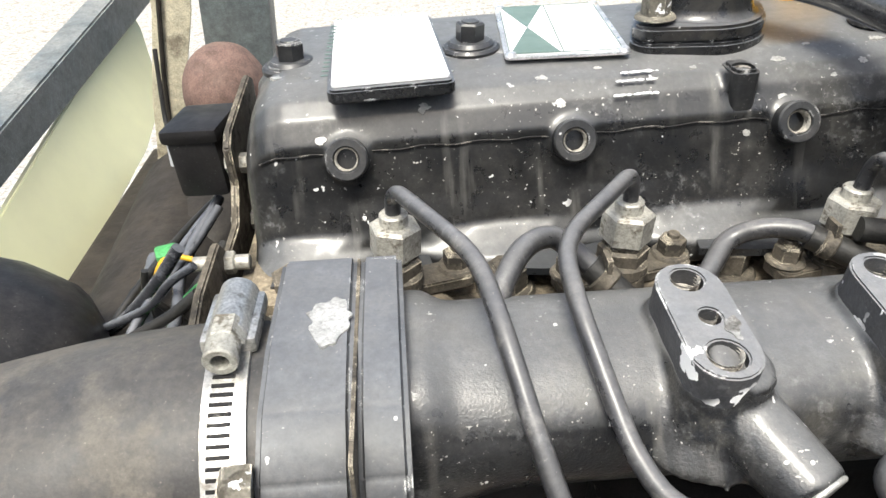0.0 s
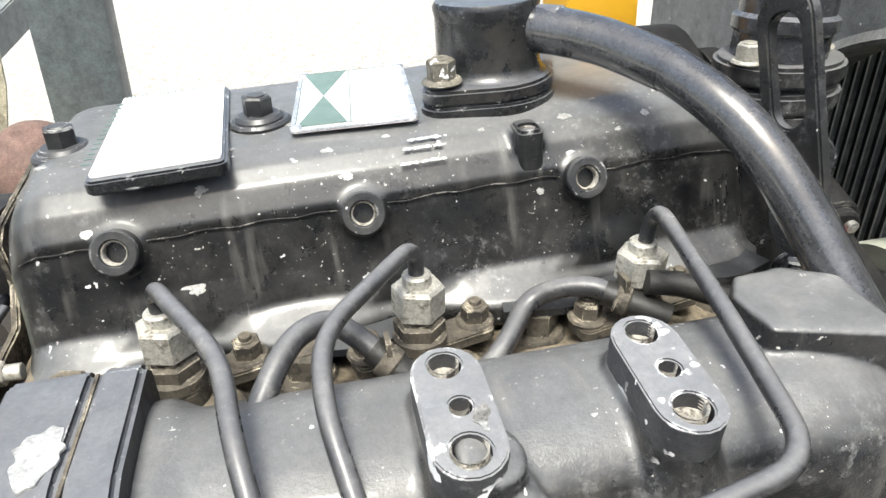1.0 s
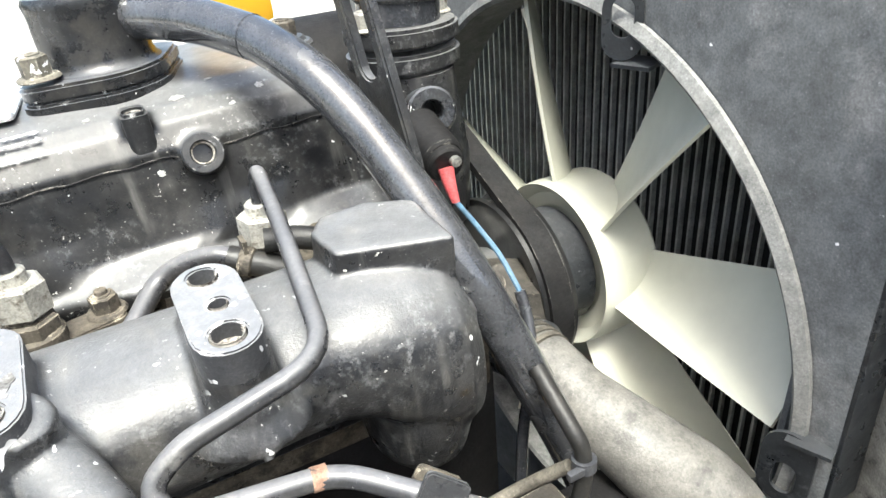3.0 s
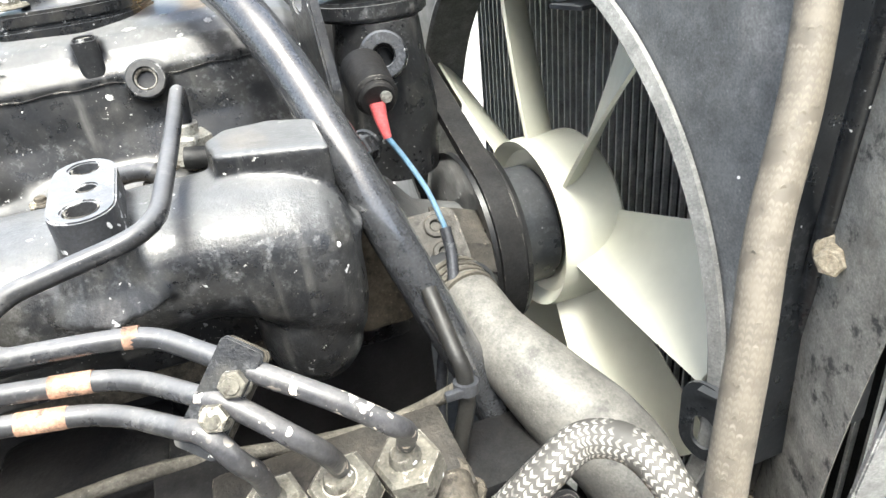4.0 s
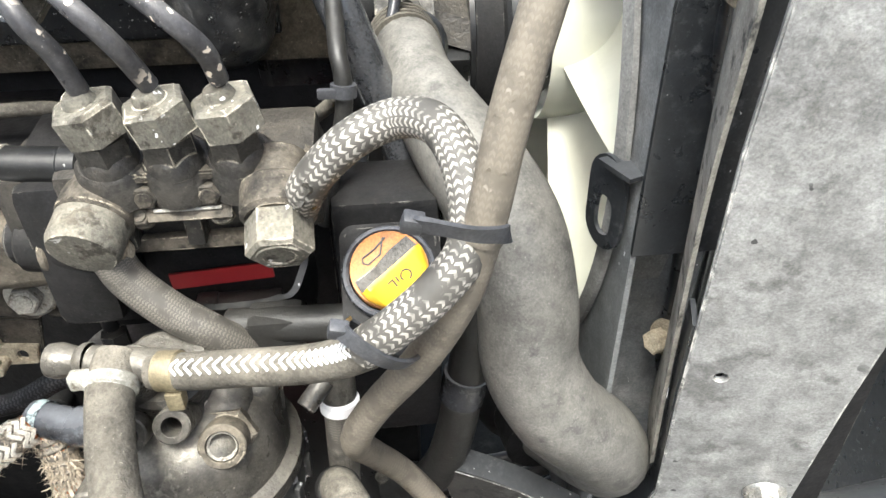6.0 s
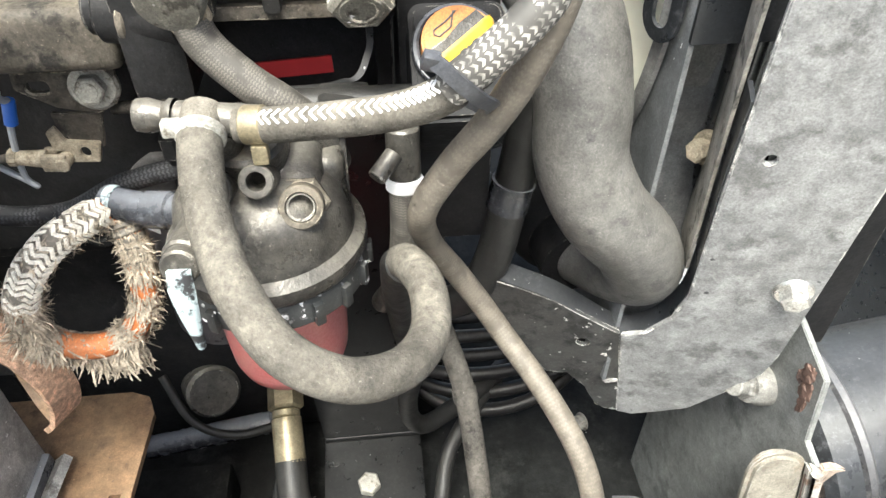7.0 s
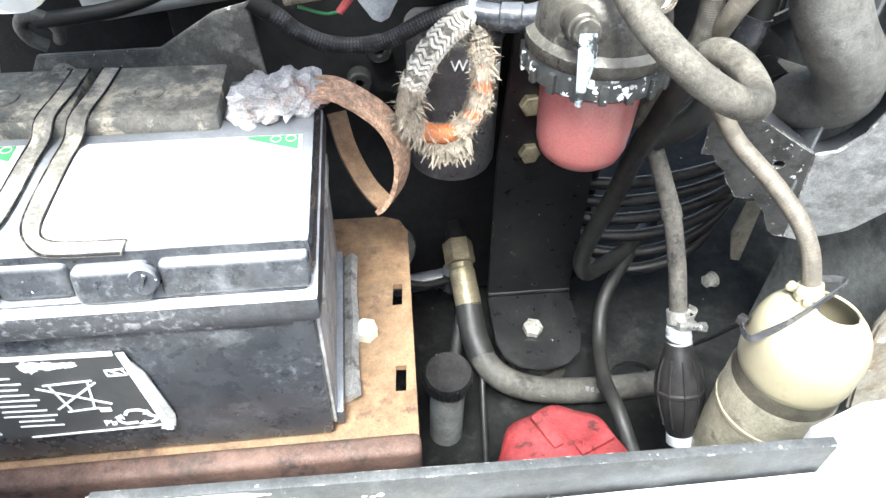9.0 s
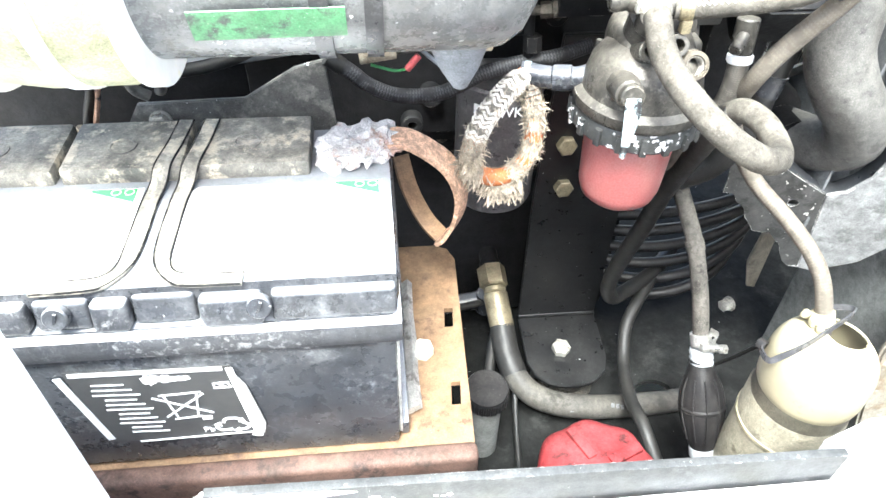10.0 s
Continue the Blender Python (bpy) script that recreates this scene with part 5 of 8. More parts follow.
part("rolled_rim", lathe([(SR + 0.001, -0.003), (SR + 0.006, -0.001), (SR + 0.006, -0.0035), (SR + 0.0005, -0.006), (SR - 0.002, -0.004), (SR - 0.002, 0.030), (SR + 0.001, 0.030), (SR + 0.001, -0.003)], (0.372, SY, SZ), (1, 0, 0), 96), M_RIM, sh, "dusty rolled rim")
part("top_panel", box((0.50, 0.34, 1.215), (0.24, 0.52, 0.004), (0, -12, 0)), M_PANEL, sh)
part("side_flange", box((0.408, 0.0725, 1.13), (0.072, 0.003, 0.36), bev=0.0008), M_SHEET, sh)
for (y, z), ang in (((0.2165, 1.152), 62), ((0.090, 0.972), -4)):
    er = Vector((0, math.cos(radians(ang + 90 if ang > 0 else 180)), math.sin(radians(ang + 60 if ang > 0 else 180))))
    tb = part("hose_tab", prism(slot(0, 0.001, 0.020, 0.035) if ang > 0 else slot(0, -0.006, 0.024, 0.044), (0.366, y, z), (0.62 if ang > 0 else 0.30, -0.78 if ang > 0 else -0.95, 0), (0.0, 0.0, 1), 0.002, holes=[slot(0, 0.004 if ang > 0 else -0.012, 0.011, 0.019)]), M_SHEET, sh)
    part("tab_foot", box((0.372, y - 0.006, z - (0.018 if ang > 0 else -0.014)), (0.020, 0.020, 0.002), (0, 0, 20)), M_SHEET, tb)

rad = thing("radiator", "dark radiator core with upright fins", "radiator", (0.5, 0.30, 0.72))
part("core", box((0.500, 0.33, 0.99), (0.045, 0.50, 0.52)), M_DARK, rad)
for i in range(52):
    part("fin", box((0.476, 0.085 + 0.0095 * i, 0.99), (0.006, 0.0016, 0.50)), M_FIN, rad)
part("header_tank", box((0.50, 0.33, 1.26), (0.06, 0.52, 0.04), bev=0.006), M_SHEET, rad)

# outer plate of the radiator mount: one flat leaning steel plate
PLN = Vector((0.298, 1, 0.179)).normalized()
PLU = Vector((1, -0.298, 0)).normalized()
PLV = PLN.cross(PLU) * -1
PL0 = Vector((0.40, 0.318 - 0.298 * 0.40 - 0.179 * 0.85, 0.85))


def on_plate(x, z):
    y = 0.318 - 0.298 * x - 0.179 * z
    q = Vector((x, y, z)) - PL0
    return (q.dot(PLU), q.dot(PLV))


mp = thing("radiator_mount_plate", "leaning dusty black steel plate beside the radiator", "plate", (0.4, 0.05, 0.68))
part("plate", prism([on_plate(x, z) for x, z in ((0.361, 1.30), (0.3685, 1.14), (0.3746, 1.078), (0.3776, 1.022), (0.3850, 0.944), (0.3885, 0.905), (0.3945, 0.850), (0.398, 0.818), (0.3955, 0.795), (0.386, 0.777), (0.3743, 0.771), (0.3915, 0.6762), (0.402, 0.6745), (0.418, 0.684), (0.433, 0.6946), (0.4476, 0.7226), (0.4590, 0.749), (0.460, 0.770), (0.458, 0.80), (0.4555, 0.8315), (0.4498, 0.9034), (0.4474, 0.9468), (0.455, 1.05), (0.47, 1.30))], PL0, PLU, PLV, 0.003, holes=[circle(*on_plate(0.401, 0.917), 0.0026, 12)], bev=0.0007), M_PANEL, mp)
foot_rng = random.Random(14)
foot_pts = [(0.3735, 0.7705), (0.352, 0.783), (0.3326, 0.7951), (0.312, 0.803), (0.2914, 0.8096), (0.299, 0.775)]
foot_pts += [(0.302 + 0.0895 * k / 14 + foot_rng.uniform(-0.002, 0.002), 0.757 - 0.0808 * k / 14 + 0.006 * math.sin(k * 0.9) + foot_rng.uniform(-0.003, 0.003)) for k in range(15)]
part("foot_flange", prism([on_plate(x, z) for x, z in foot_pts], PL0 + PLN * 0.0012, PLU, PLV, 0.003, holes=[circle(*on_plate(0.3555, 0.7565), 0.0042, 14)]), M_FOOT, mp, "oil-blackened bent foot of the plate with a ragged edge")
part("scraped_dent", lump((0.385, 0.318 - 0.298 * 0.385 - 0.179 * 0.716 - 0.001, 0.716), (0.012, 0.0012, 0.0022), 3, 0.5, 2), M_STRIP, mp, "scraped bright dent")
lip_pts = [(0.3850, 0.944), (0.3885, 0.905), (0.398, 0.825), (0.396, 0.795), (0.386, 0.776), (0.370, 0.770), (0.333, 0.794), (0.298, 0.808)]
lp = [PL0 + PLU * on_plate(*q)[0] + PLV * on_plate(*q)[1] + PLN * 0.006 for q in lip_pts]
part("folded_lip", ribbon(lp, 0.014, 0.002, PLN), M_SHEET, mp)
for x, z, mt in ((0.443, 0.833, M_BRIGHT),):
    y = 0.318 - 0.298 * x - 0.179 * z
    part("plate_bolt", bolt(Vector((x, y, z)) - PLN * 0.003, -PLN, 0.013, 0.007, 0.010), mt, mp)
col = thing("radiator_side_channel", "black folded steel channel beside the radiator", "channel", (0.39, 0.07, 0.72))
part("web", box((0.402, 0.104, 0.99), (0.045, 0.003, 0.58), (0, 2, 0)), M_SHROUD, col)
ridge_pts = [Vector(q) for q in ((0.3552, 0.0230, 1.274), (0.3798, 0.0546, 1.1224), (0.3891, 0.0665, 1.0595), (0.3971, 0.0787, 0.9956), (0.4100, 0.0976, 0.8958), (0.417, 0.112, 0.818))]
part("flange", tube(ridge_pts, 0.0045, 12), M_SHEET, col)
edge_pts = [Vector((x - 0.003, 0.318 - 0.298 * x - 0.179 * z + 0.007, z)) for x, z in ((0.359, 1.27), (0.3690, 1.13), (0.3750, 1.065), (0.3790, 1.000), (0.3890, 0.905), (0.398, 0.83))]
strip_rows = []
for a, b in zip(spline(ridge_pts, 6), spline(edge_pts, 6)):
    strip_rows.append([a + Vector((-0.001, -0.002, 0)), a.lerp(b, 0.5) + Vector((-0.0015, 0, 0)), b, b + Vector((0.0025, 0.001, 0)), a.lerp(b, 0.5) + Vector((0.0015, 0.001, 0)), a + Vector((0.002, 0, 0))])
part("side_strip", loft(strip_rows), M_MOTTLED, col, "black strip mottled with caked dust")
for q, s in (((0.3920, 0.0570, 1.0620), 0.72), ((0.4115, 0.0905, 0.8825), 0.8)):
    part("channel_bolt", bolt(Vector(q) + Vector((-0.003, 0.002, 0)), (-0.93, -0.38, 0.1), 0.0135 * s, 0.010 * s, 0.0125 * s, 0.004), M_CAKED, col, "dust-caked flanged bolt")

# lower radiator hose
rhz = [(0.287, 0.196, 1.006), (0.2885, 0.176, 1.006), (0.292, 0.152, 0.999), (0.304, 0.120, 0.985), (0.324, 0.092, 0.958), (0.331, 0.078, 0.925), (0.333, 0.072, 0.895), (0.346, 0.066, 0.868), (0.368, 0.068, 0.842), (0.380, 0.078, 0.815), (0.372, 0.105, 0.795), (0.352, 0.135, 0.79)]
lh = thing("radiator_hose", "pale dusty grey moulded lower radiator hose", "hose", (0.33, 0.1, 0.79))
part("hose_wall", tube(rhz, lambda t: 0.0165 + 0.006 * min(1, max(0, t - 0.12) * 6), 26), M_RADHOSE, lh)
for k in range(4):
    part("rib", tube([(0.2875, 0.194 - 0.0055 * k, 1.006), (0.2878, 0.191 - 0.0055 * k, 1.006)], 0.0180, 26), M_GREYHOSE, lh)
solo("radiator_tank_outlet", lathe([(0.034, -0.01), (0.034, 0.0), (0.030, 0.012), (0.024, 0.016), (0.023, 0.04), (0, 0.04)], (0.352, 0.150, 0.79), (0.1, -1, 0), 32), M_DARK, "dark moulded outlet of the radiator tank", "pipe stub")

# overflow hose, dust covered, down to the bottle
of = thing("overflow_hose", "tan dust-covered rubber overflow hose running down to a cream bottle", "hose", (0.33, 0.0, 0.75))
OF = [(0.385, 0.085, 1.26), (0.366, 0.066, 1.19), (0.346, 0.048, 1.135), (0.328, 0.036, 1.10), (0.317, 0.026, 1.072), (0.306, 0.017, 1.038), (0.300, 0.012, 1.012), (0.293, 0.012, 0.985), (0.281, 0.018, 0.955), (0.264, 0.026, 0.925), (0.254, 0.032, 0.900), (0.259, 0.052, 0.866), (0.272, 0.062, 0.838), (0.286, 0.060, 0.815),
      (0.299, 0.050, 0.797), (0.315, 0.024, 0.784), (0.3275, 0.000, 0.770), (0.3345, -0.016, 0.753), (0.338, -0.028, 0.730), (0.3395, -0.032, 0.716)]
part("hose_wall", tube(OF, 0.0062, 16), M_TANHOSE, of)
part("end_collar", tube(OF[-2:], 0.0072, 16), M_TANHOSE, of)
part("mould_rib", tube([(0.2995, 0.0115, 1.010), (0.2985, 0.0115, 1.006)], 0.0068, 16), M_TANHOSE, of)

# ---- injection pump ----
ip = thing("injection_pump", "grimy cast injection pump with three union nuts and banjo fittings", "injection pump", (0.18, 0.12, 0.92))
part("body", box((0.190, 0.100, 0.984), (0.118, 0.040, 0.030), bev=0.005), M_GRIME, ip)
deck = part("top_deck", box((0.202, 0.095, 0.996), (0.092, 0.044, 0.016), (6, 0, 0), bev=0.004), M_GRIME, ip, "dust-caked top deck")
for x, y, z in PN:
    part("round_seat", cyl((x, 0.080, 0.992), (x, 0.0755, 1.0065), 0.0140, 0.0125), M_GRIME, deck)
part("front_lip", box((0.200, 0.082, 0.9685), (0.080, 0.014, 0.006), (-8, 0, 0), bev=0.002), M_DIRTY, ip)
part("recess_plate", box((0.195, 0.112, 0.932), (0.105, 0.006, 0.05), bev=0.001), M_DARK, ip)
part("red_label", box((0.1968, 0.1075, 0.9300), (0.0455, 0.0012, 0.0082), (0, -3, 1)), M_REDLABEL, ip, "plain red label")
pt = part("name_tag", box((0.2020, 0.0705, 0.9868), (0.030, 0.0015, 0.0075), (-38, 0, 0), bev=0.0005), M_DIRTY, ip)
part("embossed_bar", box((0.2015, 0.0695, 0.9878), (0.024, 0.0011, 0.0014), (-38, 0, 0), bev=0.0004), M_STEEL, pt)
part("embossed_bar", box((0.2030, 0.0702, 0.9855), (0.018, 0.0011, 0.0010), (-38, 0, 0), bev=0.0004), M_STEEL, pt)
part("governor_case", merge(box((0.105, 0.158, 0.962), (0.075, 0.080, 0.056), bev=0.008), box((0.152, 0.118, 0.965), (0.026, 0.088, 0.064), bev=0.006)), M_DARK, ip)
part("governor_cover", box((0.094, 0.114, 0.951), (0.074, 0.036, 0.028), bev=0.006, seg=3), M_DIRTY, ip, "dusty grey governor cover")
part("upper_case", box((0.150, 0.118, 0.990), (0.030, 0.040, 0.024), (8, 0, 0), bev=0.003), M_DARK, ip)
part("control_barrel", merge(cyl((0.133, 0.088, 0.968), (0.165, 0.084, 0.966), 0.0125), cyl((0.128, 0.0885, 0.968), (0.134, 0.088, 0.968), 0.0095)), M_DARK, ip)
part("barrel_ring", cyl((0.142, 0.087, 0.9675), (0.147, 0.0863, 0.967), 0.0134), M_DIRTY, ip)
for q in ((0.164, 0.083, 0.9915), (0.184, 0.074, 0.9835), (0.212, 0.074, 0.9835), (0.247, 0.078, 0.9915), (0.158, 0.079, 0.9755)):
    part("case_screw", bolt(q, (0, -0.75, 0.5), 0.0068, 0.004, 0.0052, 0.001), M_DIRTY, ip)
part("lower_switch", merge(box((0.208, 0.098, 0.9165), (0.030, 0.016, 0.012), bev=0.002), box((0.190, 0.099, 0.916), (0.010, 0.012, 0.016), bev=0.002), cyl((0.223, 0.095, 0.917), (0.232, 0.094, 0.918), 0.0045)), M_BULB, ip)
sol = part("stop_solenoid", merge(cyl((0.134, 0.088, 1.0005), (0.160, 0.0855, 0.9995), 0.0072), cyl((0.157, 0.0857, 0.9996), (0.165, 0.085, 0.9992), 0.0082)), M_BRACKET, ip, "black solenoid barrel")
part("solenoid_ring", cyl((0.1355, 0.0880, 1.0004), (0.1372, 0.0878, 1.0003), 0.0078), M_NUT, sol, "pale worn ring")
part("solenoid_tip", cyl((0.1285, 0.0885, 1.0007), (0.134, 0.088, 1.0005), 0.0055), M_GRIME, sol)
for x, y, z in PN:
    hold = part("delivery_holder", merge(cyl((x + 0.0005, y + 0.0065, 1.002), (x, y + 0.0050, 1.010), 0.0105, 0.0098), hexa((x, y + 0.0050, 1.0085), (x - 0.0005, y + 0.0035, 1.0175), 0.0165), cyl((x, y + 0.004, 1.016), (x, y + 0.003, 1.021), 0.0076)), M_GRIME, ip)
    top, way = Vector((x - 0.001, y, 1.0300)), Vector((-0.22, -0.16, 0.96)).normalized()
    part("union_nut", merge(hexa(top - way * 0.0120, top, 0.0198), cyl(top - way * 0.0005, top + way * 0.0035, 0.0056, 0.0046)), M_NUT, hold, "worn union nut, paint flaking to pale metal")
for x in (0.190, 0.212):
    part("clip_plate", prism(rrect(0, 0, 0.0195, 0.013, 0.002), (x, 0.0745, 1.0010), (1, 0, 0), (0, 1, 0.25), 0.004, bev=0.0008), M_DIRTY, ip)
    part("clip_screw", bolt((x - 0.002, 0.0745, 0.9945), (0, -0.9, -0.1), 0.0085, 0.007), M_DIRTY, ip)
part("ring_mark", tube([(0.232 + 0.013 * math.cos(a), 0.082 + 0.012 * math.sin(a), 1.0) for a in [2 * math.pi * i / 12 for i in range(13)]], 0.003, 8), M_DIRTY, ip)
part("deck_web", merge(box((0.201, 0.0795, 0.9865), (0.090, 0.012, 0.014), (-10, 0, 0), bev=0.003), box((0.176, 0.0775, 0.9785), (0.007, 0.012, 0.018), bev=0.002), box((0.201, 0.0775, 0.979), (0.007, 0.012, 0.018), bev=0.002)), M_GRIME, ip)
for bx, by, bz, big in ((0.168, 0.064, 0.984, 0), (0.235, 0.054, 0.986, 1)):
    ax = Vector((0.02 if big else -0.12, -0.72, -0.42 if big else -0.30)).normalized()
    b0 = Vector((bx, by, bz))
    bj = part("banjo", merge(cyl(b0 - ax * 0.030, b0 - ax * 0.006, 0.0115), cyl(b0 - ax * 0.018, b0 - ax * 0.004, 0.0135)), M_DIRTY, ip)
    if big:
        part("banjo_bolt", merge(hexa(b0 - ax * 0.006, b0 + ax * 0.010, 0.0205), ring(b0 + ax * 0.004, b0 + ax * 0.0105, 0.0082, 0.0055)), M_NUT, bj, "flaking silver banjo bolt")
    else:
        part("banjo_cap", lathe([(0.0128, 0), (0.0128, 0.010), (0.0115, 0.013), (0, 0.0135)], b0 - ax * 0.004, ax, 28), M_NUT, bj, "domed cap with flaking white paint")
part("plug_bolt", bolt((0.108, 0.119, 0.987), (-0.1, -0.65, 0.7), 0.0165, 0.009, 0.0105), M_NUT, ip)
bk = thing("pump_bracket", "black bent strip bracket under the injection pump", "bracket", (0.22, 0.09, 0.9))
part("strip", ribbon([(0.196, 0.084, 0.922), (0.205, 0.083, 0.9225), (0.222, 0.083, 0.924), (0.2325, 0.086, 0.928), (0.237, 0.093, 0.938), (0.2375, 0.102, 0.95)], 0.026, 0.003, (0, 0.35, -1)), M_BRACKET, bk)
part("tongue", prism(slot(0, 0, 0.026, 0.05), (0.211, 0.062, 0.906), (1, 0, 0), (0, 0.35, 1), 0.0025, bev=0.0005), M_GRIME, bk)
lh1 = thing("leakoff_hose", "grey woven hose from the banjo down behind the filter", "hose", (0.17, 0.07, 0.95))
part("hose_wall", tube([(0.170, 0.067, 0.975), (0.175, 0.065, 0.962), (0.188, 0.061, 0.949), (0.203, 0.059, 0.937), (0.213, 0.064, 0.922), (0.218, 0.074, 0.90)], 0.0075, 16), M_BRAIDGREY, lh1)
part("collar", cyl((0.170, 0.0665, 0.976), (0.1715, 0.0685, 0.969), 0.0082), M_CAKED, lh1, "pale collar")

# control rods and levers on the dark side of the block
lv = thing("stop_lever", "brown steel control lever with a clevis rod", "lever", (0.09, 0.12, 0.87))
part("top_block", box((0.094, 0.128, 0.937), (0.058, 0.020, 0.014), (0, 0, 0), bev=0.003), M_DIRTY, lv)
part("bracket_plate", prism([(0.073, 0.930), (0.119, 0.930), (0.116, 0.912), (0.106, 0.907), (0.088, 0.911), (0.072, 0.921)], (0, 0.119, 0), (1, 0, 0), (0, 0, 1), 0.004, holes=[rrect(0.083, 0.922, 0.010, 0.006, 0.0025)], bev=0.0006), M_DIRTY, lv)
part("pivot_bolt", merge(bolt((0.1075, 0.116, 0.9215), (0.05, -1, 0.15), 0.012, 0.007, 0.0105), cyl((0.1075, 0.119, 0.921), (0.1075, 0.114, 0.9216), 0.0118)), M_STEEL, lv)
part("lever_arm", prism([(0.083, 0.908), (0.107, 0.907), (0.1025, 0.888), (0.092, 0.889), (0.084, 0.897)], (0, 0.1185, 0), (1, 0, 0), (0, 0, 1), 0.003, bev=0.0006), M_DIRTY, lv)
part("lever_tab", prism([(0.0785, 0.899), (0.083, 0.902), (0.086, 0.894), (0.102, 0.892), (0.099, 0.881), (0.086, 0.8815), (0.079, 0.889)], (0, 0.116, 0), (1, 0, 0), (0, 0, 1), 0.003, holes=[slot(0.0935, 0.887, 0.005, 0.0062, 6)], bev=0.0005), M_CAKED, lv, "khaki dusty lever tab with a hole")
part("clevis", merge(cyl((0.062, 0.111, 0.8875), (0.076, 0.111, 0.886), 0.0036, 0.0046), box((0.080, 0.1075, 0.8855), (0.012, 0.003, 0.009), (0, 3, 0), bev=0.0012), box((0.080, 0.1145, 0.8855), (0.012, 0.003, 0.009), (0, 3, 0), bev=0.0012), cyl((0.084, 0.1045, 0.885), (0.084, 0.117, 0.885), 0.0034)), M_CAKED, lv, "dust-caked steel clevis")
part("lock_nut", hexa((0.0585, 0.111, 0.888), (0.0625, 0.111, 0.8875), 0.0075), M_CAKED, lv)
part("rod", cyl((0.018, 0.109, 0.883), (0.060, 0.111, 0.8878), 0.0022), M_DIRTY, lv)
part("rod_sleeve", cyl((0.004, 0.108, 0.8815), (0.030, 0.1095, 0.8845), 0.0046), M_CAKED, lv)
part("adjuster", merge(cyl((0.110, 0.122, 0.906), (0.165, 0.112, 0.912), 0.0032), hexa((0.132, 0.118, 0.9085), (0.140, 0.1165, 0.9093), 0.010), cyl((0.140, 0.1165, 0.9093), (0.150, 0.115, 0.9104), 0.0058)), M_DIRTY, lv)
wl = thing("signal_wire", "grey wire with a blue joint and a red connector", "wire", (0.06, 0.12, 0.86))
part("wire_run", tube([(0.0685, 0.096, 0.952), (0.069, 0.097, 0.938), (0.0695, 0.106, 0.922), (0.069, 0.112, 0.917), (0.065, 0.112, 0.904), (0.062, 0.112, 0.889), (0.061, 0.112, 0.875), (0.0645, 0.112, 0.8695), (0.060, 0.113, 0.873), (0.050, 0.113, 0.882), (0.035, 0.113, 0.900)], 0.0016, 8), M_LIGHTGREY, wl)
part("ring_terminal", merge(cyl((0.069, 0.097, 0.938), (0.0695, 0.104, 0.925), 0.0026), box((0.0692, 0.0965, 0.940), (0.007, 0.002, 0.008), bev=0.0006)), M_BRIGHT, wl, "bright ring terminal")
part("blue_joint", cyl((0.0695, 0.112, 0.9185), (0.066, 0.112, 0.9055), 0.0030), mat("bright_blue_crimp", (0.02, 0.13, 0.55), 0.4, var=0.1, bump=0.02), wl, "blue crimp joint")
part("red_joint", cyl((0.046, 0.110, 0.881), (0.0375, 0.110, 0.8705), 0.0026), M_PINK, wl, "red crimp joint")
part("green_wire", tube([(0.038, 0.110, 0.871), (0.028, 0.110, 0.870), (0.012, 0.110, 0.875)], 0.0011, 8), M_GREENP, wl, "green wire")
solo("yellow_tag", box((0.031, 0.138, 0.802), (0.016, 0.002, 0.004), (0, 14, 0), bev=0.0006), M_YELLOW, "small yellow plastic tag in the dark", "tag")
gl = thing("breather_line", "thin grey hose line behind the injection pump", "hose", (0.16, 0.13, 1.0))
part("hose_wall", tube([(0.06, 0.132, 0.998), (0.098, 0.130, 1.003), (0.136, 0.130, 1.0045), (0.163, 0.130, 1.000), (0.195, 0.130, 0.993), (0.221, 0.130, 0.990), (0.240, 0.128, 0.993), (0.252, 0.120, 1.003), (0.256, 0.115, 1.009)], 0.0030, 12), M_GREYHOSE, gl)
vl = thing("vertical_line", "dusty grey hose beside the breather hose", "hose", (0.25, 0.11, 0.97))
part("hose_wall", tube([(0.2570, 0.139, 1.044), (0.2575, 0.130, 1.037), (0.258, 0.116, 1.027), (0.2592, 0.111, 1.019), (0.2585, 0.109, 1.005), (0.254, 0.108, 0.988), (0.249, 0.107, 0.970), (0.246, 0.105, 0.955)], 0.0036, 14), M_DARKHOSE, vl)
part("tie_band", tube([(0.2593, 0.110, 1.016), (0.259, 0.1095, 1.011)], 0.0052, 16), M_TIE, vl)
part("tie_tail", box((0.253, 0.107, 1.0135), (0.008, 0.003, 0.004), bev=0.0008), M_TIE, vl)
bbh = thing("braided_black_hose", "black braided hose across the dark block", "hose", (0.05, 0.13, 0.84))
part("hose_wall", tube([(-0.02, 0.130, 0.872), (-0.003, 0.130, 0.859), (0.009, 0.130, 0.848), (0.032, 0.130, 0.838), (0.065, 0.130, 0.839), (0.095, 0.130, 0.854), (0.122, 0.130, 0.862), (0.152, 0.131, 0.866), (0.18, 0.14, 0.87)], 0.0058, 16), braid_mat("glossy_black_braid", (0.02, 0.02, 0.022), (0.08, 0.08, 0.084), 12, 420, 0.5), bbh)
part("end_sleeve", tube([(-0.02, 0.130, 0.872), (-0.010, 0.130, 0.864)], 0.0068, 16), M_DARKHOSE, bbh)
for x, z in ((0.062, 0.80), (0.045, 0.772), (0.150, 0.885), (0.135, 0.865), (0.165, 0.872)):
    solo("block_boss", ring((x, 0.22, z), (x, 0.188, z), 0.010, 0.004), M_DARK, "small black threaded boss on the engine block", "boss", group="block bosses")
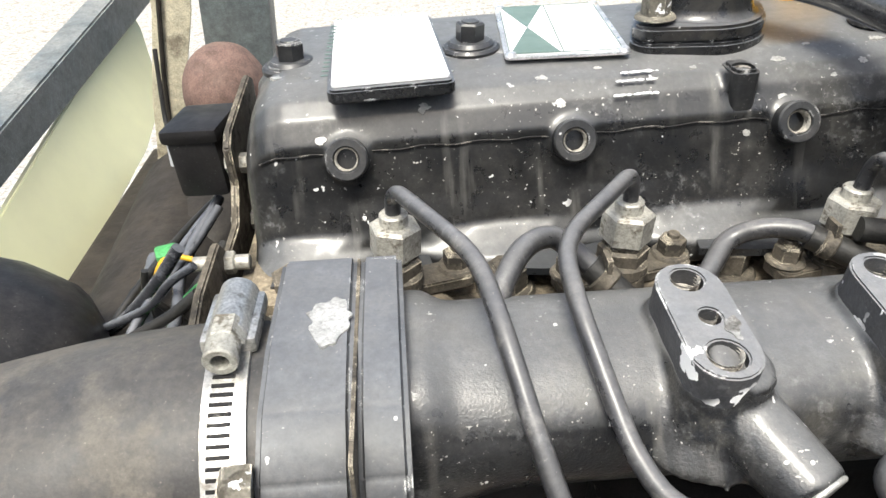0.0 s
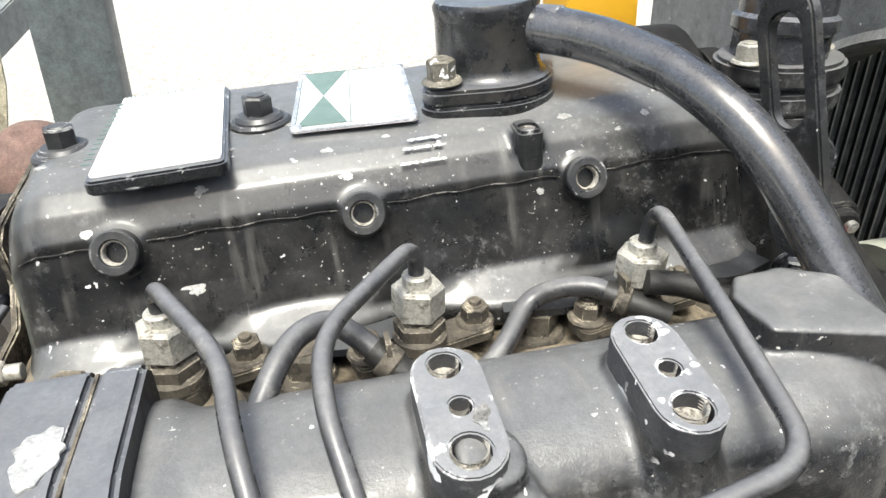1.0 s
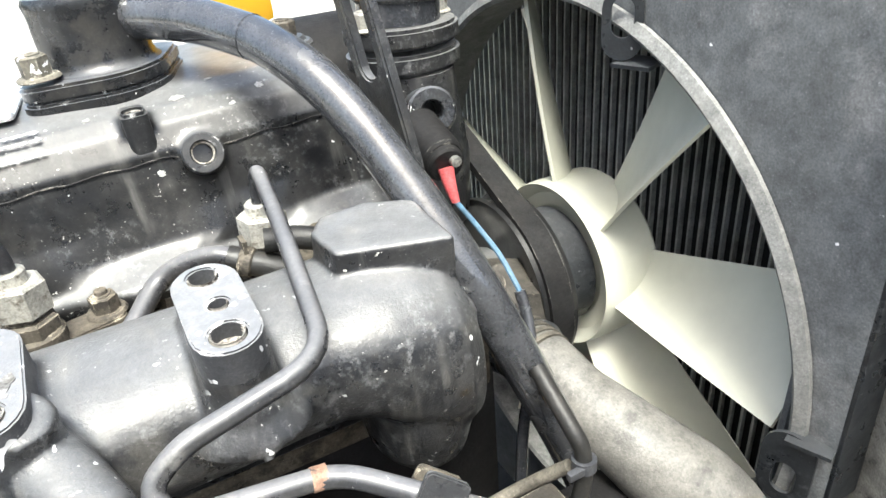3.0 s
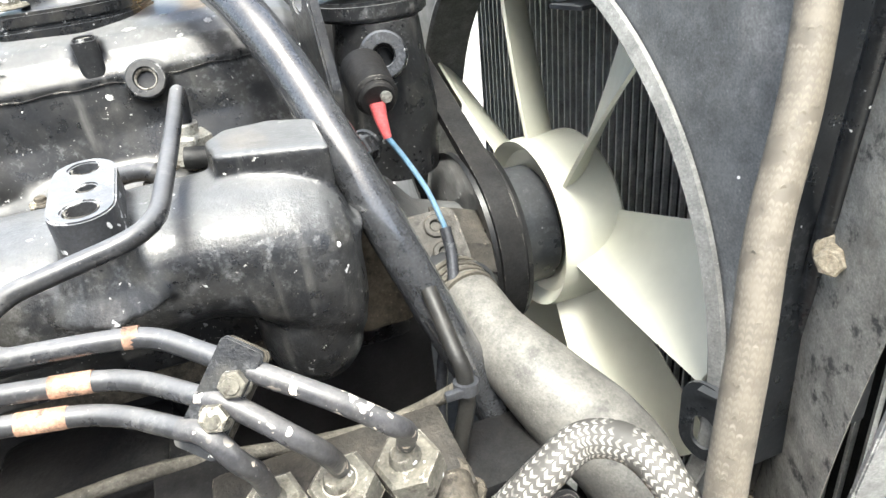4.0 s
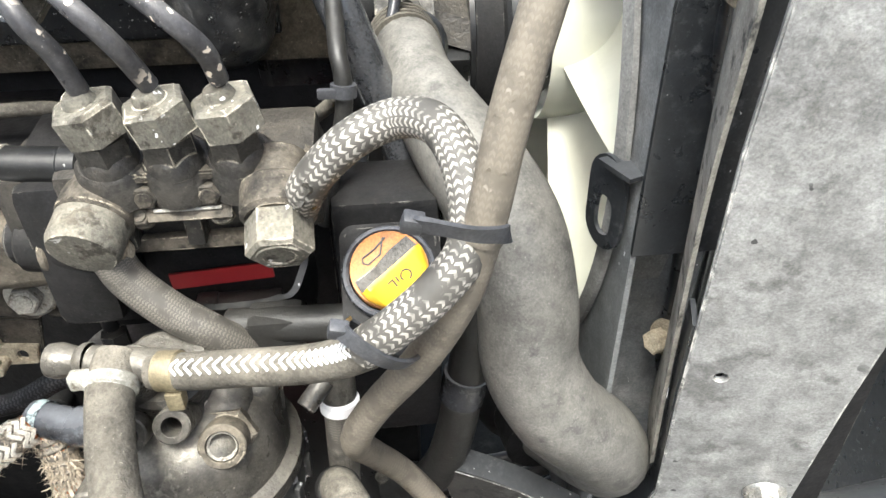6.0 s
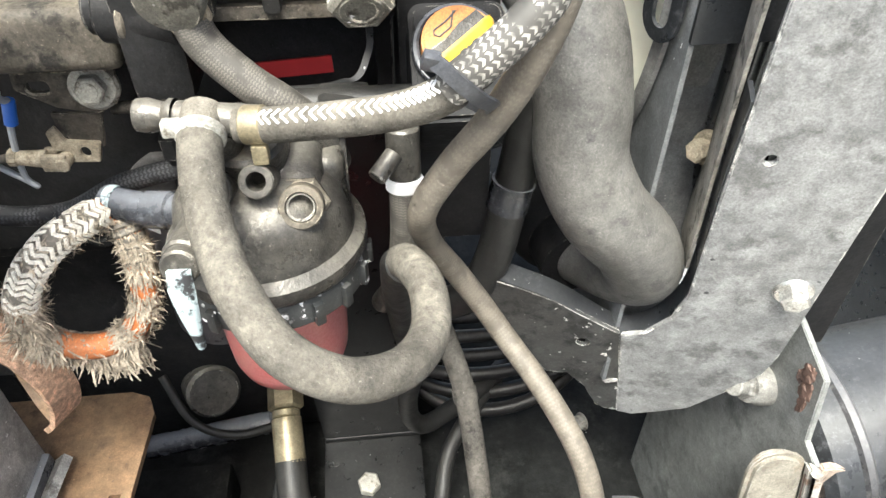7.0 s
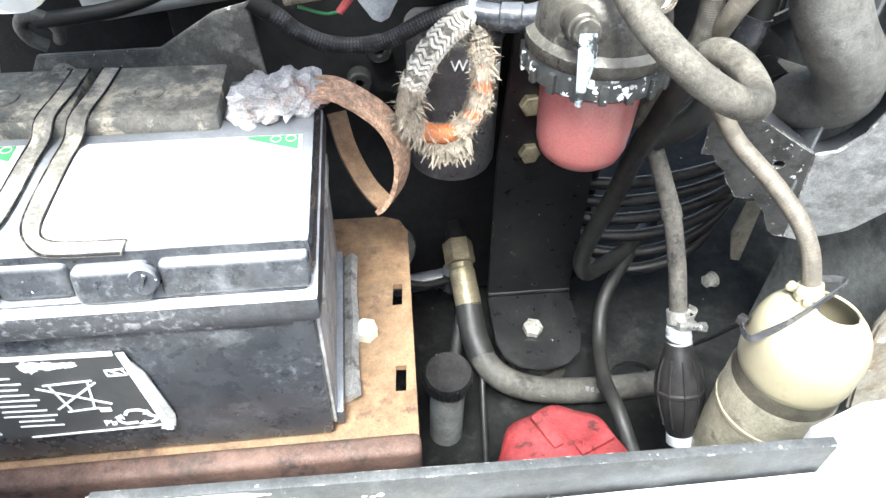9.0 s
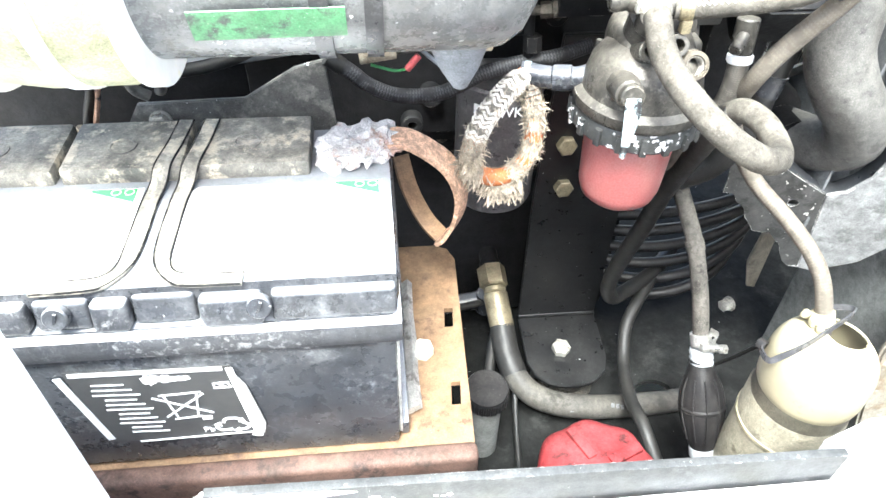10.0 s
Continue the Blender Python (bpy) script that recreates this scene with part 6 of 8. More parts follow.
solo("long_bolt", merge(cyl((0.127, 0.135, 0.925), (0.131, 0.128, 0.845), 0.004), bolt((0.131, 0.128, 0.885), (0.05, -0.1, -1), 0.012, 0.012)), M_DARK, "black upright threaded rod beside the pump", "rod")

# side oil filler with its two-tone cap
of2 = thing("oil_filler", "black square oil filler neck with an orange and yellow cap", "oil filler", (0.27, 0.08, 0.85))
CN2 = Vector((-0.02, -0.66, 0.74)).normalized()
CU2 = Vector((1, 0.0, 0.0))
CV2 = CN2.cross(CU2)
CC = Vector((0.272, 0.064, 0.957))
part("neck", prism(rrect(0, -0.004, 0.040, 0.050, 0.006), CC - CN2 * 0.050, CU2, CV2, 0.048, bev=0.002), M_DARK, of2)
part("neck_lower", box((0.272, 0.115, 0.90), (0.046, 0.04, 0.14), bev=0.004), M_DARK, of2)
cap = part("cap", prism(circle(0, 0, 0.0150, 40), CC - CN2 * 0.002, CU2, CV2, 0.009, bev=0.0012), M_ORANGE, of2, "dusty orange screw cap")
bar_a = radians(38)
BU = CU2 * math.cos(bar_a) + CV2 * math.sin(bar_a)
BV = CV2 * math.cos(bar_a) - CU2 * math.sin(bar_a)
grip = []
for k in range(13):
    u = -0.0140 + 0.028 * k / 12
    out = -math.sqrt(max(0.0147 ** 2 - u * u, 0.0045 ** 2))
    ht = 0.0135 if 0 < k < 12 else 0.0115
    grip.append([CC + BU * u + BV * v + CN2 * h for v, h in ((-0.0008, 0.0062), (-0.0012, ht), (-0.0030, ht), (out, 0.0085), (out, 0.0062))])
part("cap_grip", loft(grip), M_YELLOW, cap, "bright yellow raised grip")
part("cap_channel", prism([(-0.0138, -0.0006), (0.0138, -0.0006), (0.0132, 0.0050), (0.004, 0.0052), (-0.003, 0.0040), (-0.0130, 0.0046)], CC + CN2 * 0.0072, BU, BV, 0.0006), M_GRIME, cap, "dark dirty channel beside the grip")
SLOPE = (BV * -0.0100 - CN2 * 0.0048).normalized()
part("cap_word", letters("OIL", 0.0066, CC + CN2 * 0.0116 + BV * -0.0065, -BU, SLOPE, 0.0004), M_INK, cap)
sym = [(-0.0060, 0.0080), (-0.0050, 0.0062), (0.0010, 0.0062), (0.0060, 0.0105), (0.0068, 0.0100), (0.0010, 0.0092), (-0.0050, 0.0095), (-0.0060, 0.0080)]
part("cap_symbol", tube([CC + CN2 * 0.0073 + BU * u + BV * v for u, v in sym], 0.00035, 6, smooth_path=False), M_INK, cap, "embossed can outline")
solo("filler_grommet", tube([(0.272 + 0.017 * math.cos(a), (CC + CV2 * 0.017 * math.sin(a)).y, (CC + CV2 * 0.017 * math.sin(a)).z) for a in [2 * math.pi * i / 24 for i in range(25)]], 0.0016, 8), M_RUBBER, "black rubber ring round the orange filler cap", "grommet")

# braided hose loop
br = thing("braided_hose", "looped white-braided hose from injection pump to fuel filter", "hose", (0.27, 0.03, 0.95))
BR = [(0.2435, 0.060, 0.993), (0.2480, 0.053, 1.005), (0.262, 0.050, 1.020), (0.278, 0.052, 1.026), (0.290, 0.042, 1.027), (0.296, 0.026, 1.018), (0.295, 0.012, 1.003), (0.285, 0.006, 0.992), (0.273, 0.005, 0.981), (0.262, 0.008, 0.970)]
part("hose_wall", tube(BR, 0.0066, 18, 10), M_BRAID, br)
BR2 = [(0.264, 0.008, 0.970), (0.254, 0.013, 0.962), (0.240, 0.018, 0.956), (0.220, 0.024, 0.951), (0.200, 0.028, 0.948), (0.188, 0.031, 0.947)]
part("lower_wall", tube(BR2, 0.0066, 18, 10), M_GREYHOSE, br, "grey hose with a row of white chevrons")
chev = []
bp2 = spline(BR2, 12)
for k in range(4, len(bp2) - 9, 2):
    p, t = bp2[k], (bp2[k + 1] - bp2[k - 1]).normalized()
    n = Vector((-0.05, -0.55, 0.83))
    n = (n - t * n.dot(t)).normalized()
    s = t.cross(n)
    for sg in (-1, 1):
        a, b = p + n * 0.0067, p + (n * 0.93 + s * 0.40 * sg).normalized() * 0.0067 - t * 0.0026
        chev.append(ribbon([a, (a + b) / 2 + n * 0.0001, b], 0.0009, 0.0004, t, 2))
part("chevron_print", merge(*chev), M_PLATE, br, "white chevron row", kind="stuff")
part("end_fray", merge(*[lump((0.2435 + 0.0017 * i, 0.060 - 0.0026 * i, 0.993 + 0.0042 * i), (0.0068, 0.0066, 0.0045), i, 0.5, 2) for i in range(4)]), M_ALLOY, br, "crusted hose end")
for front, wdir in (([(0.2795, 0.000, 1.0195), (0.287, -0.0022, 1.0185), (0.296, -0.0015, 1.0155), (0.3045, 0.004, 1.0115)], (-0.25, -0.35, 1.0)),
                    ([(0.2565, 0.004, 0.9815), (0.2635, -0.0005, 0.9765), (0.2705, 0.001, 0.9695), (0.2765, 0.008, 0.9625)], (0.75, -0.2, 0.75))):
    tz = thing("cable_tie", "grey plastic cable tie binding two hoses", "cable tie", front[1], group="hose ties")
    P4 = [Vector(q) for q in front]
    back = Vector((0.0, 0.016, -0.010))
    part("strap", ribbon([P4[0] + back * 0.9] + P4 + [P4[3] + back * 0.8, (P4[1] + P4[2]) / 2 + back * 1.35, P4[0] + back * 0.9], 0.0052, 0.0013, wdir), M_TIE, tz)
    part("buckle", box(P4[0] + Vector((-0.001, 0.0005, 0.0)), (0.0060, 0.0045, 0.0058), (20, 15, 0), bev=0.001), M_TIE, tz)

# ---- fuel filter / water separator ----
ff = thing("fuel_filter", "dirty alloy fuel filter head with a red translucent bowl", "fuel filter", (0.187, 0.05, 0.80))
FC = Vector((0.187, 0.048, 0))
part("bowl", lathe([(0, 0.797), (0.015, 0.7972), (0.022, 0.7990), (0.0268, 0.8035), (0.0290, 0.811), (0.0298, 0.826), (0.0312, 0.862), (0.030, 0.866)], FC, seg=48), M_BOWL, ff, "red translucent plastic bowl")
part("float", lathe([(0, 0.815), (0.02, 0.815), (0.021, 0.83), (0.0, 0.831)], FC, seg=24), M_RED, ff)
rb = lathe([(0.030, 0.8605), (0.040, 0.8605), (0.0425, 0.863), (0.0425, 0.873), (0.041, 0.876), (0.036, 0.8775), (0.0, 0.878)], FC, seg=64)
rg = part("lock_ring", rb, M_RINGPAINT, ff, "black lock ring with paint flaked to white")
for k in range(18):
    a = 2 * math.pi * k / 18
    part("ring_rib", box(FC + Vector((0.0432 * math.cos(a), 0.0432 * math.sin(a), 0.8675)), (0.0035, 0.0045, 0.012), (0, 0, math.degrees(a)), bev=0.0008), M_RINGPAINT, rg)
part("head", lathe([(0.042, 0.876), (0.0435, 0.879), (0.043, 0.884), (0.0385, 0.8875), (0.0375, 0.896), (0.0355, 0.904), (0.030, 0.912), (0.021, 0.918), (0.0, 0.920)], FC, seg=48), M_ALLOY, ff)
for a in (0.9, 2.3, 3.9):
    part("head_web", box(FC + Vector((0.030 * math.cos(a), 0.030 * math.sin(a), 0.899)), (0.016, 0.004, 0.016), (0, 0, math.degrees(a)), bev=0.0012), M_ALLOY, ff)
part("head_block", merge(box((0.190, 0.058, 0.911), (0.050, 0.044, 0.030), (18, 0, 0), bev=0.011, seg=3), box((0.210, 0.062, 0.905), (0.026, 0.030, 0.026), bev=0.008, seg=3), cyl((0.185, 0.05, 0.92), (0.186, 0.045, 0.936), 0.017)), M_ALLOY, ff)
opt = part("outlet_port", merge(ring((0.206, 0.050, 0.900), (0.2065, 0.022, 0.9145), 0.0088, 0.0060), hexa((0.206, 0.050, 0.900), (0.2064, 0.030, 0.9102), 0.0195)), M_DIRTY, ff, "open threaded port")
part("threaded_hole", bore((0.2065, 0.0222, 0.9144), (-0.02, 0.88, -0.46), 0.0056, 0.012), M_BORE, opt)
part("bleed_port", ring((0.192, 0.045, 0.915), (0.192, 0.021, 0.9285), 0.0066, 0.0036), M_ALLOY, ff)
part("bolt_hole", ring((0.176, 0.045, 0.912), (0.176, 0.022, 0.925), 0.0066, 0.0034), M_ALLOY, ff)
ck = part("drain_cock", merge(cyl((0.166, 0.030, 0.900), (0.163, 0.006, 0.9055), 0.010, 0.0085), cyl((0.163, 0.007, 0.905), (0.1628, 0.0, 0.907), 0.0072)), M_ALLOY, ff, "grimy cock")
part("lever", loft([[(0.1628 + w * math.cos(2 * math.pi * i / 12) , y + 0.0022 * math.sin(2 * math.pi * i / 12), z) for i in range(12)] for w, y, z in ((0.0045, -0.001, 0.907), (0.0050, -0.004, 0.900), (0.0042, -0.0045, 0.890), (0.0028, -0.004, 0.878), (0.0018, -0.003, 0.868))]), M_COCK, ck, "chipped black and pale blue lever")
part("elbow_boss", merge(cyl((0.178, 0.040, 0.930), (0.180, 0.034, 0.948), 0.0085), cyl((0.166, 0.036, 0.948), (0.198, 0.031, 0.947), 0.0065), lathe([(0.0, 0), (0.006, 0.002), (0.0065, 0.006), (0.005, 0.012), (0.0065, 0.014), (0.0065, 0.016)], (0.150, 0.039, 0.9485), (1, -0.15, 0), 16)), M_ALLOY, ff)
part("hose_clip", merge(cyl((0.190, 0.0305, 0.947), (0.1985, 0.0285, 0.9478), 0.0072), box((0.195, 0.026, 0.938), (0.006, 0.006, 0.008), bev=0.001)), M_BRASS, ff, "brass-coloured hose clip")
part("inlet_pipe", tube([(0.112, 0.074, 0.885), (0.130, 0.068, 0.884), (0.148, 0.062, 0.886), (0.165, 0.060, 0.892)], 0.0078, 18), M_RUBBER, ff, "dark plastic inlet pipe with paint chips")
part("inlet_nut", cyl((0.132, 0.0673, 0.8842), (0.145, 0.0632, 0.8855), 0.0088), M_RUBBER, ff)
part("inlet_chip", tube([(0.114, 0.0735, 0.8851), (0.118, 0.0723, 0.8849)], 0.0081, 16), M_COCK, ff, "pale chipped paint at the pipe end")
part("cross_pipe", merge(cyl((0.205, 0.070, 0.931), (0.262, 0.062, 0.935), 0.0075), box((0.225, 0.068, 0.930), (0.022, 0.016, 0.018), bev=0.003)), M_DARKHOSE, ff)
part("banjo_elbow", merge(cyl((0.248, 0.052, 0.930), (0.248, 0.048, 0.905), 0.0072), cyl((0.244, 0.044, 0.922), (0.236, 0.036, 0.916), 0.004)), M_ALLOY, ff)
part("elbow_collar", cyl((0.248, 0.048, 0.908), (0.248, 0.047, 0.902), 0.0082), M_PLATE, ff, "white collar")
dh = thing("filter_down_hose", "short dark woven hose below the filter elbow", "hose", (0.247, 0.045, 0.85))
part("hose_wall", tube([(0.248, 0.047, 0.904), (0.2475, 0.045, 0.885), (0.246, 0.05, 0.86), (0.243, 0.062, 0.83), (0.235, 0.08, 0.80)], 0.0068, 16), M_BRAIDGREY, dh)

uh = thing("filter_loop_hose", "dusty grey rubber hose looping in front of the fuel filter", "hose", (0.2, 0.0, 0.88))
UH = [(0.176, 0.036, 0.950), (0.1755, 0.024, 0.946), (0.1765, 0.008, 0.933), (0.181, -0.008, 0.924), (0.189, -0.026, 0.916), (0.203, -0.043, 0.906), (0.222, -0.047, 0.895), (0.241, -0.036, 0.885), (0.2525, -0.016, 0.880), (0.2535, 0.006, 0.882), (0.247, 0.022, 0.882), (0.243, 0.034, 0.870)]
part("hose_wall", tube(UH, 0.0079, 18), M_GREYHOSE, uh)
part("hose_clip", merge(cyl((0.1757, 0.0285, 0.9475), (0.1755, 0.0235, 0.9457), 0.0090), box((0.167, 0.026, 0.950), (0.008, 0.005, 0.006), bev=0.001)), M_STEEL, uh, "pale wire hose clip")
part("end_cuff", cyl((0.246, 0.026, 0.878), (0.243, 0.034, 0.869), 0.0088), M_DARKHOSE, uh)
bh2 = thing("supply_hose", "oily black supply hose bending low round the bracket", "hose", (0.25, 0.12, 0.55))
part("hose_wall", tube([(0.243, 0.032, 0.872), (0.243, 0.045, 0.845), (0.245, 0.070, 0.80), (0.2475, 0.092, 0.758), (0.253, 0.120, 0.695), (0.248, 0.138, 0.63), (0.250, 0.150, 0.585), (0.262, 0.158, 0.560), (0.285, 0.175, 0.552), (0.32, 0.20, 0.55), (0.36, 0.24, 0.55)], 0.0082, 16), M_DARKHOSE, bh2)
part("joiner", cyl((0.243, 0.034, 0.868), (0.2432, 0.043, 0.850), 0.0078), M_DARKHOSE, bh2)
ph = thing("primer_hose", "dusty grey fuel hose with a worm clamp", "hose", (0.28, 0.07, 0.64))
part("hose_wall", tube([(0.262, 0.110, 0.775), (0.268, 0.104, 0.756), (0.276, 0.092, 0.735), (0.283, 0.076, 0.713), (0.2875, 0.052, 0.680), (0.290, 0.036, 0.652), (0.291, 0.028, 0.638)], 0.0072, 16), M_CORDHOSE, ph)
part("sticker", tube([(0.2822, 0.079, 0.716), (0.2838, 0.073, 0.709)], 0.0082, 16), M_CORDHOSE, ph)
part("clamp_band", tube([(0.2903, 0.0325, 0.6455), (0.2912, 0.0265, 0.6365)], 0.0092, 24), M_BRIGHT, ph, "bright worm clamp")
part("clamp_tail", ribbon([(0.2990, 0.0325, 0.6470), (0.3010, 0.0260, 0.6500), (0.2985, 0.0205, 0.6505), (0.2920, 0.0180, 0.6480)], 0.0065, 0.0007, (0.2, 0.2, 1)), M_BRIGHT, ph)
part("clamp_housing", box((0.2935, 0.0190, 0.6420), (0.0150, 0.0075, 0.0075), (-30, 8, 4), bev=0.0014), M_BRIGHT, ph)
part("clamp_screw", merge(cyl((0.2860, 0.0182, 0.6432), (0.3060, 0.0172, 0.6402), 0.0034), hexa((0.3040, 0.0173, 0.6405), (0.3095, 0.0170, 0.6397), 0.0078)), M_BRIGHT, ph)
part("end_sleeve", tube([(0.2914, 0.0250, 0.6340), (0.2925, 0.0165, 0.6200)], 0.0098, 24), M_LIGHTGREY, ph, "pale grey ridged end sleeve")
for k in range(3):
    part("sleeve_ridge", tube([(0.2916 + 0.0003 * k, 0.0236 - 0.0026 * k, 0.6317 - 0.0043 * k), (0.2917 + 0.0003 * k, 0.0228 - 0.0026 * k, 0.6304 - 0.0043 * k)], 0.0104, 24), M_LIGHTGREY, ph)
pb = thing("primer_bulb", "dark rubber primer bulb with moulded ribs", "primer bulb", (0.296, 0.0, 0.53))
PA, PBv = Vector((0.2915, 0.024, 0.632)), Vector((0.298, -0.034, 0.535))
ax = (PBv - PA).normalized()
part("bulb", lathe([(0, 0), (0.0085, 0.0), (0.010, 0.010), (0.013, 0.022), (0.0175, 0.036), (0.0195, 0.050), (0.0195, 0.056), (0.0185, 0.066), (0.0150, 0.083), (0.0105, 0.096), (0.009, 0.106), (0, 0.107)], PA, ax, 32), M_BULB, pb)
part("end_band", lathe([(0.0100, 0.094), (0.0118, 0.0945), (0.0118, 0.103), (0.0100, 0.1035)], PA, ax, 28), M_LIGHTGREY, pb, "pale grey end band")
part("belt_ridge", lathe([(0.0194, 0.051), (0.0208, 0.0525), (0.0208, 0.0545), (0.0194, 0.056)], PA, ax, 32), M_BULB, pb)
_, ua, wa = basis(ax)
for k in range(10):
    a = 2 * math.pi * k / 10
    dr = ua * math.cos(a) + wa * math.sin(a)
    part("rib", tube([PA + ax * h + dr * (r + 0.0002) for r, h in ((0.0135, 0.024), (0.0175, 0.036), (0.0193, 0.049), (0.0193, 0.057), (0.0178, 0.069), (0.0148, 0.084))], 0.0010, 6, 4), M_BULB, pb)

# upright filter bracket with a foot
fb = thing("filter_bracket", "black steel upright bracket with a rounded bolted foot", "bracket", (0.21, 0.16, 0.48))
part("upright", prism([(-0.046, 0.0), (0.046, 0.0), (0.040, 0.20), (0.034, 0.37), (-0.048, 0.37), (-0.052, 0.20)], (0.214, 0.196, 0.498), (1, 0, 0), (0, -0.07, 1), 0.005, bev=0.001), M_BRACKET, fb)
part("foot", prism([(-0.046, 0.0), (0.046, 0.0), (0.046, -0.065), (0.040, -0.084), (0.026, -0.096), (0.008, -0.101), (-0.008, -0.101), (-0.026, -0.096), (-0.040, -0.084), (-0.046, -0.065)], (0.214, 0.196, 0.492), (1, 0, 0), (0, 1, 0.10), 0.006, bev=0.001), M_BRACKET, fb)
part("fold", cyl((0.168, 0.194, 0.4975), (0.260, 0.194, 0.4975), 0.0055, seg=16), M_BRACKET, fb)
part("foot_bolt", bolt((0.209, 0.142, 0.4935), (0, -0.1, 1), 0.0185, 0.0085), M_STEEL, fb, "pale zinc hexagon bolt")
for q in ((0.184, 0.1725, 0.757), (0.189, 0.1765, 0.705)):
    part("upright_bolt", bolt(q, (0.1, -1, 0.1), 0.0165, 0.008), M_BRASS, fb, "yellowed hexagon bolt")
solo("rubber_mount", lathe([(0.034, 0), (0.036, 0.006), (0.030, 0.020), (0.034, 0.034), (0.0, 0.034)], (0.212, 0.13, 0.447), seg=32), M_ALLOY, "dusty engine mount under the bracket foot", "engine mount")

# spin-on filter can
can = thing("filter_can", "glossy black spin-on filter can with white print", "filter can", (0.12, 0.175, 0.70))
part("can_shell", lathe([(0, 0.0), (0.030, 0.0), (0.035, 0.003), (0.0372, 0.009), (0.0372, 0.118), (0.0385, 0.121), (0.0385, 0.128), (0.036, 0.130), (0, 0.130)], (0.120, 0.178, 0.700), (0, 0.0, 1), 56), mat("dusty_grey_black_can", (0.10, 0.095, 0.098), 0.32, bump=0.05, dust=(GREY_DUST, 0.18), stain=((0.2, 0.195, 0.19), 0.3, 60), spec=0.6), can)
part("print_code", letters("WK 8", 0.0125, (0.128, 0.1402, 0.812), (1, 0.05, 0), (0, 0.0, 1), 0.0006), M_WHITEINK, can)
part("print_bar", box((0.0985, 0.1467, 0.812), (0.011, 0.0008, 0.009), (0, 0, -34)), M_WHITEINK, can)
part("print_bar", box((0.15, 0.1527, 0.80), (0.008, 0.0008, 0.012), (0, 0, 52)), M_WHITEINK, can)
part("print_stripe", box((0.118, 0.1404, 0.752), (0.012, 0.001, 0.0022), (0, 22, 0)), M_RED, can)

# frayed hose loop: orange core, torn cream fibre sleeve
fr = thing("frayed_hose", "orange hose loop in a torn cream fibre sleeve", "hose", (0.1, 0.05, 0.83))
FR = [(0.114, 0.073, 0.883), (0.106, 0.060, 0.885), (0.095, 0.047, 0.883), (0.084, 0.040, 0.872), (0.077, 0.037, 0.856), (0.0755, 0.039, 0.840), (0.083, 0.042, 0.826), (0.097, 0.045, 0.820), (0.110, 0.049, 0.823), (0.119, 0.053, 0.834), (0.1225, 0.058, 0.850), (0.121, 0.065, 0.866), (0.117, 0.071, 0.880)]
part("core", tube(FR, 0.0062, 16), M_ORHOSE, fr, "orange rubber core")
path = spline(FR, 12)
rnd = random.Random(5)
chunks = []
for lo, hi, k in ((6, 46, 0.0070), (126, 142, 0.0068)):
    seg_path = path[lo:hi:4] + [path[hi]]
    chunks.append(tube(seg_path, lambda t, k=k: k * (1 + 0.1 * math.sin(t * 37)), 14, 4))
part("sleeve", merge(*chunks), M_SLEEVE, fr, "cream woven sleeve, torn open")
strands = []
for k in range(7, 46, 2):
    p, t = path[k], (path[k + 1] - path[k - 1]).normalized()
    n = Vector((0.15, -0.66, 0.72))
    n = (n - t * n.dot(t)).normalized()
    s = t.cross(n)
    for lane in (-0.95, 0.0, 0.95):
        if rnd.random() < 0.10 + 0.012 * max(0, k - 24):
            continue
        for sg in (-1, 1):
            mid = (n * math.cos(lane) + s * math.sin(lane)) * 0.0074
            out = (n * math.cos(lane + 0.52 * sg) + s * math.sin(lane + 0.52 * sg)) * 0.0076
            a, b = p + mid + t * (0.0008 + rnd.uniform(-0.0003, 0.0003)), p + out - t * 0.0022
            strands.append(ribbon([a, (a + b) / 2 + mid * 0.03, b], 0.0017, 0.0007, t, 2))
part("sleeve_strands", merge(*strands), M_STRAND, fr, "pale zigzag strands", kind="stuff")
fv, ff_faces = [], []
for k in range(15000):
    s = rnd.random()
    i = min(len(path) - 2, int(s * (len(path) - 1)))
    p = path[i].lerp(path[i + 1], rnd.random())
    t = (path[i + 1] - path[i]).normalized()
    _, u, w = basis(t)
    a = rnd.random() * 2 * math.pi
    dr = u * math.cos(a) + w * math.sin(a)
    low = 0.35 < s < 0.62
    seen = dr.dot(Vector((0.15, -0.75, 0.6)))
    bare = seen > 0.05 and any(lo < s < hi for lo, hi in ((0.0, 0.05), (0.47, 0.63), (0.70, 0.74), (0.80, 0.835), (0.93, 0.99)))
    if (s < 0.29 and rnd.random() < 0.80) or (bare and rnd.random() < 0.93):
        continue
    ln = rnd.uniform(0.003, 0.0085) * (1.5 if low else 0.85 if s > 0.6 else 1.1)
    lay = (t * rnd.uniform(-1, 1) + dr * rnd.uniform(-0.2, 0.16 if s < 0.6 else 0.26) + Vector((0, 0, -0.8 if low else -0.15))).normalized()
    q0 = p + dr * rnd.uniform(0.0062, 0.0074)
    q1 = q0 + lay * ln * 0.5
    q2 = q1 + (lay + Vector((rnd.uniform(-1, 1), rnd.uniform(-1, 1), rnd.uniform(-1, 0.4))) * 0.6).normalized() * ln * 0.5
    sd = lay.cross(dr).normalized() * rnd.uniform(0.00018, 0.00050)
    n0 = len(fv)
    fv += [q0 - sd, q0 + sd, q1 + sd, q1 - sd, q2]
    ff_faces += [(n0, n0 + 1, n0 + 2, n0 + 3), (n0 + 3, n0 + 2, n0 + 4)]
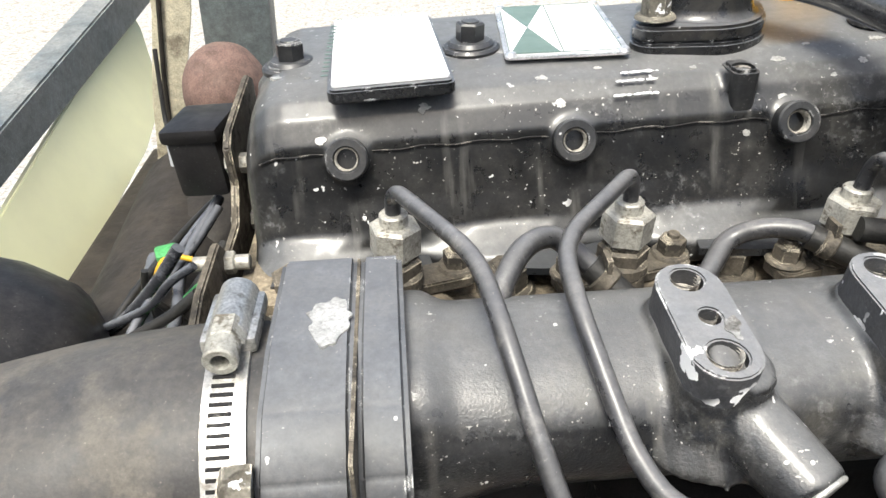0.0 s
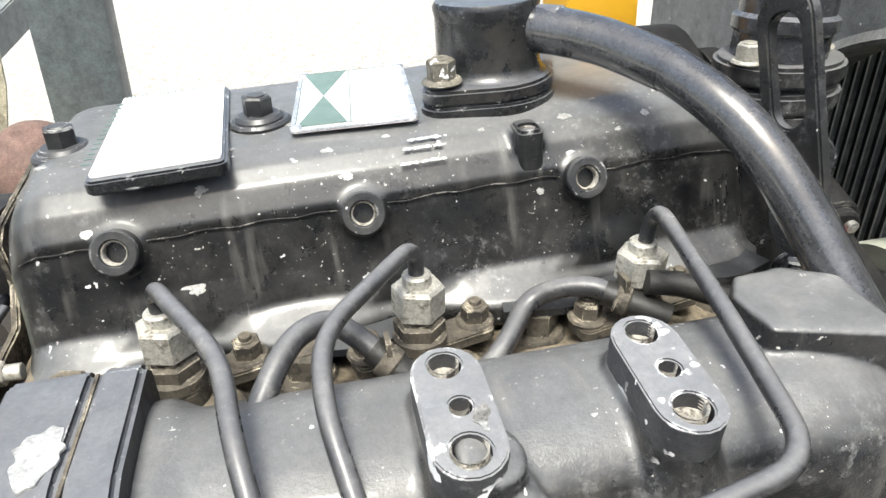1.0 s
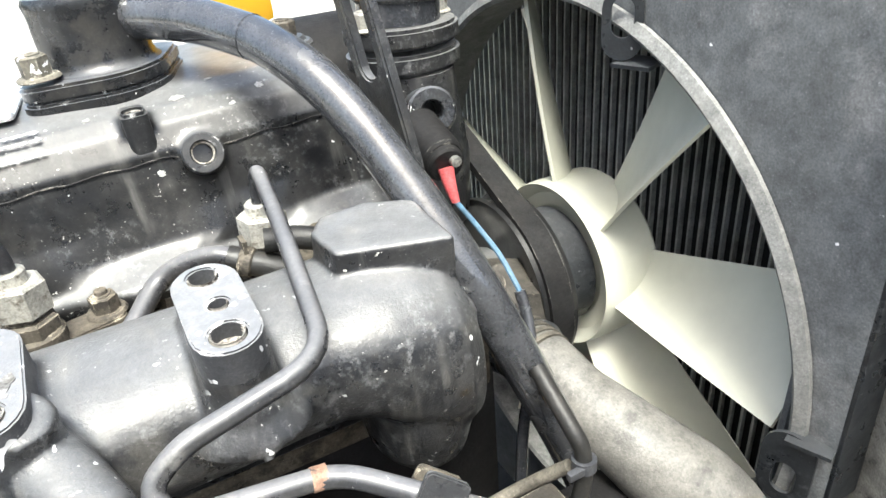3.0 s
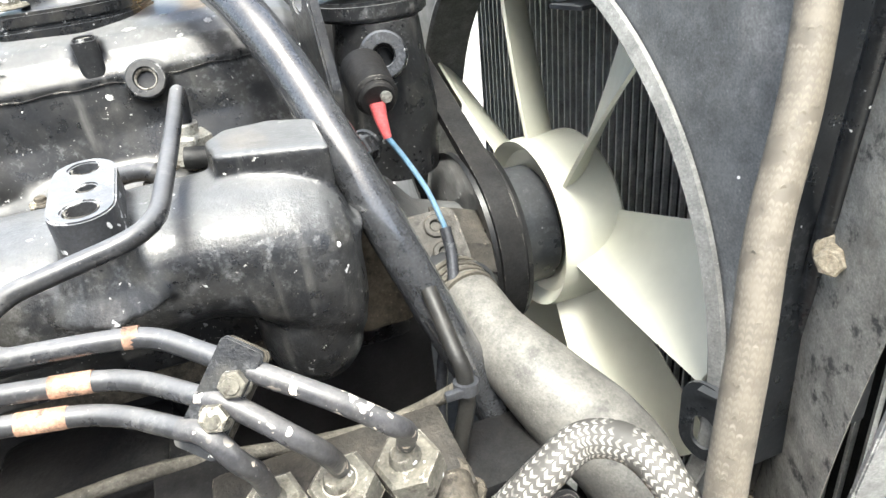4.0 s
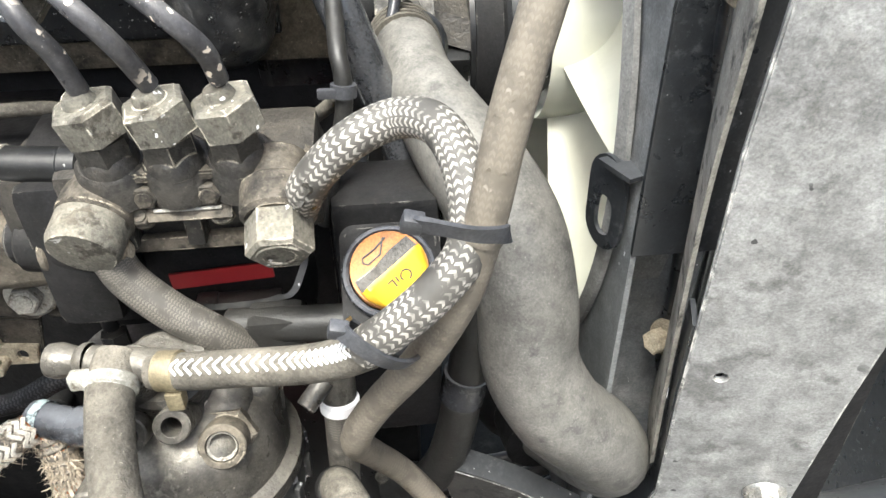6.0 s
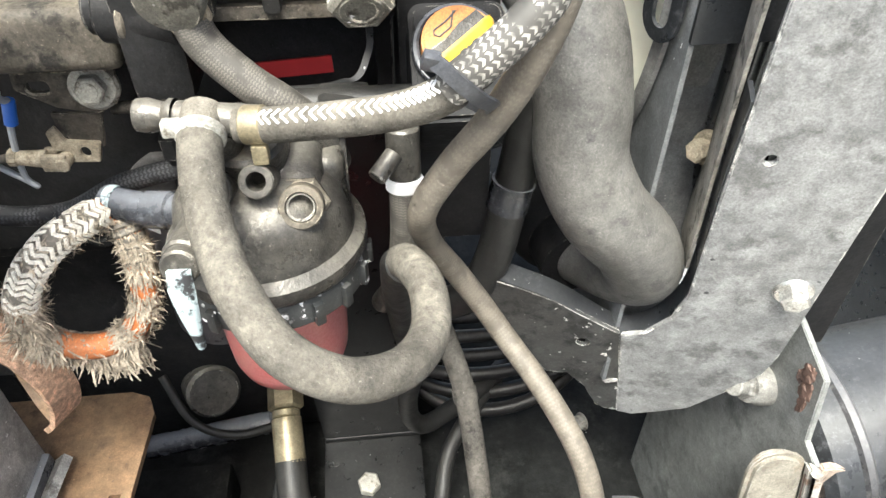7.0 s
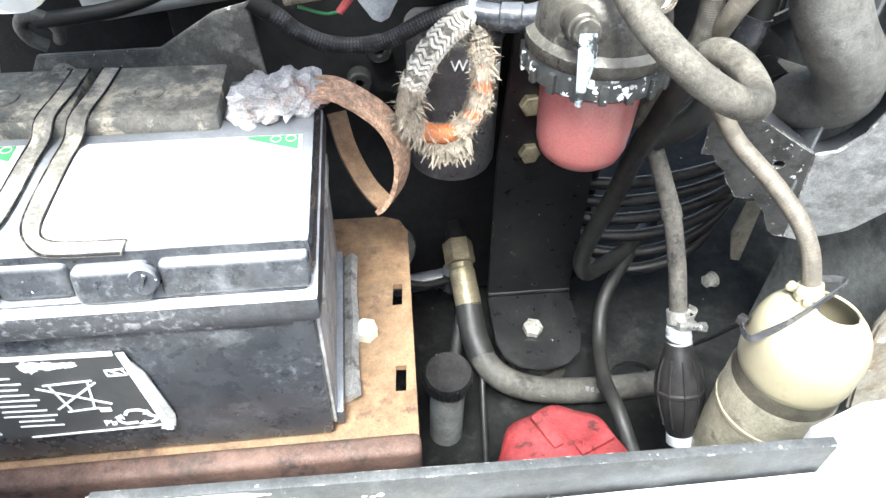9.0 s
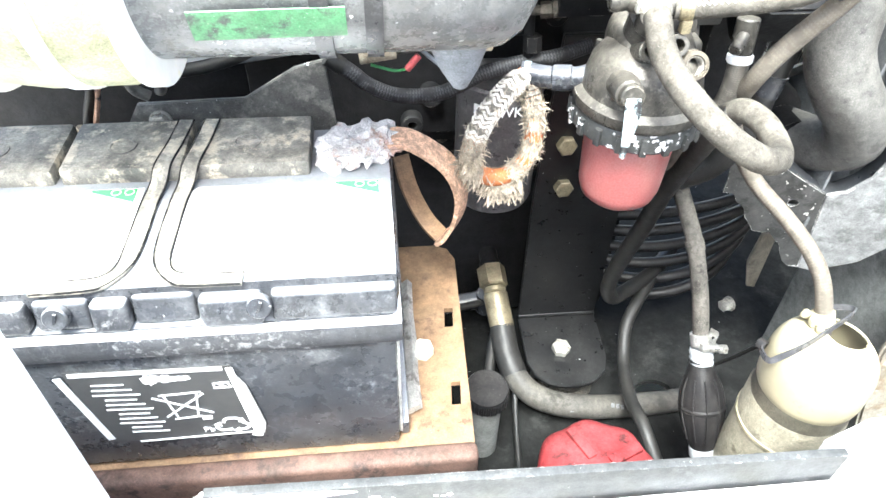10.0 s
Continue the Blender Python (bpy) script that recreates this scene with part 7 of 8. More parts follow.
for k in range(330):
    p = Vector((0.100 + rnd.uniform(-0.012, 0.014), 0.046 + rnd.uniform(-0.004, 0.006), 0.818))
    ln = rnd.uniform(0.008, 0.022)
    q1 = p + Vector((rnd.uniform(-0.004, 0.004), rnd.uniform(-0.004, 0.002), -ln * 0.5))
    q2 = q1 + Vector((rnd.uniform(-0.005, 0.005), rnd.uniform(-0.003, 0.003), -ln * 0.5))
    sd = Vector((rnd.uniform(0.0004, 0.0009), 0, 0))
    n0 = len(fv)
    fv += [p - sd, p + sd, q1 + sd, q1 - sd, q2 - sd * 0.5, q2 + sd * 0.5]
    ff_faces += [(n0, n0 + 1, n0 + 2, n0 + 3), (n0 + 3, n0 + 2, n0 + 5, n0 + 4)]
fme = bpy.data.meshes.new("fibre_fuzz")
fme.from_pydata(fv, [], ff_faces)
fme.materials.append(M_FIBRE)
fo = new("fibre_fuzz", fme)
fo.parent = fr
fo.matrix_parent_inverse = Matrix.Translation(-BASE[fr])
tagged(fo, "loose cream fibre", kind="stuff")

# ---- battery on its tray ----
BX0, BX1, BY0, BY1, BZ0, BZ1 = -0.30, 0.022, -0.0835, 0.074, 0.690, 0.847
bat = thing("battery", "black starter battery with bleached white labels on a rusty tray", "battery", ((BX0 + BX1) / 2, 0, BZ0))
cx, cy = (BX0 + BX1) / 2, (BY0 + BY1) / 2
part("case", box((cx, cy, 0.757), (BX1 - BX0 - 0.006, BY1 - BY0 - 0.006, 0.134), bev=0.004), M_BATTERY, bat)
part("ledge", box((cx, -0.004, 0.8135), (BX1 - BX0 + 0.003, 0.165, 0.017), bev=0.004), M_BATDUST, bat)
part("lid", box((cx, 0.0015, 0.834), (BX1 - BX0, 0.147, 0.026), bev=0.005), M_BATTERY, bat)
for i in range(4):
    x1 = -0.030 - 0.078 * i
    part("lid_block", box((x1 - 0.0365, 0.048, 0.8495), (0.074, 0.054, 0.017), bev=0.003), M_BATLID, bat, "raised dusty lid block")
    part("vent_disc", lathe([(0.009, 0), (0.009, 0.0008), (0.0072, 0.0010), (0.0068, 0.0003), (0, 0.0003)], (x1 - 0.04, 0.045, 0.858), seg=24), M_BATLID, bat)
for x0, x1, y0 in ((-0.1015, 0.0165, 0.0118), (-0.262, -0.131, 0.0135)):
    lab = part("top_label", prism([(x0 + 0.004, -0.0655), (x0 + 0.0555, -0.0645), (x0 + 0.0556, -0.0712), (x1 + 0.001, -0.0712), (x1 - 0.001, y0), (x0 + 0.004, y0), (x0 - 0.001, y0 - 0.006), (x0 - 0.0005, -0.055)] if x1 > 0 else [(x0, -0.066), (x1 - 0.008, -0.0645), (x1 + 0.0005, -0.052), (x1 + 0.001, y0), (x0, y0)], (0, 0, 0.8468), (1, 0, 0), (0, 1, 0), 0.0012), M_PLATE, bat, "bleached white label")
    part("green_corner", prism([(x1 - 0.030, y0 - 0.003), (x1 - 0.003, y0 - 0.014), (x1 - 0.003, y0 - 0.001), (x1 - 0.030, y0 - 0.001)], (0, 0, 0.8482), (1, 0, 0), (0, 1, 0), 0.0003), M_GREENPR, lab, "green printed corner")
    for dx in (0.007, 0.015):
        part("printed_ring", lathe([(0.0030, 0), (0.0030, 0.0003), (0.0025, 0.0003), (0.0025, 0)], (x1 - dx, y0 - 0.0045, 0.8486), seg=20), M_WHITEINK, lab)
    part("faint_lines", merge(*[box((x1 - 0.05 + 0.008 * i, -0.03, 0.8482), (0.0006, 0.012, 0.0003), (0, 0, -20)) for i in range(4)]), M_TEAL, lab)
for dx, sg in ((-0.1245, -1), (-0.1075, 1)):
    S_PATH = [(dx + 0.012, 0.072, 0.8584), (dx + 0.0095, 0.046, 0.8584), (dx + 0.006, 0.024, 0.8580), (dx + 0.003, 0.014, 0.8500), (dx + 0.0005, -0.004, 0.8480), (dx, -0.040, 0.8480), (dx + 0.002 * sg, -0.056, 0.8480), (dx + 0.009 * sg, -0.0665, 0.8480), (dx + 0.020 * sg, -0.0695, 0.8480), (dx + 0.046 * sg, -0.0700, 0.8478)]
    rdg = part("lid_ridge", ribbon(S_PATH, 0.0095, 0.0016, lambda t, sg=sg: (1 - 0.9 * max(0, t - 0.62) / 0.38, 0.05 + 0.95 * sg * max(0, t - 0.58) / 0.42, 0)), M_BATLID, bat, "scuffed raised lid ridge")
    for e in (-0.0050, 0.0048):
        part("groove", tube([(x + e * (1 if k < 6 else 0.75 if k < 7 else 0.1), y + (0 if k < 6 else e * sg * (0.4 if k < 7 else 0.9)), z + 0.0005) for k, (x, y, z) in enumerate(S_PATH)], 0.0007, 6), M_DARK, rdg)
for a, b, d, mt in ((-0.0480, 0.0205, 0.0, M_BATTERY), (-0.0860, -0.0520, 0.002, M_BATTERY), (-0.1215, -0.0880, -0.0035, M_BATTERY), (-0.1420, -0.1225, 0.0015, M_BATDUST), (-0.1720, -0.1430, -0.002, M_BATTERY), (-0.28, -0.175, 0.0, M_BATDUST)):
    part("front_lip", box(((a + b) / 2, -0.0745 - d, 0.8325), (b - a, 0.011, 0.0190), (-14, 0, 0), bev=0.004, seg=3), mt, bat)
for x in (-0.0535, -0.158):
    part("screw_plug", merge(cyl((x, -0.078, 0.836), (x, -0.0835, 0.838), 0.0068), box((x, -0.084, 0.838), (0.0015, 0.001, 0.010), (0, 20, 0))), M_BATTERY, bat)
for y0, y1 in ((0.010, 0.052), (-0.066, -0.018)):
    part("side_pad", box((0.0215, (y0 + y1) / 2, 0.800), (0.005, y1 - y0, 0.012), bev=0.0015), M_STRIP, bat, "scuffed grey side pad")
part("side_wall", box((0.0198, cy, 0.752), (0.0022, BY1 - BY0 - 0.014, 0.110), bev=0.001), M_BATSIDE, bat, "dusty speckled side wall, colour lifted against its shade")
part("side_foot", box((0.0225, cy, 0.698), (0.006, 0.14, 0.014), bev=0.002), M_BATTERY, bat)
part("front_rib", box((-0.042, -0.0812, 0.8005), (0.100, 0.002, 0.003), bev=0.0008), M_BATDUST, bat, "dust-whitened rib")
part("front_rib", box((-0.200, -0.0812, 0.8005), (0.12, 0.002, 0.003), bev=0.0008), M_BATDUST, bat, "dust-whitened rib")
LY = -0.0812
fl = part("front_label", prism([(-0.172, 0.7905), (-0.0785, 0.788), (-0.0725, 0.7165), (-0.167, 0.7175)], (0, LY + 0.0008, 0), (1, 0, 0), (0, 0, 1), 0.0008), M_INK, bat, "black printed label with peeling white border")
curl = loft([[(x, LY - 0.0006 - d, z) for x, z in ((-0.0795, 0.788), (-0.0735, 0.7165), (-0.0690, 0.7175), (-0.0665, 0.729), (-0.072, 0.770))] for d in (0.0, 0.0008)])
part("curled_corner", curl, M_BATSIDE, fl, "curled grey corner of the label")
brd = [box((-0.126, LY - 0.0006, 0.7875), (0.086, 0.0006, 0.0032), (0, 1.2, 0)), box((-0.1700, LY - 0.0006, 0.754), (0.0045, 0.0006, 0.066), (0, -10, 0)), box((-0.0757, LY - 0.0016, 0.7515), (0.0042, 0.0006, 0.073), (0, -5, 0)), box((-0.112, LY - 0.0006, 0.7178), (0.072, 0.0006, 0.0012), (0, -1.5, 0)), box((-0.0735, LY - 0.0017, 0.7185), (0.006, 0.0006, 0.0055), (0, 20, 0))]
part("peeled_border", merge(*brd), M_WHITEINK, fl, "peeling white border")
mk = [box((-0.1505 + 0.0012 * i, LY - 0.0005, 0.7775 - 0.0050 * i), (0.018 + 0.0045 * (i * 7 % 3), 0.0005, 0.0009), (0, 3, 0)) for i in range(11)]
mk += [lump((-0.126 + 0.0085 * i, LY - 0.0002, 0.7800 - 0.0003 * i), (0.0045, 0.0004, 0.0042 - 0.001 * i), i + 3, 0.8, 3) for i in range(3)]
mk += [box((-0.113, LY - 0.0005, 0.7525), (0.038, 0.0005, 0.0012), (0, 30, 0)), box((-0.112, LY - 0.0005, 0.7525), (0.034, 0.0005, 0.0012), (0, -40, 0)), box((-0.1125, LY - 0.0005, 0.7395), (0.017, 0.0005, 0.0012), (0, -5, 0)),
       box((-0.1125, LY - 0.0005, 0.7645), (0.025, 0.0005, 0.0012), (0, -3, 0)), box((-0.1205, LY - 0.0005, 0.7525), (0.0012, 0.0005, 0.024), (0, -9, 0)), box((-0.1045, LY - 0.0005, 0.7525), (0.0012, 0.0005, 0.024), (0, 9, 0)), box((-0.1015, LY - 0.0005, 0.738), (0.006, 0.0005, 0.0035), (0, 0, 0))]
mk += [box((-0.0865 + dx, LY - 0.0005, 0.7705 + dz), (w, 0.0004, 0.0010), (0, r, 0)) for dx, dz, w, r in ((0, -0.0025, 0.010, 0), (0, 0.0025, 0.010, -4), (-0.0045, 0, 0.0055, 88), (0.0045, 0, 0.0055, 70), (0, 0, 0.006, 40))]
for i in range(3):
    a = 2 * math.pi * i / 3 + math.pi / 2
    arrow = []
    for da, k in ((-0.75, 0.92), (-0.30, 1.08), (0.30, 1.08), (0.95, 0.72)):
        arrow.append((-0.0875 + 0.0098 * k * math.cos(a + da), LY - 0.0007, 0.7285 + 0.0066 * k * math.sin(a + da)))
    mk.append(ribbon(arrow, 0.0003, 0.0022, (0, 1, 0), 5))
    tipv, way = Vector(arrow[0]), (Vector(arrow[0]) - Vector(arrow[1])).normalized()
    mk.append(prism([(-0.0028, -0.001), (0.0028, -0.001), (0.0, 0.0032)], tipv, Vector((way.z, 0, -way.x)), way, 0.0004))
part("symbol_print", merge(*mk), M_WHITEINK, fl, "white bin and recycling print", kind="stuff")
part("metal_letters", letters("Pb", 0.0070, (-0.103, LY - 0.0005, 0.7245), (1, 0, 0), (0, 0, 1), 0.0003), M_WHITEINK, fl)
tm = thing("terminal_clamp", "lead terminal clamp crusted with white corrosion", "terminal", (0.0, 0.04, 0.845))
part("post", cyl((0.004, 0.042, 0.842), (0.004, 0.042, 0.862), 0.009), M_LEAD, tm)
part("crust", merge(lump((-0.006, 0.040, 0.8545), (0.019, 0.017, 0.0095), 1, 0.45, 4), lump((0.012, 0.042, 0.8555), (0.015, 0.018, 0.010), 2, 0.5, 4), lump((-0.016, 0.030, 0.850), (0.010, 0.010, 0.008), 7, 0.4, 3)), M_LEAD, tm, "whitish corroded crust")
st = thing("earth_strap", "braided copper earth strap from the battery terminal to the tray", "strap", (0.05, 0.04, 0.72))
ST = [(0.018, 0.042, 0.858), (0.032, 0.041, 0.858), (0.048, 0.038, 0.850), (0.062, 0.037, 0.836), (0.070, 0.038, 0.815), (0.070, 0.041, 0.792), (0.064, 0.044, 0.772), (0.056, 0.046, 0.762)]
part("braid", ribbon(ST, 0.0175, 0.0032, lambda t: (0.25 + 0.5 * t, 1, 0.15), 10), M_COPPER, st)
part("tail", ribbon([(0.060, 0.046, 0.763), (0.047, 0.060, 0.772), (0.036, 0.075, 0.790), (0.03, 0.09, 0.81)], 0.013, 0.003, (0.7, 0.6, 0.2)), M_RUSTTRAY, st, "brown strap tail")
tr = thing("battery_tray", "brown rusty steel battery tray with slots", "tray", (-0.1, 0, 0.68))
part("tray_plate", prism([(-0.30, -0.098), (0.062, -0.098), (0.070, -0.092), (0.076, 0.100), (0.070, 0.114), (0.058, 0.119), (0.02, 0.119), (-0.30, 0.119)], (0, 0, 0.6835), (1, 0, 0), (0, 1, 0), 0.005,
                       holes=[[(0.0595, 0.022), (0.0665, 0.022), (0.068, 0.042), (0.061, 0.042)], [(0.0575, -0.052), (0.0645, -0.052), (0.066, -0.032), (0.059, -0.032)]]), M_RUSTTRAY, tr)
part("front_lip", box((-0.115, -0.0940, 0.682), (0.372, 0.014, 0.030), bev=0.005, seg=3), M_RUSTDARK, tr, "dark rusty front lip")
part("hold_down_bolt", bolt((0.040, -0.003, 0.6885), (0, 0, 1), 0.0145, 0.009, 0.0), M_FAN, tr, "cream-white hexagon bolt")
part("side_edge", ribbon([(0.0285, -0.058, 0.694), (0.0275, -0.03, 0.696), (0.0285, 0.0, 0.694), (0.0275, 0.03, 0.696), (0.0285, 0.066, 0.694)], 0.014, 0.006, (0.75, 0, 0.65)), M_STRIP, tr, "dented alloy edge strip")

# sill and white body panels
sl = thing("front_sill", "worn black flat bar across the bay opening", "sill", (0.1, -0.137, 0.69))
part("bar", box((0.100, -0.137, 0.722), (0.39, 0.006, 0.036), (0, 2.0, 0), bev=0.001), M_SILL, sl)
part("worn_end", lump((-0.094, -0.138, 0.732), (0.009, 0.006, 0.014), 4, 0.3), M_WHITEPAINT, sl, "crumpled pale end")
jag = random.Random(8)
bare_edge = [(-0.032 + 0.022 * (0.5 + 0.5 * math.sin(k * 1.7)) * (1 - k / 11) + jag.uniform(-0.004, 0.004), 0.0168 - 0.0325 * k / 11) for k in range(12)]
BARU, BARV = Vector((math.cos(radians(2)), 0, -math.sin(radians(2)))), Vector((math.sin(radians(2)), 0, math.cos(radians(2))))
part("bare_patch", prism([(-0.094, -0.0158), (-0.094, 0.0168)] + [(x - 0.0, z) for x, z in bare_edge], (0.0, -0.1402, 0.7255), BARU, BARV, 0.0006), M_WHITEPAINT, sl, "worn pale bare patch with a ragged edge")
for k in range(16):
    part("paint_flake", lump((jag.uniform(-0.03, 0.05), -0.1401, 0.7245 - jag.random() ** 2 * 0.014 + 0.006), (jag.uniform(0.0008, 0.005), 0.0003, jag.uniform(0.0006, 0.0022)), k, 0.7, 2), M_WHITEPAINT, sl)
solo("body_panel_left", box((-0.285, -0.165, 0.76), (0.32, 0.012, 0.34), bev=0.002), M_WHITEPAINT, "white painted body panel edge", "panel", kind="structure")
solo("body_panel_front", box((0.10, -0.1475, 0.5665), (0.60, 0.012, 0.283), bev=0.002), M_WHITEPAINT, "white painted body panel below the bay opening", "panel", kind="structure")
solo("body_panel_right", prism([(0.297, 0.66), (0.297, 0.715), (0.318, 0.738), (0.38, 0.745), (0.38, 0.66)], (0, -0.118, 0), (1, 0, 0), (0, 0, 1), 0.006, bev=0.001), M_WHITEPAINT, "white painted corner panel", "panel", kind="structure")
solo("underframe", box((-0.13, -0.115, 0.650), (0.36, 0.03, 0.02), bev=0.002), M_RUSTDARK, "rusty underframe strip below the battery tray", "frame rail", kind="structure")

# Added panel that keeps the space behind the battery dark.
solo("rear_backing", box((-0.27, 0.225, 0.68), (0.36, 0.012, 0.46), bev=0.002), M_DARK, "dark panel added behind the battery to hide bright ground", "bulkhead", kind="structure")

# brass fitting and hydraulic hose
hf = thing("hydraulic_hose", "thick dusty hydraulic hose with a brass hexagon fitting", "hose", (0.15, 0.15, 0.47))
part("stub", lathe([(0.011, 0), (0.011, 0.012), (0.013, 0.013), (0.013, 0.018), (0.011, 0.019), (0.011, 0.034), (0.0125, 0.036), (0.0125, 0.046)], (0.134, 0.262, 0.566), (0.03, -0.95, -0.3), 24), M_DARK, hf)
part("hexagon", merge(hexa((0.1355, 0.221, 0.5532), (0.1368, 0.197, 0.545), 0.0285), cyl((0.1368, 0.197, 0.545), (0.137, 0.190, 0.5418), 0.0128)), M_BRASS, hf, "brass hexagon union")
part("ferrule", cyl((0.137, 0.191, 0.542), (0.141, 0.152, 0.523), 0.0138), M_BRASS, hf, "brass ferrule")
HH = [(0.1405, 0.156, 0.525), (0.1425, 0.132, 0.511), (0.149, 0.108, 0.499), (0.165, 0.089, 0.489), (0.190, 0.078, 0.483), (0.224, 0.074, 0.478), (0.265, 0.078, 0.468), (0.31, 0.085, 0.458), (0.36, 0.09, 0.455)]
part("hose_wall", tube(HH, 0.0132, 20), mat("oily_grey_hydraulic_rubber", (0.06, 0.057, 0.052), 0.6, var=0.3, scale=40, bump=0.15, dust=((0.26, 0.24, 0.20), 0.4), stain=((0.025, 0.024, 0.022), 0.36, 40), spec=0.3), hf)
part("cuff", tube(HH[:3], 0.0140, 20), M_DARKHOSE, hf)
for k in range(10):
    x = 0.205 + 0.0058 * k + (0.018 if k > 4 else 0)
    part("print_bar", box((x, 0.0650 + (0.0045 if k > 4 else 0), 0.4880 - 0.0002 * k * k * 0.9), (0.0036, 0.0048, 0.0005), (42, 2 + 0.6 * k, 0)), M_PRINT, hf, "rubbed pale printed bar")

bc = thing("black_cap", "black knurled plastic cap on a grey-green neck", "cap", (0.107, 0.053, 0.46))
part("cap_top", lathe([(0, 0.0), (0.0205, 0.0), (0.0215, -0.002), (0.0215, -0.018), (0.019, -0.020), (0, -0.020)], (0.107, 0.053, 0.556), (0, -0.1, 1), 40), M_BULB, bc)
for k in range(30):
    a = 2 * math.pi * k / 30
    part("knurl", box((0.107 + 0.0216 * math.cos(a), 0.054 + 0.0216 * math.sin(a), 0.545), (0.002, 0.002, 0.014), (0, 0, math.degrees(a)), bev=0.0004), M_BULB, bc)
part("neck", cyl((0.107, 0.055, 0.448), (0.107, 0.054, 0.538), 0.0165), M_GREYWALL, bc)
rc = thing("red_cap", "cracked dusty red plastic filler cap", "cap", (0.185, -0.058, 0.45))
rcap = []
for h, r in ((0.0, 0.050), (0.012, 0.053), (0.024, 0.052), (0.032, 0.048), (0.036, 0.040), (0.0385, 0.0)):
    rcap.append([Vector((0.185 + r * (1 + 0.035 * math.cos(8 * a)) * math.cos(a), -0.058 + r * (1 + 0.035 * math.cos(8 * a)) * math.sin(a), 0.553 + h)) for a in [2 * math.pi * i / 64 for i in range(64)]])
part("cap_shell", loft(rcap), M_RED, rc)
for a in (0.4, 2.0, 3.7, 5.3):
    part("grip_rib", box((0.185 + 0.026 * math.cos(a), -0.058 + 0.026 * math.sin(a), 0.590), (0.032, 0.010, 0.007), (0, 0, math.degrees(a)), bev=0.002), M_RED, rc)
part("neck", cyl((0.185, -0.058, 0.448), (0.185, -0.058, 0.56), 0.040), M_DARK, rc)

# coolant bottle, open mouth, tied hose
bt = thing("coolant_bottle", "cream plastic coolant bottle with an open mouth", "bottle", (0.345, -0.05, 0.50))
BC = Vector((0.3390, -0.046, 0))
dome = [(0.0375, 0.672), (0.0388, 0.678), (0.0390, 0.690), (0.0384, 0.702), (0.0365, 0.711), (0.0325, 0.7185), (0.026, 0.7228), (0.018, 0.7250), (0.009, 0.7258), (0, 0.7260)]
dome = [(p.x, p.y) for p in spline([Vector((r, h, 0)) for r, h in dome], 3)][:-1] + [(0, 0.7260)]
sb = lathe([(0, 0.50), (0.031, 0.50), (0.0345, 0.506), (0.0345, 0.668), (0.0355, 0.671)] + dome, BC, (0.0, 0, 1), 72)
MC = BC + Vector((0.0135, 0.006, 0))
bmesh.ops.delete(sb, geom=[f for f in sb.faces if f.calc_center_median().z > 0.70 and (f.calc_center_median() - MC).xy.length < 0.0155], context="FACES")
part("shell", sb, M_CREAMPL, bt)
wrap = part("lower_wrap", lathe([(0.0355, 0.505), (0.0385, 0.5055), (0.0385, 0.654), (0.0372, 0.6575), (0.0340, 0.658)], BC, (0.0, 0, 1), 56), mat("dirty_khaki_plastic", (0.27, 0.25, 0.19), 0.5, var=0.3, scale=30, bump=0.1, dust=((0.5, 0.46, 0.37), 0.3), stain=((0.13, 0.115, 0.085), 0.35, 30)), bt, "dirty khaki lower wrap")
part("seam_band", lathe([(0.0345, 0.656), (0.0374, 0.657), (0.0374, 0.672), (0.0345, 0.673)], BC, (0.0, 0, 1), 56), mat("grimy_seam", (0.10, 0.092, 0.07), 0.6, var=0.3, bump=0.1), bt, "grimy brown joint between dome and wrap")
part("wrap_seam", lathe([(0.0384, 0.622), (0.0394, 0.623), (0.0394, 0.626), (0.0384, 0.627)], BC, (0.0, 0, 1), 48), M_CREAMPL, wrap)
rim_pts = []
for k in range(25):
    a = 2 * math.pi * k / 24
    q = MC + Vector((0.0162 * math.cos(a), 0.0162 * math.sin(a), 0)) - BC
    rim_pts.append(BC + Vector((q.x, q.y, 0.7255 - 0.0072 * max(0.0, (q.xy.length - 0.012) / 0.0206) ** 2.2)))
part("mouth_rim", tube(rim_pts, 0.0012, 8, 2), M_CREAMPL, bt, "cut rim of the open mouth")
part("moulded_ridge", tube([BC + Vector(q) for q in ((-0.012, 0.012, 0.7250), (-0.013, -0.002, 0.7249), (-0.008, -0.015, 0.7246), (0.002, -0.024, 0.7232), (0.012, -0.030, 0.7190))], lambda t: 0.0004 + 0.0012 * math.sin(math.pi * t), 8), M_CREAMPL, bt)
part("tie", ribbon([(0.3005, -0.0240, 0.7030), (0.2965, -0.0350, 0.7030), (0.2950, -0.0470, 0.7085), (0.3005, -0.0505, 0.7180), (0.3093, -0.0508, 0.7255), (0.3200, -0.0475, 0.7290), (0.3325, -0.0415, 0.7300), (0.3520, -0.0320, 0.7312), (0.3630, -0.0255, 0.7300), (0.3692, -0.0191, 0.7270), (0.3650, -0.0130, 0.7240), (0.3540, -0.0100, 0.7215)], 0.0046, 0.0012, (0.15, 0.25, 1)), mat("grey_black_cable_tie", (0.075, 0.075, 0.08), 0.3, var=0.3, bump=0.02), bt, "dark cable tie looped over the mouth")
part("tie_head", box((0.3000, -0.0270, 0.7030), (0.008, 0.007, 0.007), (0, 25, 35), bev=0.001), M_BULB, bt)
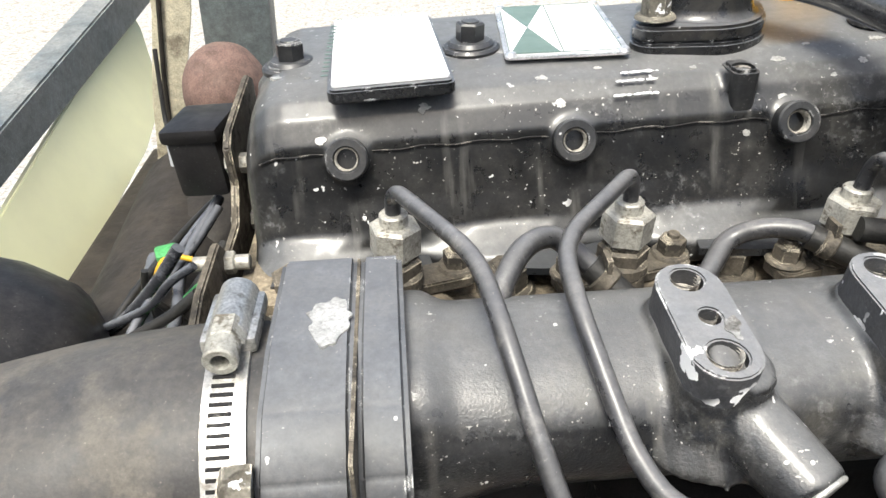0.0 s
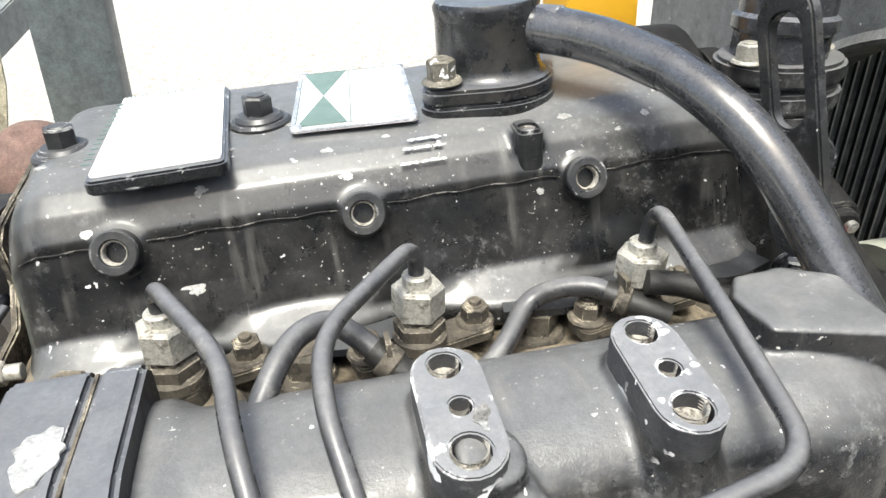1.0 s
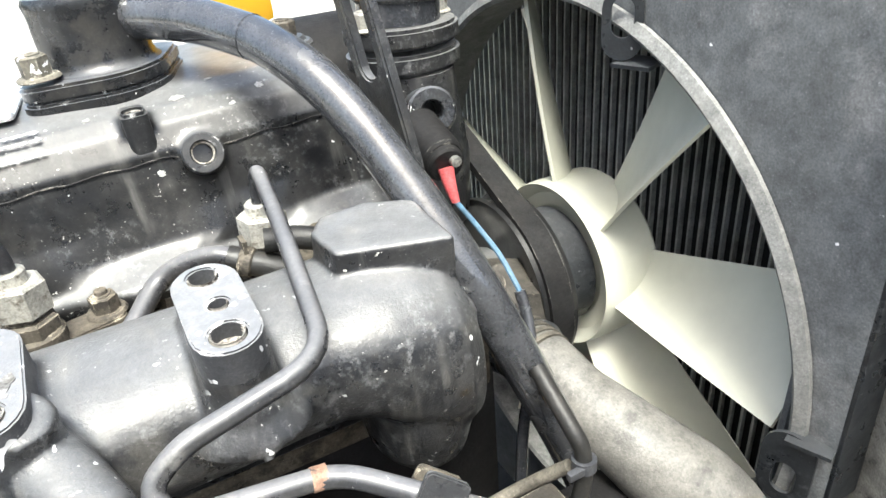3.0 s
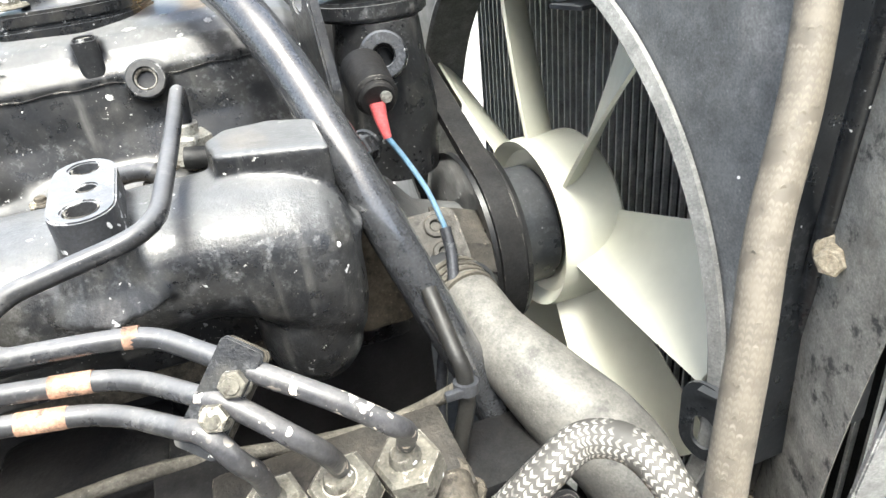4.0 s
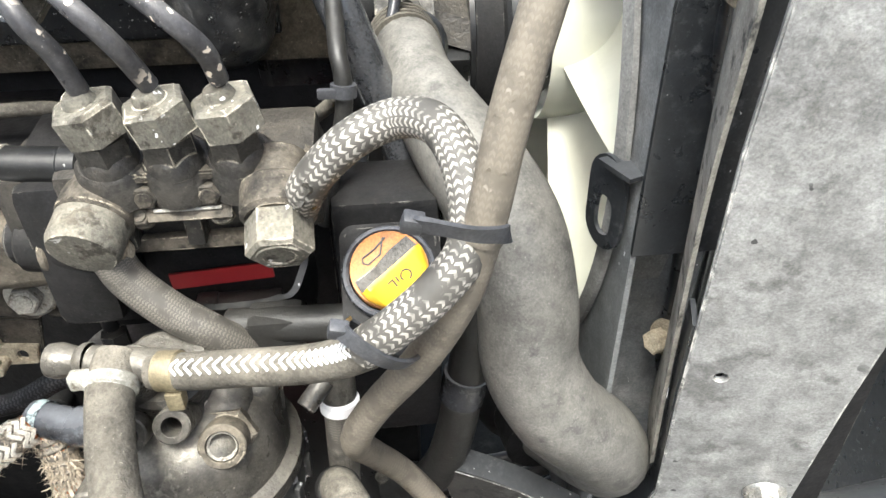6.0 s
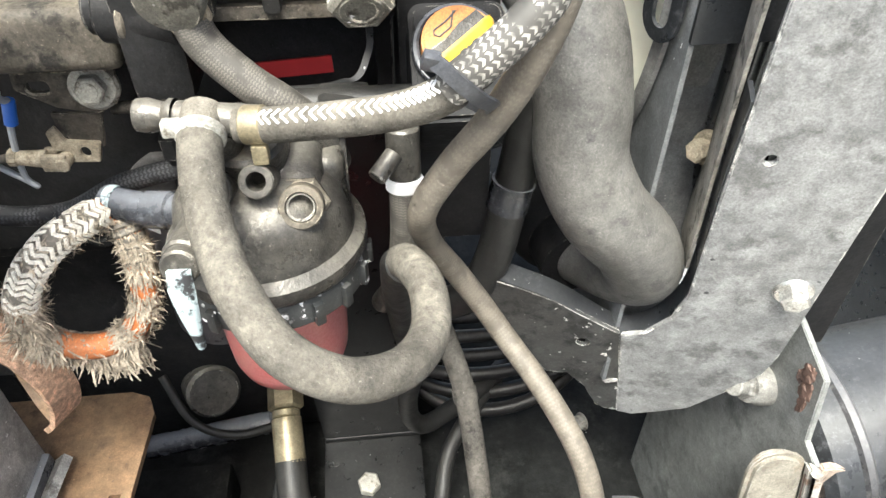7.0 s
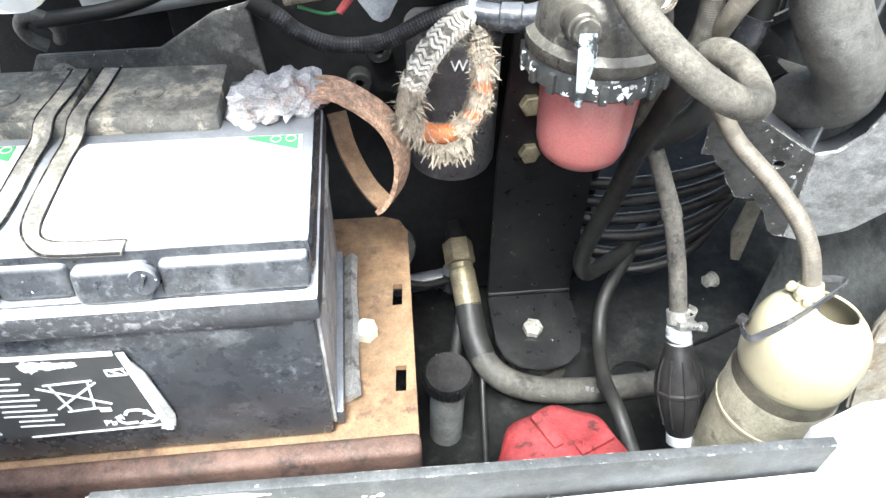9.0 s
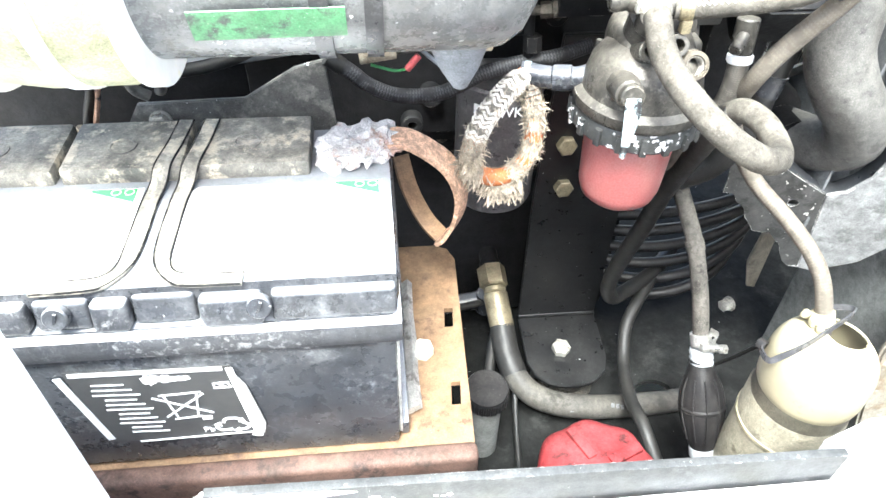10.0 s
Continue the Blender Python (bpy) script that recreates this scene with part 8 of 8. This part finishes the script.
solo("hose_tip_clip", merge(tube([(0.3372, -0.0255, 0.7350), (0.3386, -0.0298, 0.7262)], 0.0082, 18), lump((0.3290, -0.0300, 0.7300), (0.0032, 0.0045, 0.005), 9, 0.4, 2), lump((0.3275, -0.0225, 0.7300), (0.0035, 0.0035, 0.004), 5, 0.4, 2), lump((0.3312, -0.0370, 0.7285), (0.0028, 0.003, 0.004), 7, 0.4, 2)), M_CREAMPL, "cream wrinkled grommet round the hose end", "grommet")
solo("thin_stay", tube([(0.3305, 0.0503, 0.571), (0.335, 0.033, 0.607), (0.3405, 0.0165, 0.645)], 0.0018, 10), M_DARKHOSE, "thin dirty wire reaching to the bottle", "wire")
gpo = thing("guide_post", "flaking cream painted post with a worn rounded top", "post", (0.46, 0.005, 0.5))
POST_TOP = [(0.4335, 0.728), (0.4348, 0.7355), (0.4385, 0.7412), (0.4450, 0.7436), (0.4520, 0.7428), (0.4595, 0.7390), (0.4655, 0.7330)]
part("face", prism(POST_TOP + [(0.4925, 0.620), (0.513, 0.53), (0.467, 0.53), (0.4408, 0.6187), (0.4355, 0.652), (0.4372, 0.666), (0.4405, 0.673), (0.4385, 0.690)], (0, 0.0, 0), (1, 0, 0), (0, 0, 1), 0.007, bev=0.0025), M_POST, gpo)
part("side_flange", prism([(0.4662, 0.7325), (0.4700, 0.7300), (0.4790, 0.7215), (0.4812, 0.7120), (0.4960, 0.660), (0.5120, 0.606), (0.530, 0.53), (0.514, 0.53), (0.4935, 0.620)], (0, -0.002, 0), (1, 0, 0), (0, 0, 1), 0.010, bev=0.003), M_POSTSIDE, gpo, "whiter folded flange with a rusty crease")
part("crease", tube([(0.4690, -0.0070, 0.722), (0.4800, -0.0072, 0.675), (0.4950, -0.0072, 0.617)], 0.0007, 6), M_RUSTDARK, gpo)
for q, sz, k in (((0.4690, 0.0250, 0.772), (0.002, 0.005, 0.006), 2), ((0.4690, 0.0220, 0.762), (0.002, 0.005, 0.007), 3), ((0.4690, 0.0290, 0.766), (0.0015, 0.004, 0.005), 6), ((0.4690, 0.0200, 0.752), (0.0015, 0.003, 0.007), 8)):
    solo("rust_scab", lump(q, sz, k, 0.6, 3), M_RUSTDARK, "rust scab on the worn edge of the grey wall", "rust scab", group="rust scabs")
solo("wall_stud", merge(lathe([(0.0135, 0), (0.0130, 0.010), (0.0105, 0.016), (0, 0.016)], (0.4745, 0.056, 0.722), (-1, -0.18, 0.28), 24), cyl((0.4600, 0.0545, 0.7265), (0.4480, 0.0515, 0.7315), 0.0072), hexa((0.4600, 0.0545, 0.7265), (0.4550, 0.0532, 0.7285), 0.0165)), M_DIRTYZINC, "dusty zinc stud on the grey side wall", "bolt")
solo("wall_stud", bolt((0.4145, 0.1715, 0.5215), (-1, -0.40, 0.15), 0.013, 0.010, 0.009), M_DIRTYZINC, "zinc bolt on the dark side of the bay", "bolt")
solo("wall_bracket", prism([(0.4060, 0.600), (0.4175, 0.5615), (0.4275, 0.5590), (0.4260, 0.640), (0.4090, 0.640)], (0, 0.1650, 0), (1, 0, 0), (0, 0, 1), 0.004, bev=0.0008), M_BEIGE, "dusty beige bracket strip at the end of the grey wall", "bracket")

# air cleaner, its dust valve and stay
ac = thing("air_cleaner", "black cylindrical air cleaner with a green stripe and cream bands", "air cleaner", (-0.1, 0.07, 0.91))
AX = Vector((-1, 0.02, -0.012)).normalized()
AO = Vector((0.096, 0.004, 1.004))
# Base and film raised to carry the sky's reflection, besides dust and chips.
part("drum", lathe([(0, 0.0), (0.026, 0.0), (0.041, 0.003), (0.051, 0.009), (0.057, 0.018), (0.0585, 0.030), (0.0585, 0.20), (0.059, 0.40), (0.0, 0.40)], AO, AX, 64), mat("black_drum_painted_sheen", (0.12, 0.124, 0.128), 0.26, bump=0.08, dust=(GREY_DUST, 0.5), stain=((0.19, 0.19, 0.19), 0.36, 70), chips=(PALE, 0.52, 240), film=((0.46, 0.47, 0.48), 0.85), spec=0.6), ac)


def drum_patch(x0, x1, a0, a1, r):
    """A thin label lying on the drum: x0..x1 along it, a0..a1 degrees below level on its front."""
    rows = []
    for k in range(13):
        a = radians(a0 + (a1 - a0) * k / 12)
        rows.append([Vector((x, AO.y - r * math.cos(a), AO.z - r * math.sin(a))) + AX * 0 + Vector((0, 0, (x - AO.x) * 0.012)) for x in (x0, x1)] +
                    [Vector((x, AO.y - (r - 0.001) * math.cos(a), AO.z - (r - 0.001) * math.sin(a))) + Vector((0, 0, (x - AO.x) * 0.012)) for x in (x1, x0)])
    return loft(rows)


part("green_stripe", drum_patch(-0.062, 0.004, 14, 30, 0.0595), mat("worn_green_print", (0.07, 0.25, 0.10), 0.45, var=0.35, scale=60, bump=0.03, dust=((0.6, 0.66, 0.56), 0.5), stain=((0.04, 0.05, 0.044), 0.42, 60)), ac, "worn green label stripe")
for x in (0.020, -0.003):
    part("band", tube([(x, 0.0055, 1.003), (x - 0.008, 0.0055, 1.003)], 0.0605, 64, smooth_path=False), M_PIPE, ac)
for x, w in ((-0.086, 0.006), (-0.119, 0.008), (-0.163, 0.008)):
    part("cream_band", tube([(x, 0.007, 1.002), (x - w, 0.007, 1.002)], 0.0715, 56, smooth_path=False), M_WHITEPAINT, ac, "cream strap band")
# Cream darkened to olive: shade of the underside put into the base colour.
part("cream_end", lathe([(0.058, 0), (0.066, 0.004), (0.0700, 0.014), (0.0705, 0.05), (0.067, 0.075), (0.062, 0.085), (0.062, 0.15), (0, 0.15)], (-0.087, 0.007, 1.002), AX, 56), mat("shaded_cream_plastic", (0.40, 0.395, 0.25), 0.4, var=0.15, scale=20, bump=0.05, dust=((0.6, 0.56, 0.42), 0.2)), ac, "cream end section, darkened to olive as in shade")
dv = part("dust_valve", lathe([(0, -0.010), (0.016, -0.010), (0.0185, -0.006), (0.0185, 0.003), (0.0160, 0.007), (0.0105, 0.021), (0.0042, 0.032), (0, 0.0345)], (0.059, -0.002, 0.953), (0.06, -0.05, -1), 32), mat("blue_grey_rubber", (0.21, 0.224, 0.25), 0.6, var=0.15, bump=0.05, stain=((0.12, 0.124, 0.132), 0.3, 40)), ac, "light grey rubber dust valve")
gp = thing("stay_plate", "dusty black stay plate behind the battery", "plate", (-0.1, 0.135, 0.76))
part("plate", prism([(-0.175, 0.70), (-0.020, 0.70), (-0.018, 0.81), (-0.022, 0.868), (-0.045, 0.862), (-0.085, 0.838), (-0.165, 0.836), (-0.175, 0.82)], (0, 0.137, 0), (1, 0, 0), (0, 0, 1), 0.004, bev=0.0008), M_STAY, gp)
part("stay_bolt", bolt((-0.15, 0.131, 0.822), (0, -1, 0.2), 0.013, 0.008, 0.009), M_STEEL, gp)
gt = thing("cable_sleeve", "grey cable sleeve looped above the stay plate", "cable sleeve", (-0.15, 0.125, 0.85))
part("loop", tube([(-0.1517, 0.127, 0.846), (-0.1600, 0.125, 0.853), (-0.1612, 0.123, 0.863), (-0.1540, 0.121, 0.870), (-0.1440, 0.121, 0.868), (-0.1395, 0.123, 0.859), (-0.1430, 0.127, 0.850)], 0.0042, 12), M_RADHOSE, gt)
part("cable", tube([(-0.150, 0.121, 0.866), (-0.125, 0.122, 0.868), (-0.100, 0.125, 0.871), (-0.075, 0.130, 0.878), (-0.05, 0.14, 0.89)], 0.0050, 12), M_DARKHOSE, gt)
hs = thing("grey_housing", "pale blue-grey plastic housing behind the stay plate", "housing", (-0.09, 0.20, 0.86))
part("shell", box((-0.090, 0.200, 0.872), (0.115, 0.05, 0.060), (0, -8, 0), bev=0.012, seg=3), M_LIGHTGREY, hs)
part("seam", box((-0.090, 0.200, 0.876), (0.117, 0.052, 0.003), (0, -8, 0), bev=0.001), M_RADHOSE, hs)
wt = thing("wire_tail", "dark twisted wires hanging beside the battery", "wire", (-0.21, 0.16, 0.80))
part("dark_wire", tube([(-0.198, 0.150, 0.870), (-0.203, 0.155, 0.840), (-0.214, 0.160, 0.815), (-0.221, 0.160, 0.792)], 0.0040, 10), M_DARKHOSE, wt)
part("brown_wire", tube([(-0.192, 0.148, 0.868), (-0.198, 0.153, 0.838), (-0.208, 0.157, 0.812), (-0.215, 0.158, 0.794)], 0.0022, 8), M_RUST, wt, "brown bare wire")
part("tip", cyl((-0.2235, 0.158, 0.803), (-0.2265, 0.158, 0.787), 0.0032, 0.0022), M_CAKED, wt)

# coil of black hoses low on the far side
for k in range(6):
    rr = 0.075 + 0.012 * k
    pts = [(0.34 + rr * 1.15 * math.cos(a), 0.24 + 0.05 * math.sin(a) + 0.008 * k, 0.56 + 0.018 * k + 0.035 * math.sin(a * 1.0 + 0.4)) for a in [math.pi * (1.05 + 0.95 * i / 10) for i in range(11)]]
    solo("coiled_hose", tube(pts, 0.0065, 12), M_BULB, "black hose lying in a coil on the floor pan", "hose", group="coiled hoses")
solo("thin_hose", tube([(0.36, 0.24, 0.545), (0.325, 0.20, 0.545), (0.295, 0.165, 0.535), (0.281, 0.145, 0.520), (0.272, 0.11, 0.503), (0.262, 0.06, 0.512), (0.262, 0.02, 0.52), (0.27, -0.02, 0.50)], 0.0070, 14), M_DARKHOSE, "thin grey hose dropping past the hydraulic hose", "hose")
dt = thing("drain_tube", "dark tube with a hose clip behind the overflow hose", "hose", (0.3, 0.09, 0.8))
part("tube_wall", tube([(0.318, 0.10, 0.95), (0.313, 0.098, 0.90), (0.306, 0.096, 0.855), (0.298, 0.092, 0.815), (0.285, 0.095, 0.785), (0.265, 0.105, 0.765)], 0.0105, 18), M_DARKHOSE, dt)
part("clip", tube([(0.3075, 0.0965, 0.866), (0.3045, 0.0955, 0.850)], 0.0118, 20), M_RUBBER, dt)
solo("side_pipe", merge(cyl((0.0, 0.20, 0.50), (0.14, 0.21, 0.515), 0.011), cyl((0.13, 0.205, 0.50), (0.13, 0.205, 0.53), 0.012)), M_RUBBER, "black pipe under the engine", "pipe")
for pts, r in (([(0.03, 0.22, 0.58), (0.055, 0.19, 0.55), (0.09, 0.185, 0.53), (0.13, 0.20, 0.52)], 0.004), ([(0.12, 0.10, 0.46), (0.128, 0.14, 0.50), (0.14, 0.17, 0.53)], 0.006), ([(0.14, 0.0, 0.46), (0.145, 0.06, 0.47), (0.15, 0.12, 0.50)], 0.003)):
    solo("loose_cable", tube(pts, r, 10), M_DARKHOSE, "loose black cable above the floor pan", "cable", group="loose cables")
solo("cylinder_can", cyl((0.03, 0.30, 0.50), (0.07, 0.22, 0.55), 0.025), M_ALLOY, "dull metal canister in the dark under the engine", "canister")
solo("block_on_floor", box((0.03, 0.10, 0.47), (0.10, 0.16, 0.05), bev=0.004), M_FLOORPAN, "grey-green dirty block on the floor pan", "block")

# Added sheet: keeps the gap beyond the tank dark, no wall known there.
solo("dark_backing", box((0.80, 0.20, 0.75), (0.01, 1.0, 0.80), bev=0.002), M_SHEET, "black sheet added to fill the dark beyond the tank", "wall", kind="structure")
# right hand distance: black tank and bracket
solo("paper_scrap", lump((0.128, 0.098, 0.462), (0.008, 0.006, 0.003), 3, 0.4, 2), M_PLATE, "scrap of white paper on the floor pan", "scrap")
stk = thing("side_tank", "black round tank beyond the plate", "tank", (0.6, 0.05, 0.62))
part("shell", cyl((0.50, 0.05, 0.66), (0.70, 0.05, 0.70), 0.07, seg=48, bev=0.006), M_SHEET, stk)
part("seam_band", cyl((0.52, 0.05, 0.664), (0.53, 0.05, 0.666), 0.0722, seg=48), M_PIPE, stk)
solo("hinge_tab", prism([(0.4820, 0.700), (0.4870, 0.7125), (0.4930, 0.7135), (0.56, 0.690), (0.56, 0.628), (0.532, 0.6395), (0.5000, 0.6600)], (0, 0.004, 0), (1, 0, 0), (0, 0, 1), 0.005, holes=[circle(0.5150, 0.677, 0.0085, 20)], bev=0.001), mat("pinkish_bare_steel", (0.42, 0.34, 0.28), 0.55, metal=0.2, var=0.3, bump=0.2, stain=((0.22, 0.15, 0.11), 0.34, 50)), "pinkish worn steel tab with a hole", "tab")

# ---- left rear: frame beam, cream panel, silencer ball, harness ----
solo("frame_beam", prism([(0.30, 0.0), (1.6, 0.10), (1.6, 0.16), (0.30, 0.03)], (-0.345, 0, 0.985), (0, 1, 0), (0, 0, 1), 0.03, bev=0.002), M_GREYFRAME, "grey painted steel frame beam", "beam", kind="structure")
PANEL_LEAN = math.hypot(1, 0.45)
solo("cream_panel", prism([(y, (z - 1.02) * PANEL_LEAN) for y, z in ((0.30, 0.90), (0.4382, 0.9117), (0.5613, 0.9201), (0.7053, 0.9273), (0.79, 0.941), (0.8244, 0.9514), (0.887, 1.0103), (0.895, 1.035), (0.4573, 0.985), (0.30, 0.965))], (-0.332, 0, 1.02), (0, 1, 0), (-0.45, 0, 1), 0.008, bev=0.001), M_CREAM, "cream-yellow painted panel leaning under the frame beam", "panel", kind="structure")
solo("grey_post", box((-0.213, 0.93, 0.90), (0.088, 0.05, 0.90), (0, 3, 0), bev=0.006), mat("slate_grey_paint", (0.085, 0.10, 0.105), 0.45, var=0.15, bump=0.1, dust=((0.5, 0.48, 0.44), 0.15)), "slate grey painted upright post behind the engine", "post", kind="structure")
solo("silencer", lump((-0.134, 0.50, 1.065), (0.031, 0.034, 0.036), 2, 0.02, 4), M_RUSTBALL, "round rusty brown silencer end", "silencer")
bx = thing("relay_box", "black plastic box on a bracket at the back of the engine", "box", (-0.11, 0.33, 1.07))
part("box_body", box((-0.111, 0.345, 1.086), (0.027, 0.036, 0.036), (0, -4, -8), bev=0.004), M_BULB, bx)
part("box_lid", box((-0.112, 0.345, 1.103), (0.031, 0.039, 0.008), (0, -4, -8), bev=0.003), M_BULB, bx)
rp2 = thing("rear_plate", "grimy steel rear plate of the engine with bolts", "plate", (-0.09, 0.25, 1.0))
part("plate", prism([(0.190, 1.00), (0.2052, 1.071), (0.2267, 1.0778), (0.2625, 1.0794), (0.2748, 1.0652), (0.300, 1.066), (0.314, 1.0808), (0.3127, 1.1018), (0.322, 1.108), (0.346, 1.1107), (0.385, 1.1145), (0.394, 1.110), (0.400, 1.02), (0.31, 1.0)], (-0.095, 0, 0), (0, 1, 0), (0, 0, 1), 0.004, bev=0.001), M_DIRTY, rp2)
for y, z, a in ((0.328, 1.087, -0.099), (0.390, 1.0915, -0.094), (0.266, 1.066, -0.106), (0.329, 1.0524, -0.102), (0.216, 1.058, -0.103)):
    part("plate_bolt", merge(cyl((a, y, z), (-0.080, y, z), 0.0036), hexa((-0.091, y, z), (-0.0865, y, z), 0.0095), hexa((-0.0965, y, z), (-0.0985, y, z), 0.0095)), M_STEEL, rp2)
for k, (pts, r, m) in enumerate((
        ([(-0.15, 0.33, 1.03), (-0.14, 0.28, 1.035), (-0.125, 0.24, 1.03), (-0.13, 0.20, 1.01), (-0.16, 0.18, 0.98)], 0.006, M_RUBBER),
        ([(-0.11, 0.34, 1.06), (-0.12, 0.29, 1.05), (-0.115, 0.24, 1.045), (-0.14, 0.2, 1.02), (-0.18, 0.17, 1.0)], 0.005, M_RUBBER),
        ([(-0.096, 0.235, 1.072), (-0.11, 0.235, 1.061), (-0.129, 0.235, 1.05), (-0.143, 0.235, 1.041)], 0.0042, M_DARKHOSE),
        ([(-0.099, 0.247, 1.078), (-0.111, 0.247, 1.07), (-0.124, 0.247, 1.057), (-0.15, 0.247, 1.045)], 0.0034, M_RUBBER),
        ([(-0.108, 0.259, 1.08), (-0.122, 0.259, 1.062), (-0.143, 0.259, 1.041), (-0.164, 0.259, 1.029)], 0.0048, M_RUBBER),
        ([(-0.118, 0.271, 1.027), (-0.127, 0.271, 1.039), (-0.133, 0.271, 1.048), (-0.131, 0.271, 1.061)], 0.0018, M_DARKHOSE),
        ([(-0.112, 0.283, 1.058), (-0.12, 0.283, 1.06), (-0.128, 0.283, 1.056), (-0.136, 0.283, 1.039), (-0.142, 0.283, 1.025)], 0.0014, M_YELLOW),
        ([(-0.115, 0.36, 1.05), (-0.128, 0.31, 1.045), (-0.137, 0.26, 1.038), (-0.15, 0.22, 1.02), (-0.18, 0.19, 0.99)], 0.0026, M_RUBBER),
        ([(-0.12, 0.37, 1.045), (-0.134, 0.32, 1.044), (-0.150, 0.27, 1.035), (-0.168, 0.22, 1.01)], 0.0022, M_DARKHOSE),
        ([(-0.108, 0.33, 1.06), (-0.118, 0.30, 1.052), (-0.128, 0.25, 1.052), (-0.143, 0.21, 1.03)], 0.0024, M_RUBBER),
        ([(-0.10, 0.30, 1.055), (-0.115, 0.26, 1.045), (-0.13, 0.23, 1.04), (-0.155, 0.22, 1.03)], 0.003, M_DARKHOSE),
        ([(-0.105, 0.28, 1.05), (-0.12, 0.25, 1.045), (-0.13, 0.24, 1.03), (-0.12, 0.22, 1.02)], 0.002, M_GREENP))):
    solo("harness_cable", tube(pts, r * (0.62 if r > 0.003 else 1.0), 10), m, "black harness cable hanging behind the engine", "cable", group="harness cables")
solo("green_connector", box((-0.134, 0.310, 1.045), (0.012, 0.010, 0.006), (10, 0, 20), bev=0.002), M_GREENP, "green plastic connector on the harness", "connector")
solo("blue_connector", box((-0.122, 0.305, 1.045), (0.008, 0.008, 0.006), (10, 0, 20), bev=0.002), M_BLUE, "blue plastic connector on the harness", "connector")
hc = thing("hanging_cord", "dark cord with a white ferrule behind the engine", "cord", (-0.163, 0.44, 1.03))
part("cord", tube([(-0.165, 0.46, 1.11), (-0.166, 0.45, 1.07), (-0.163, 0.44, 1.055)], 0.0016, 8), M_DARKHOSE, hc)
part("ferrule", cyl((-0.163, 0.44, 1.056), (-0.163, 0.437, 1.036), 0.003), M_LIGHTGREY, hc, "white plastic ferrule")
gd = thing("rear_guard", "cream dusty sheet strip standing behind the silencer", "guard", (-0.21, 0.60, 0.42))
part("sheet", loft([[(x0, 0.600, z), ((x0 + x1) / 2, 0.597, z), (x1, 0.600, z), (x1, 0.603, z), (x0, 0.603, z)] for z, x0, x1 in ((0.42, -0.252, -0.236), (0.94, -0.240, -0.226), (0.984, -0.2316, -0.2165), (1.0215, -0.2260, -0.1964), (1.0333, -0.2233, -0.1945), (1.10, -0.2075, -0.1753), (1.18, -0.200, -0.165))]), mat("dusty_cream_sheet", (0.50, 0.46, 0.34), 0.6, var=0.2, scale=14, bump=0.1, stain=((0.22, 0.19, 0.14), 0.38, 22)), gd)
part("fold", tube([(-0.2150, 0.5965, 1.00), (-0.2085, 0.5955, 1.05), (-0.195, 0.595, 1.13)], 0.0022, 8), M_TROUGH, gd)
# Added dark block over the bright ground between cream panel and rear case.
solo("dark_filler", box((-0.214, 0.50, 0.925), (0.100, 0.34, 0.046), (0, 0, 0), bev=0.006, seg=3), M_TROUGH, "dark block added to fill the gap behind the engine", "rail", kind="structure")
rc = thing("rear_case", "dark dusty starter and gearbox case behind the engine", "case", (-0.155, 0.35, 0.95))
part("case_body", merge(cyl((-0.150, 0.27, 0.970), (-0.165, 0.50, 0.985), 0.052, 0.045, seg=40, bev=0.014), lump((-0.135, 0.42, 0.985), (0.055, 0.07, 0.045), 4, 0.12, 3)), M_TROUGH, rc)
part("starter_barrel", cyl((-0.200, 0.225, 0.955), (-0.176, 0.315, 0.985), 0.030, 0.028, seg=32, bev=0.003), M_DARK, rc)
part("rusty_end", cyl((-0.1765, 0.314, 0.984), (-0.173, 0.328, 0.989), 0.017, 0.012, seg=20), M_RUSTBALL, rc, "rusty brown end cap")
solo("air_duct", lump((-0.205, 0.225, 1.045), (0.065, 0.06, 0.045), 5, 0.03, 4), M_BULB, "round black intake duct elbow", "duct")
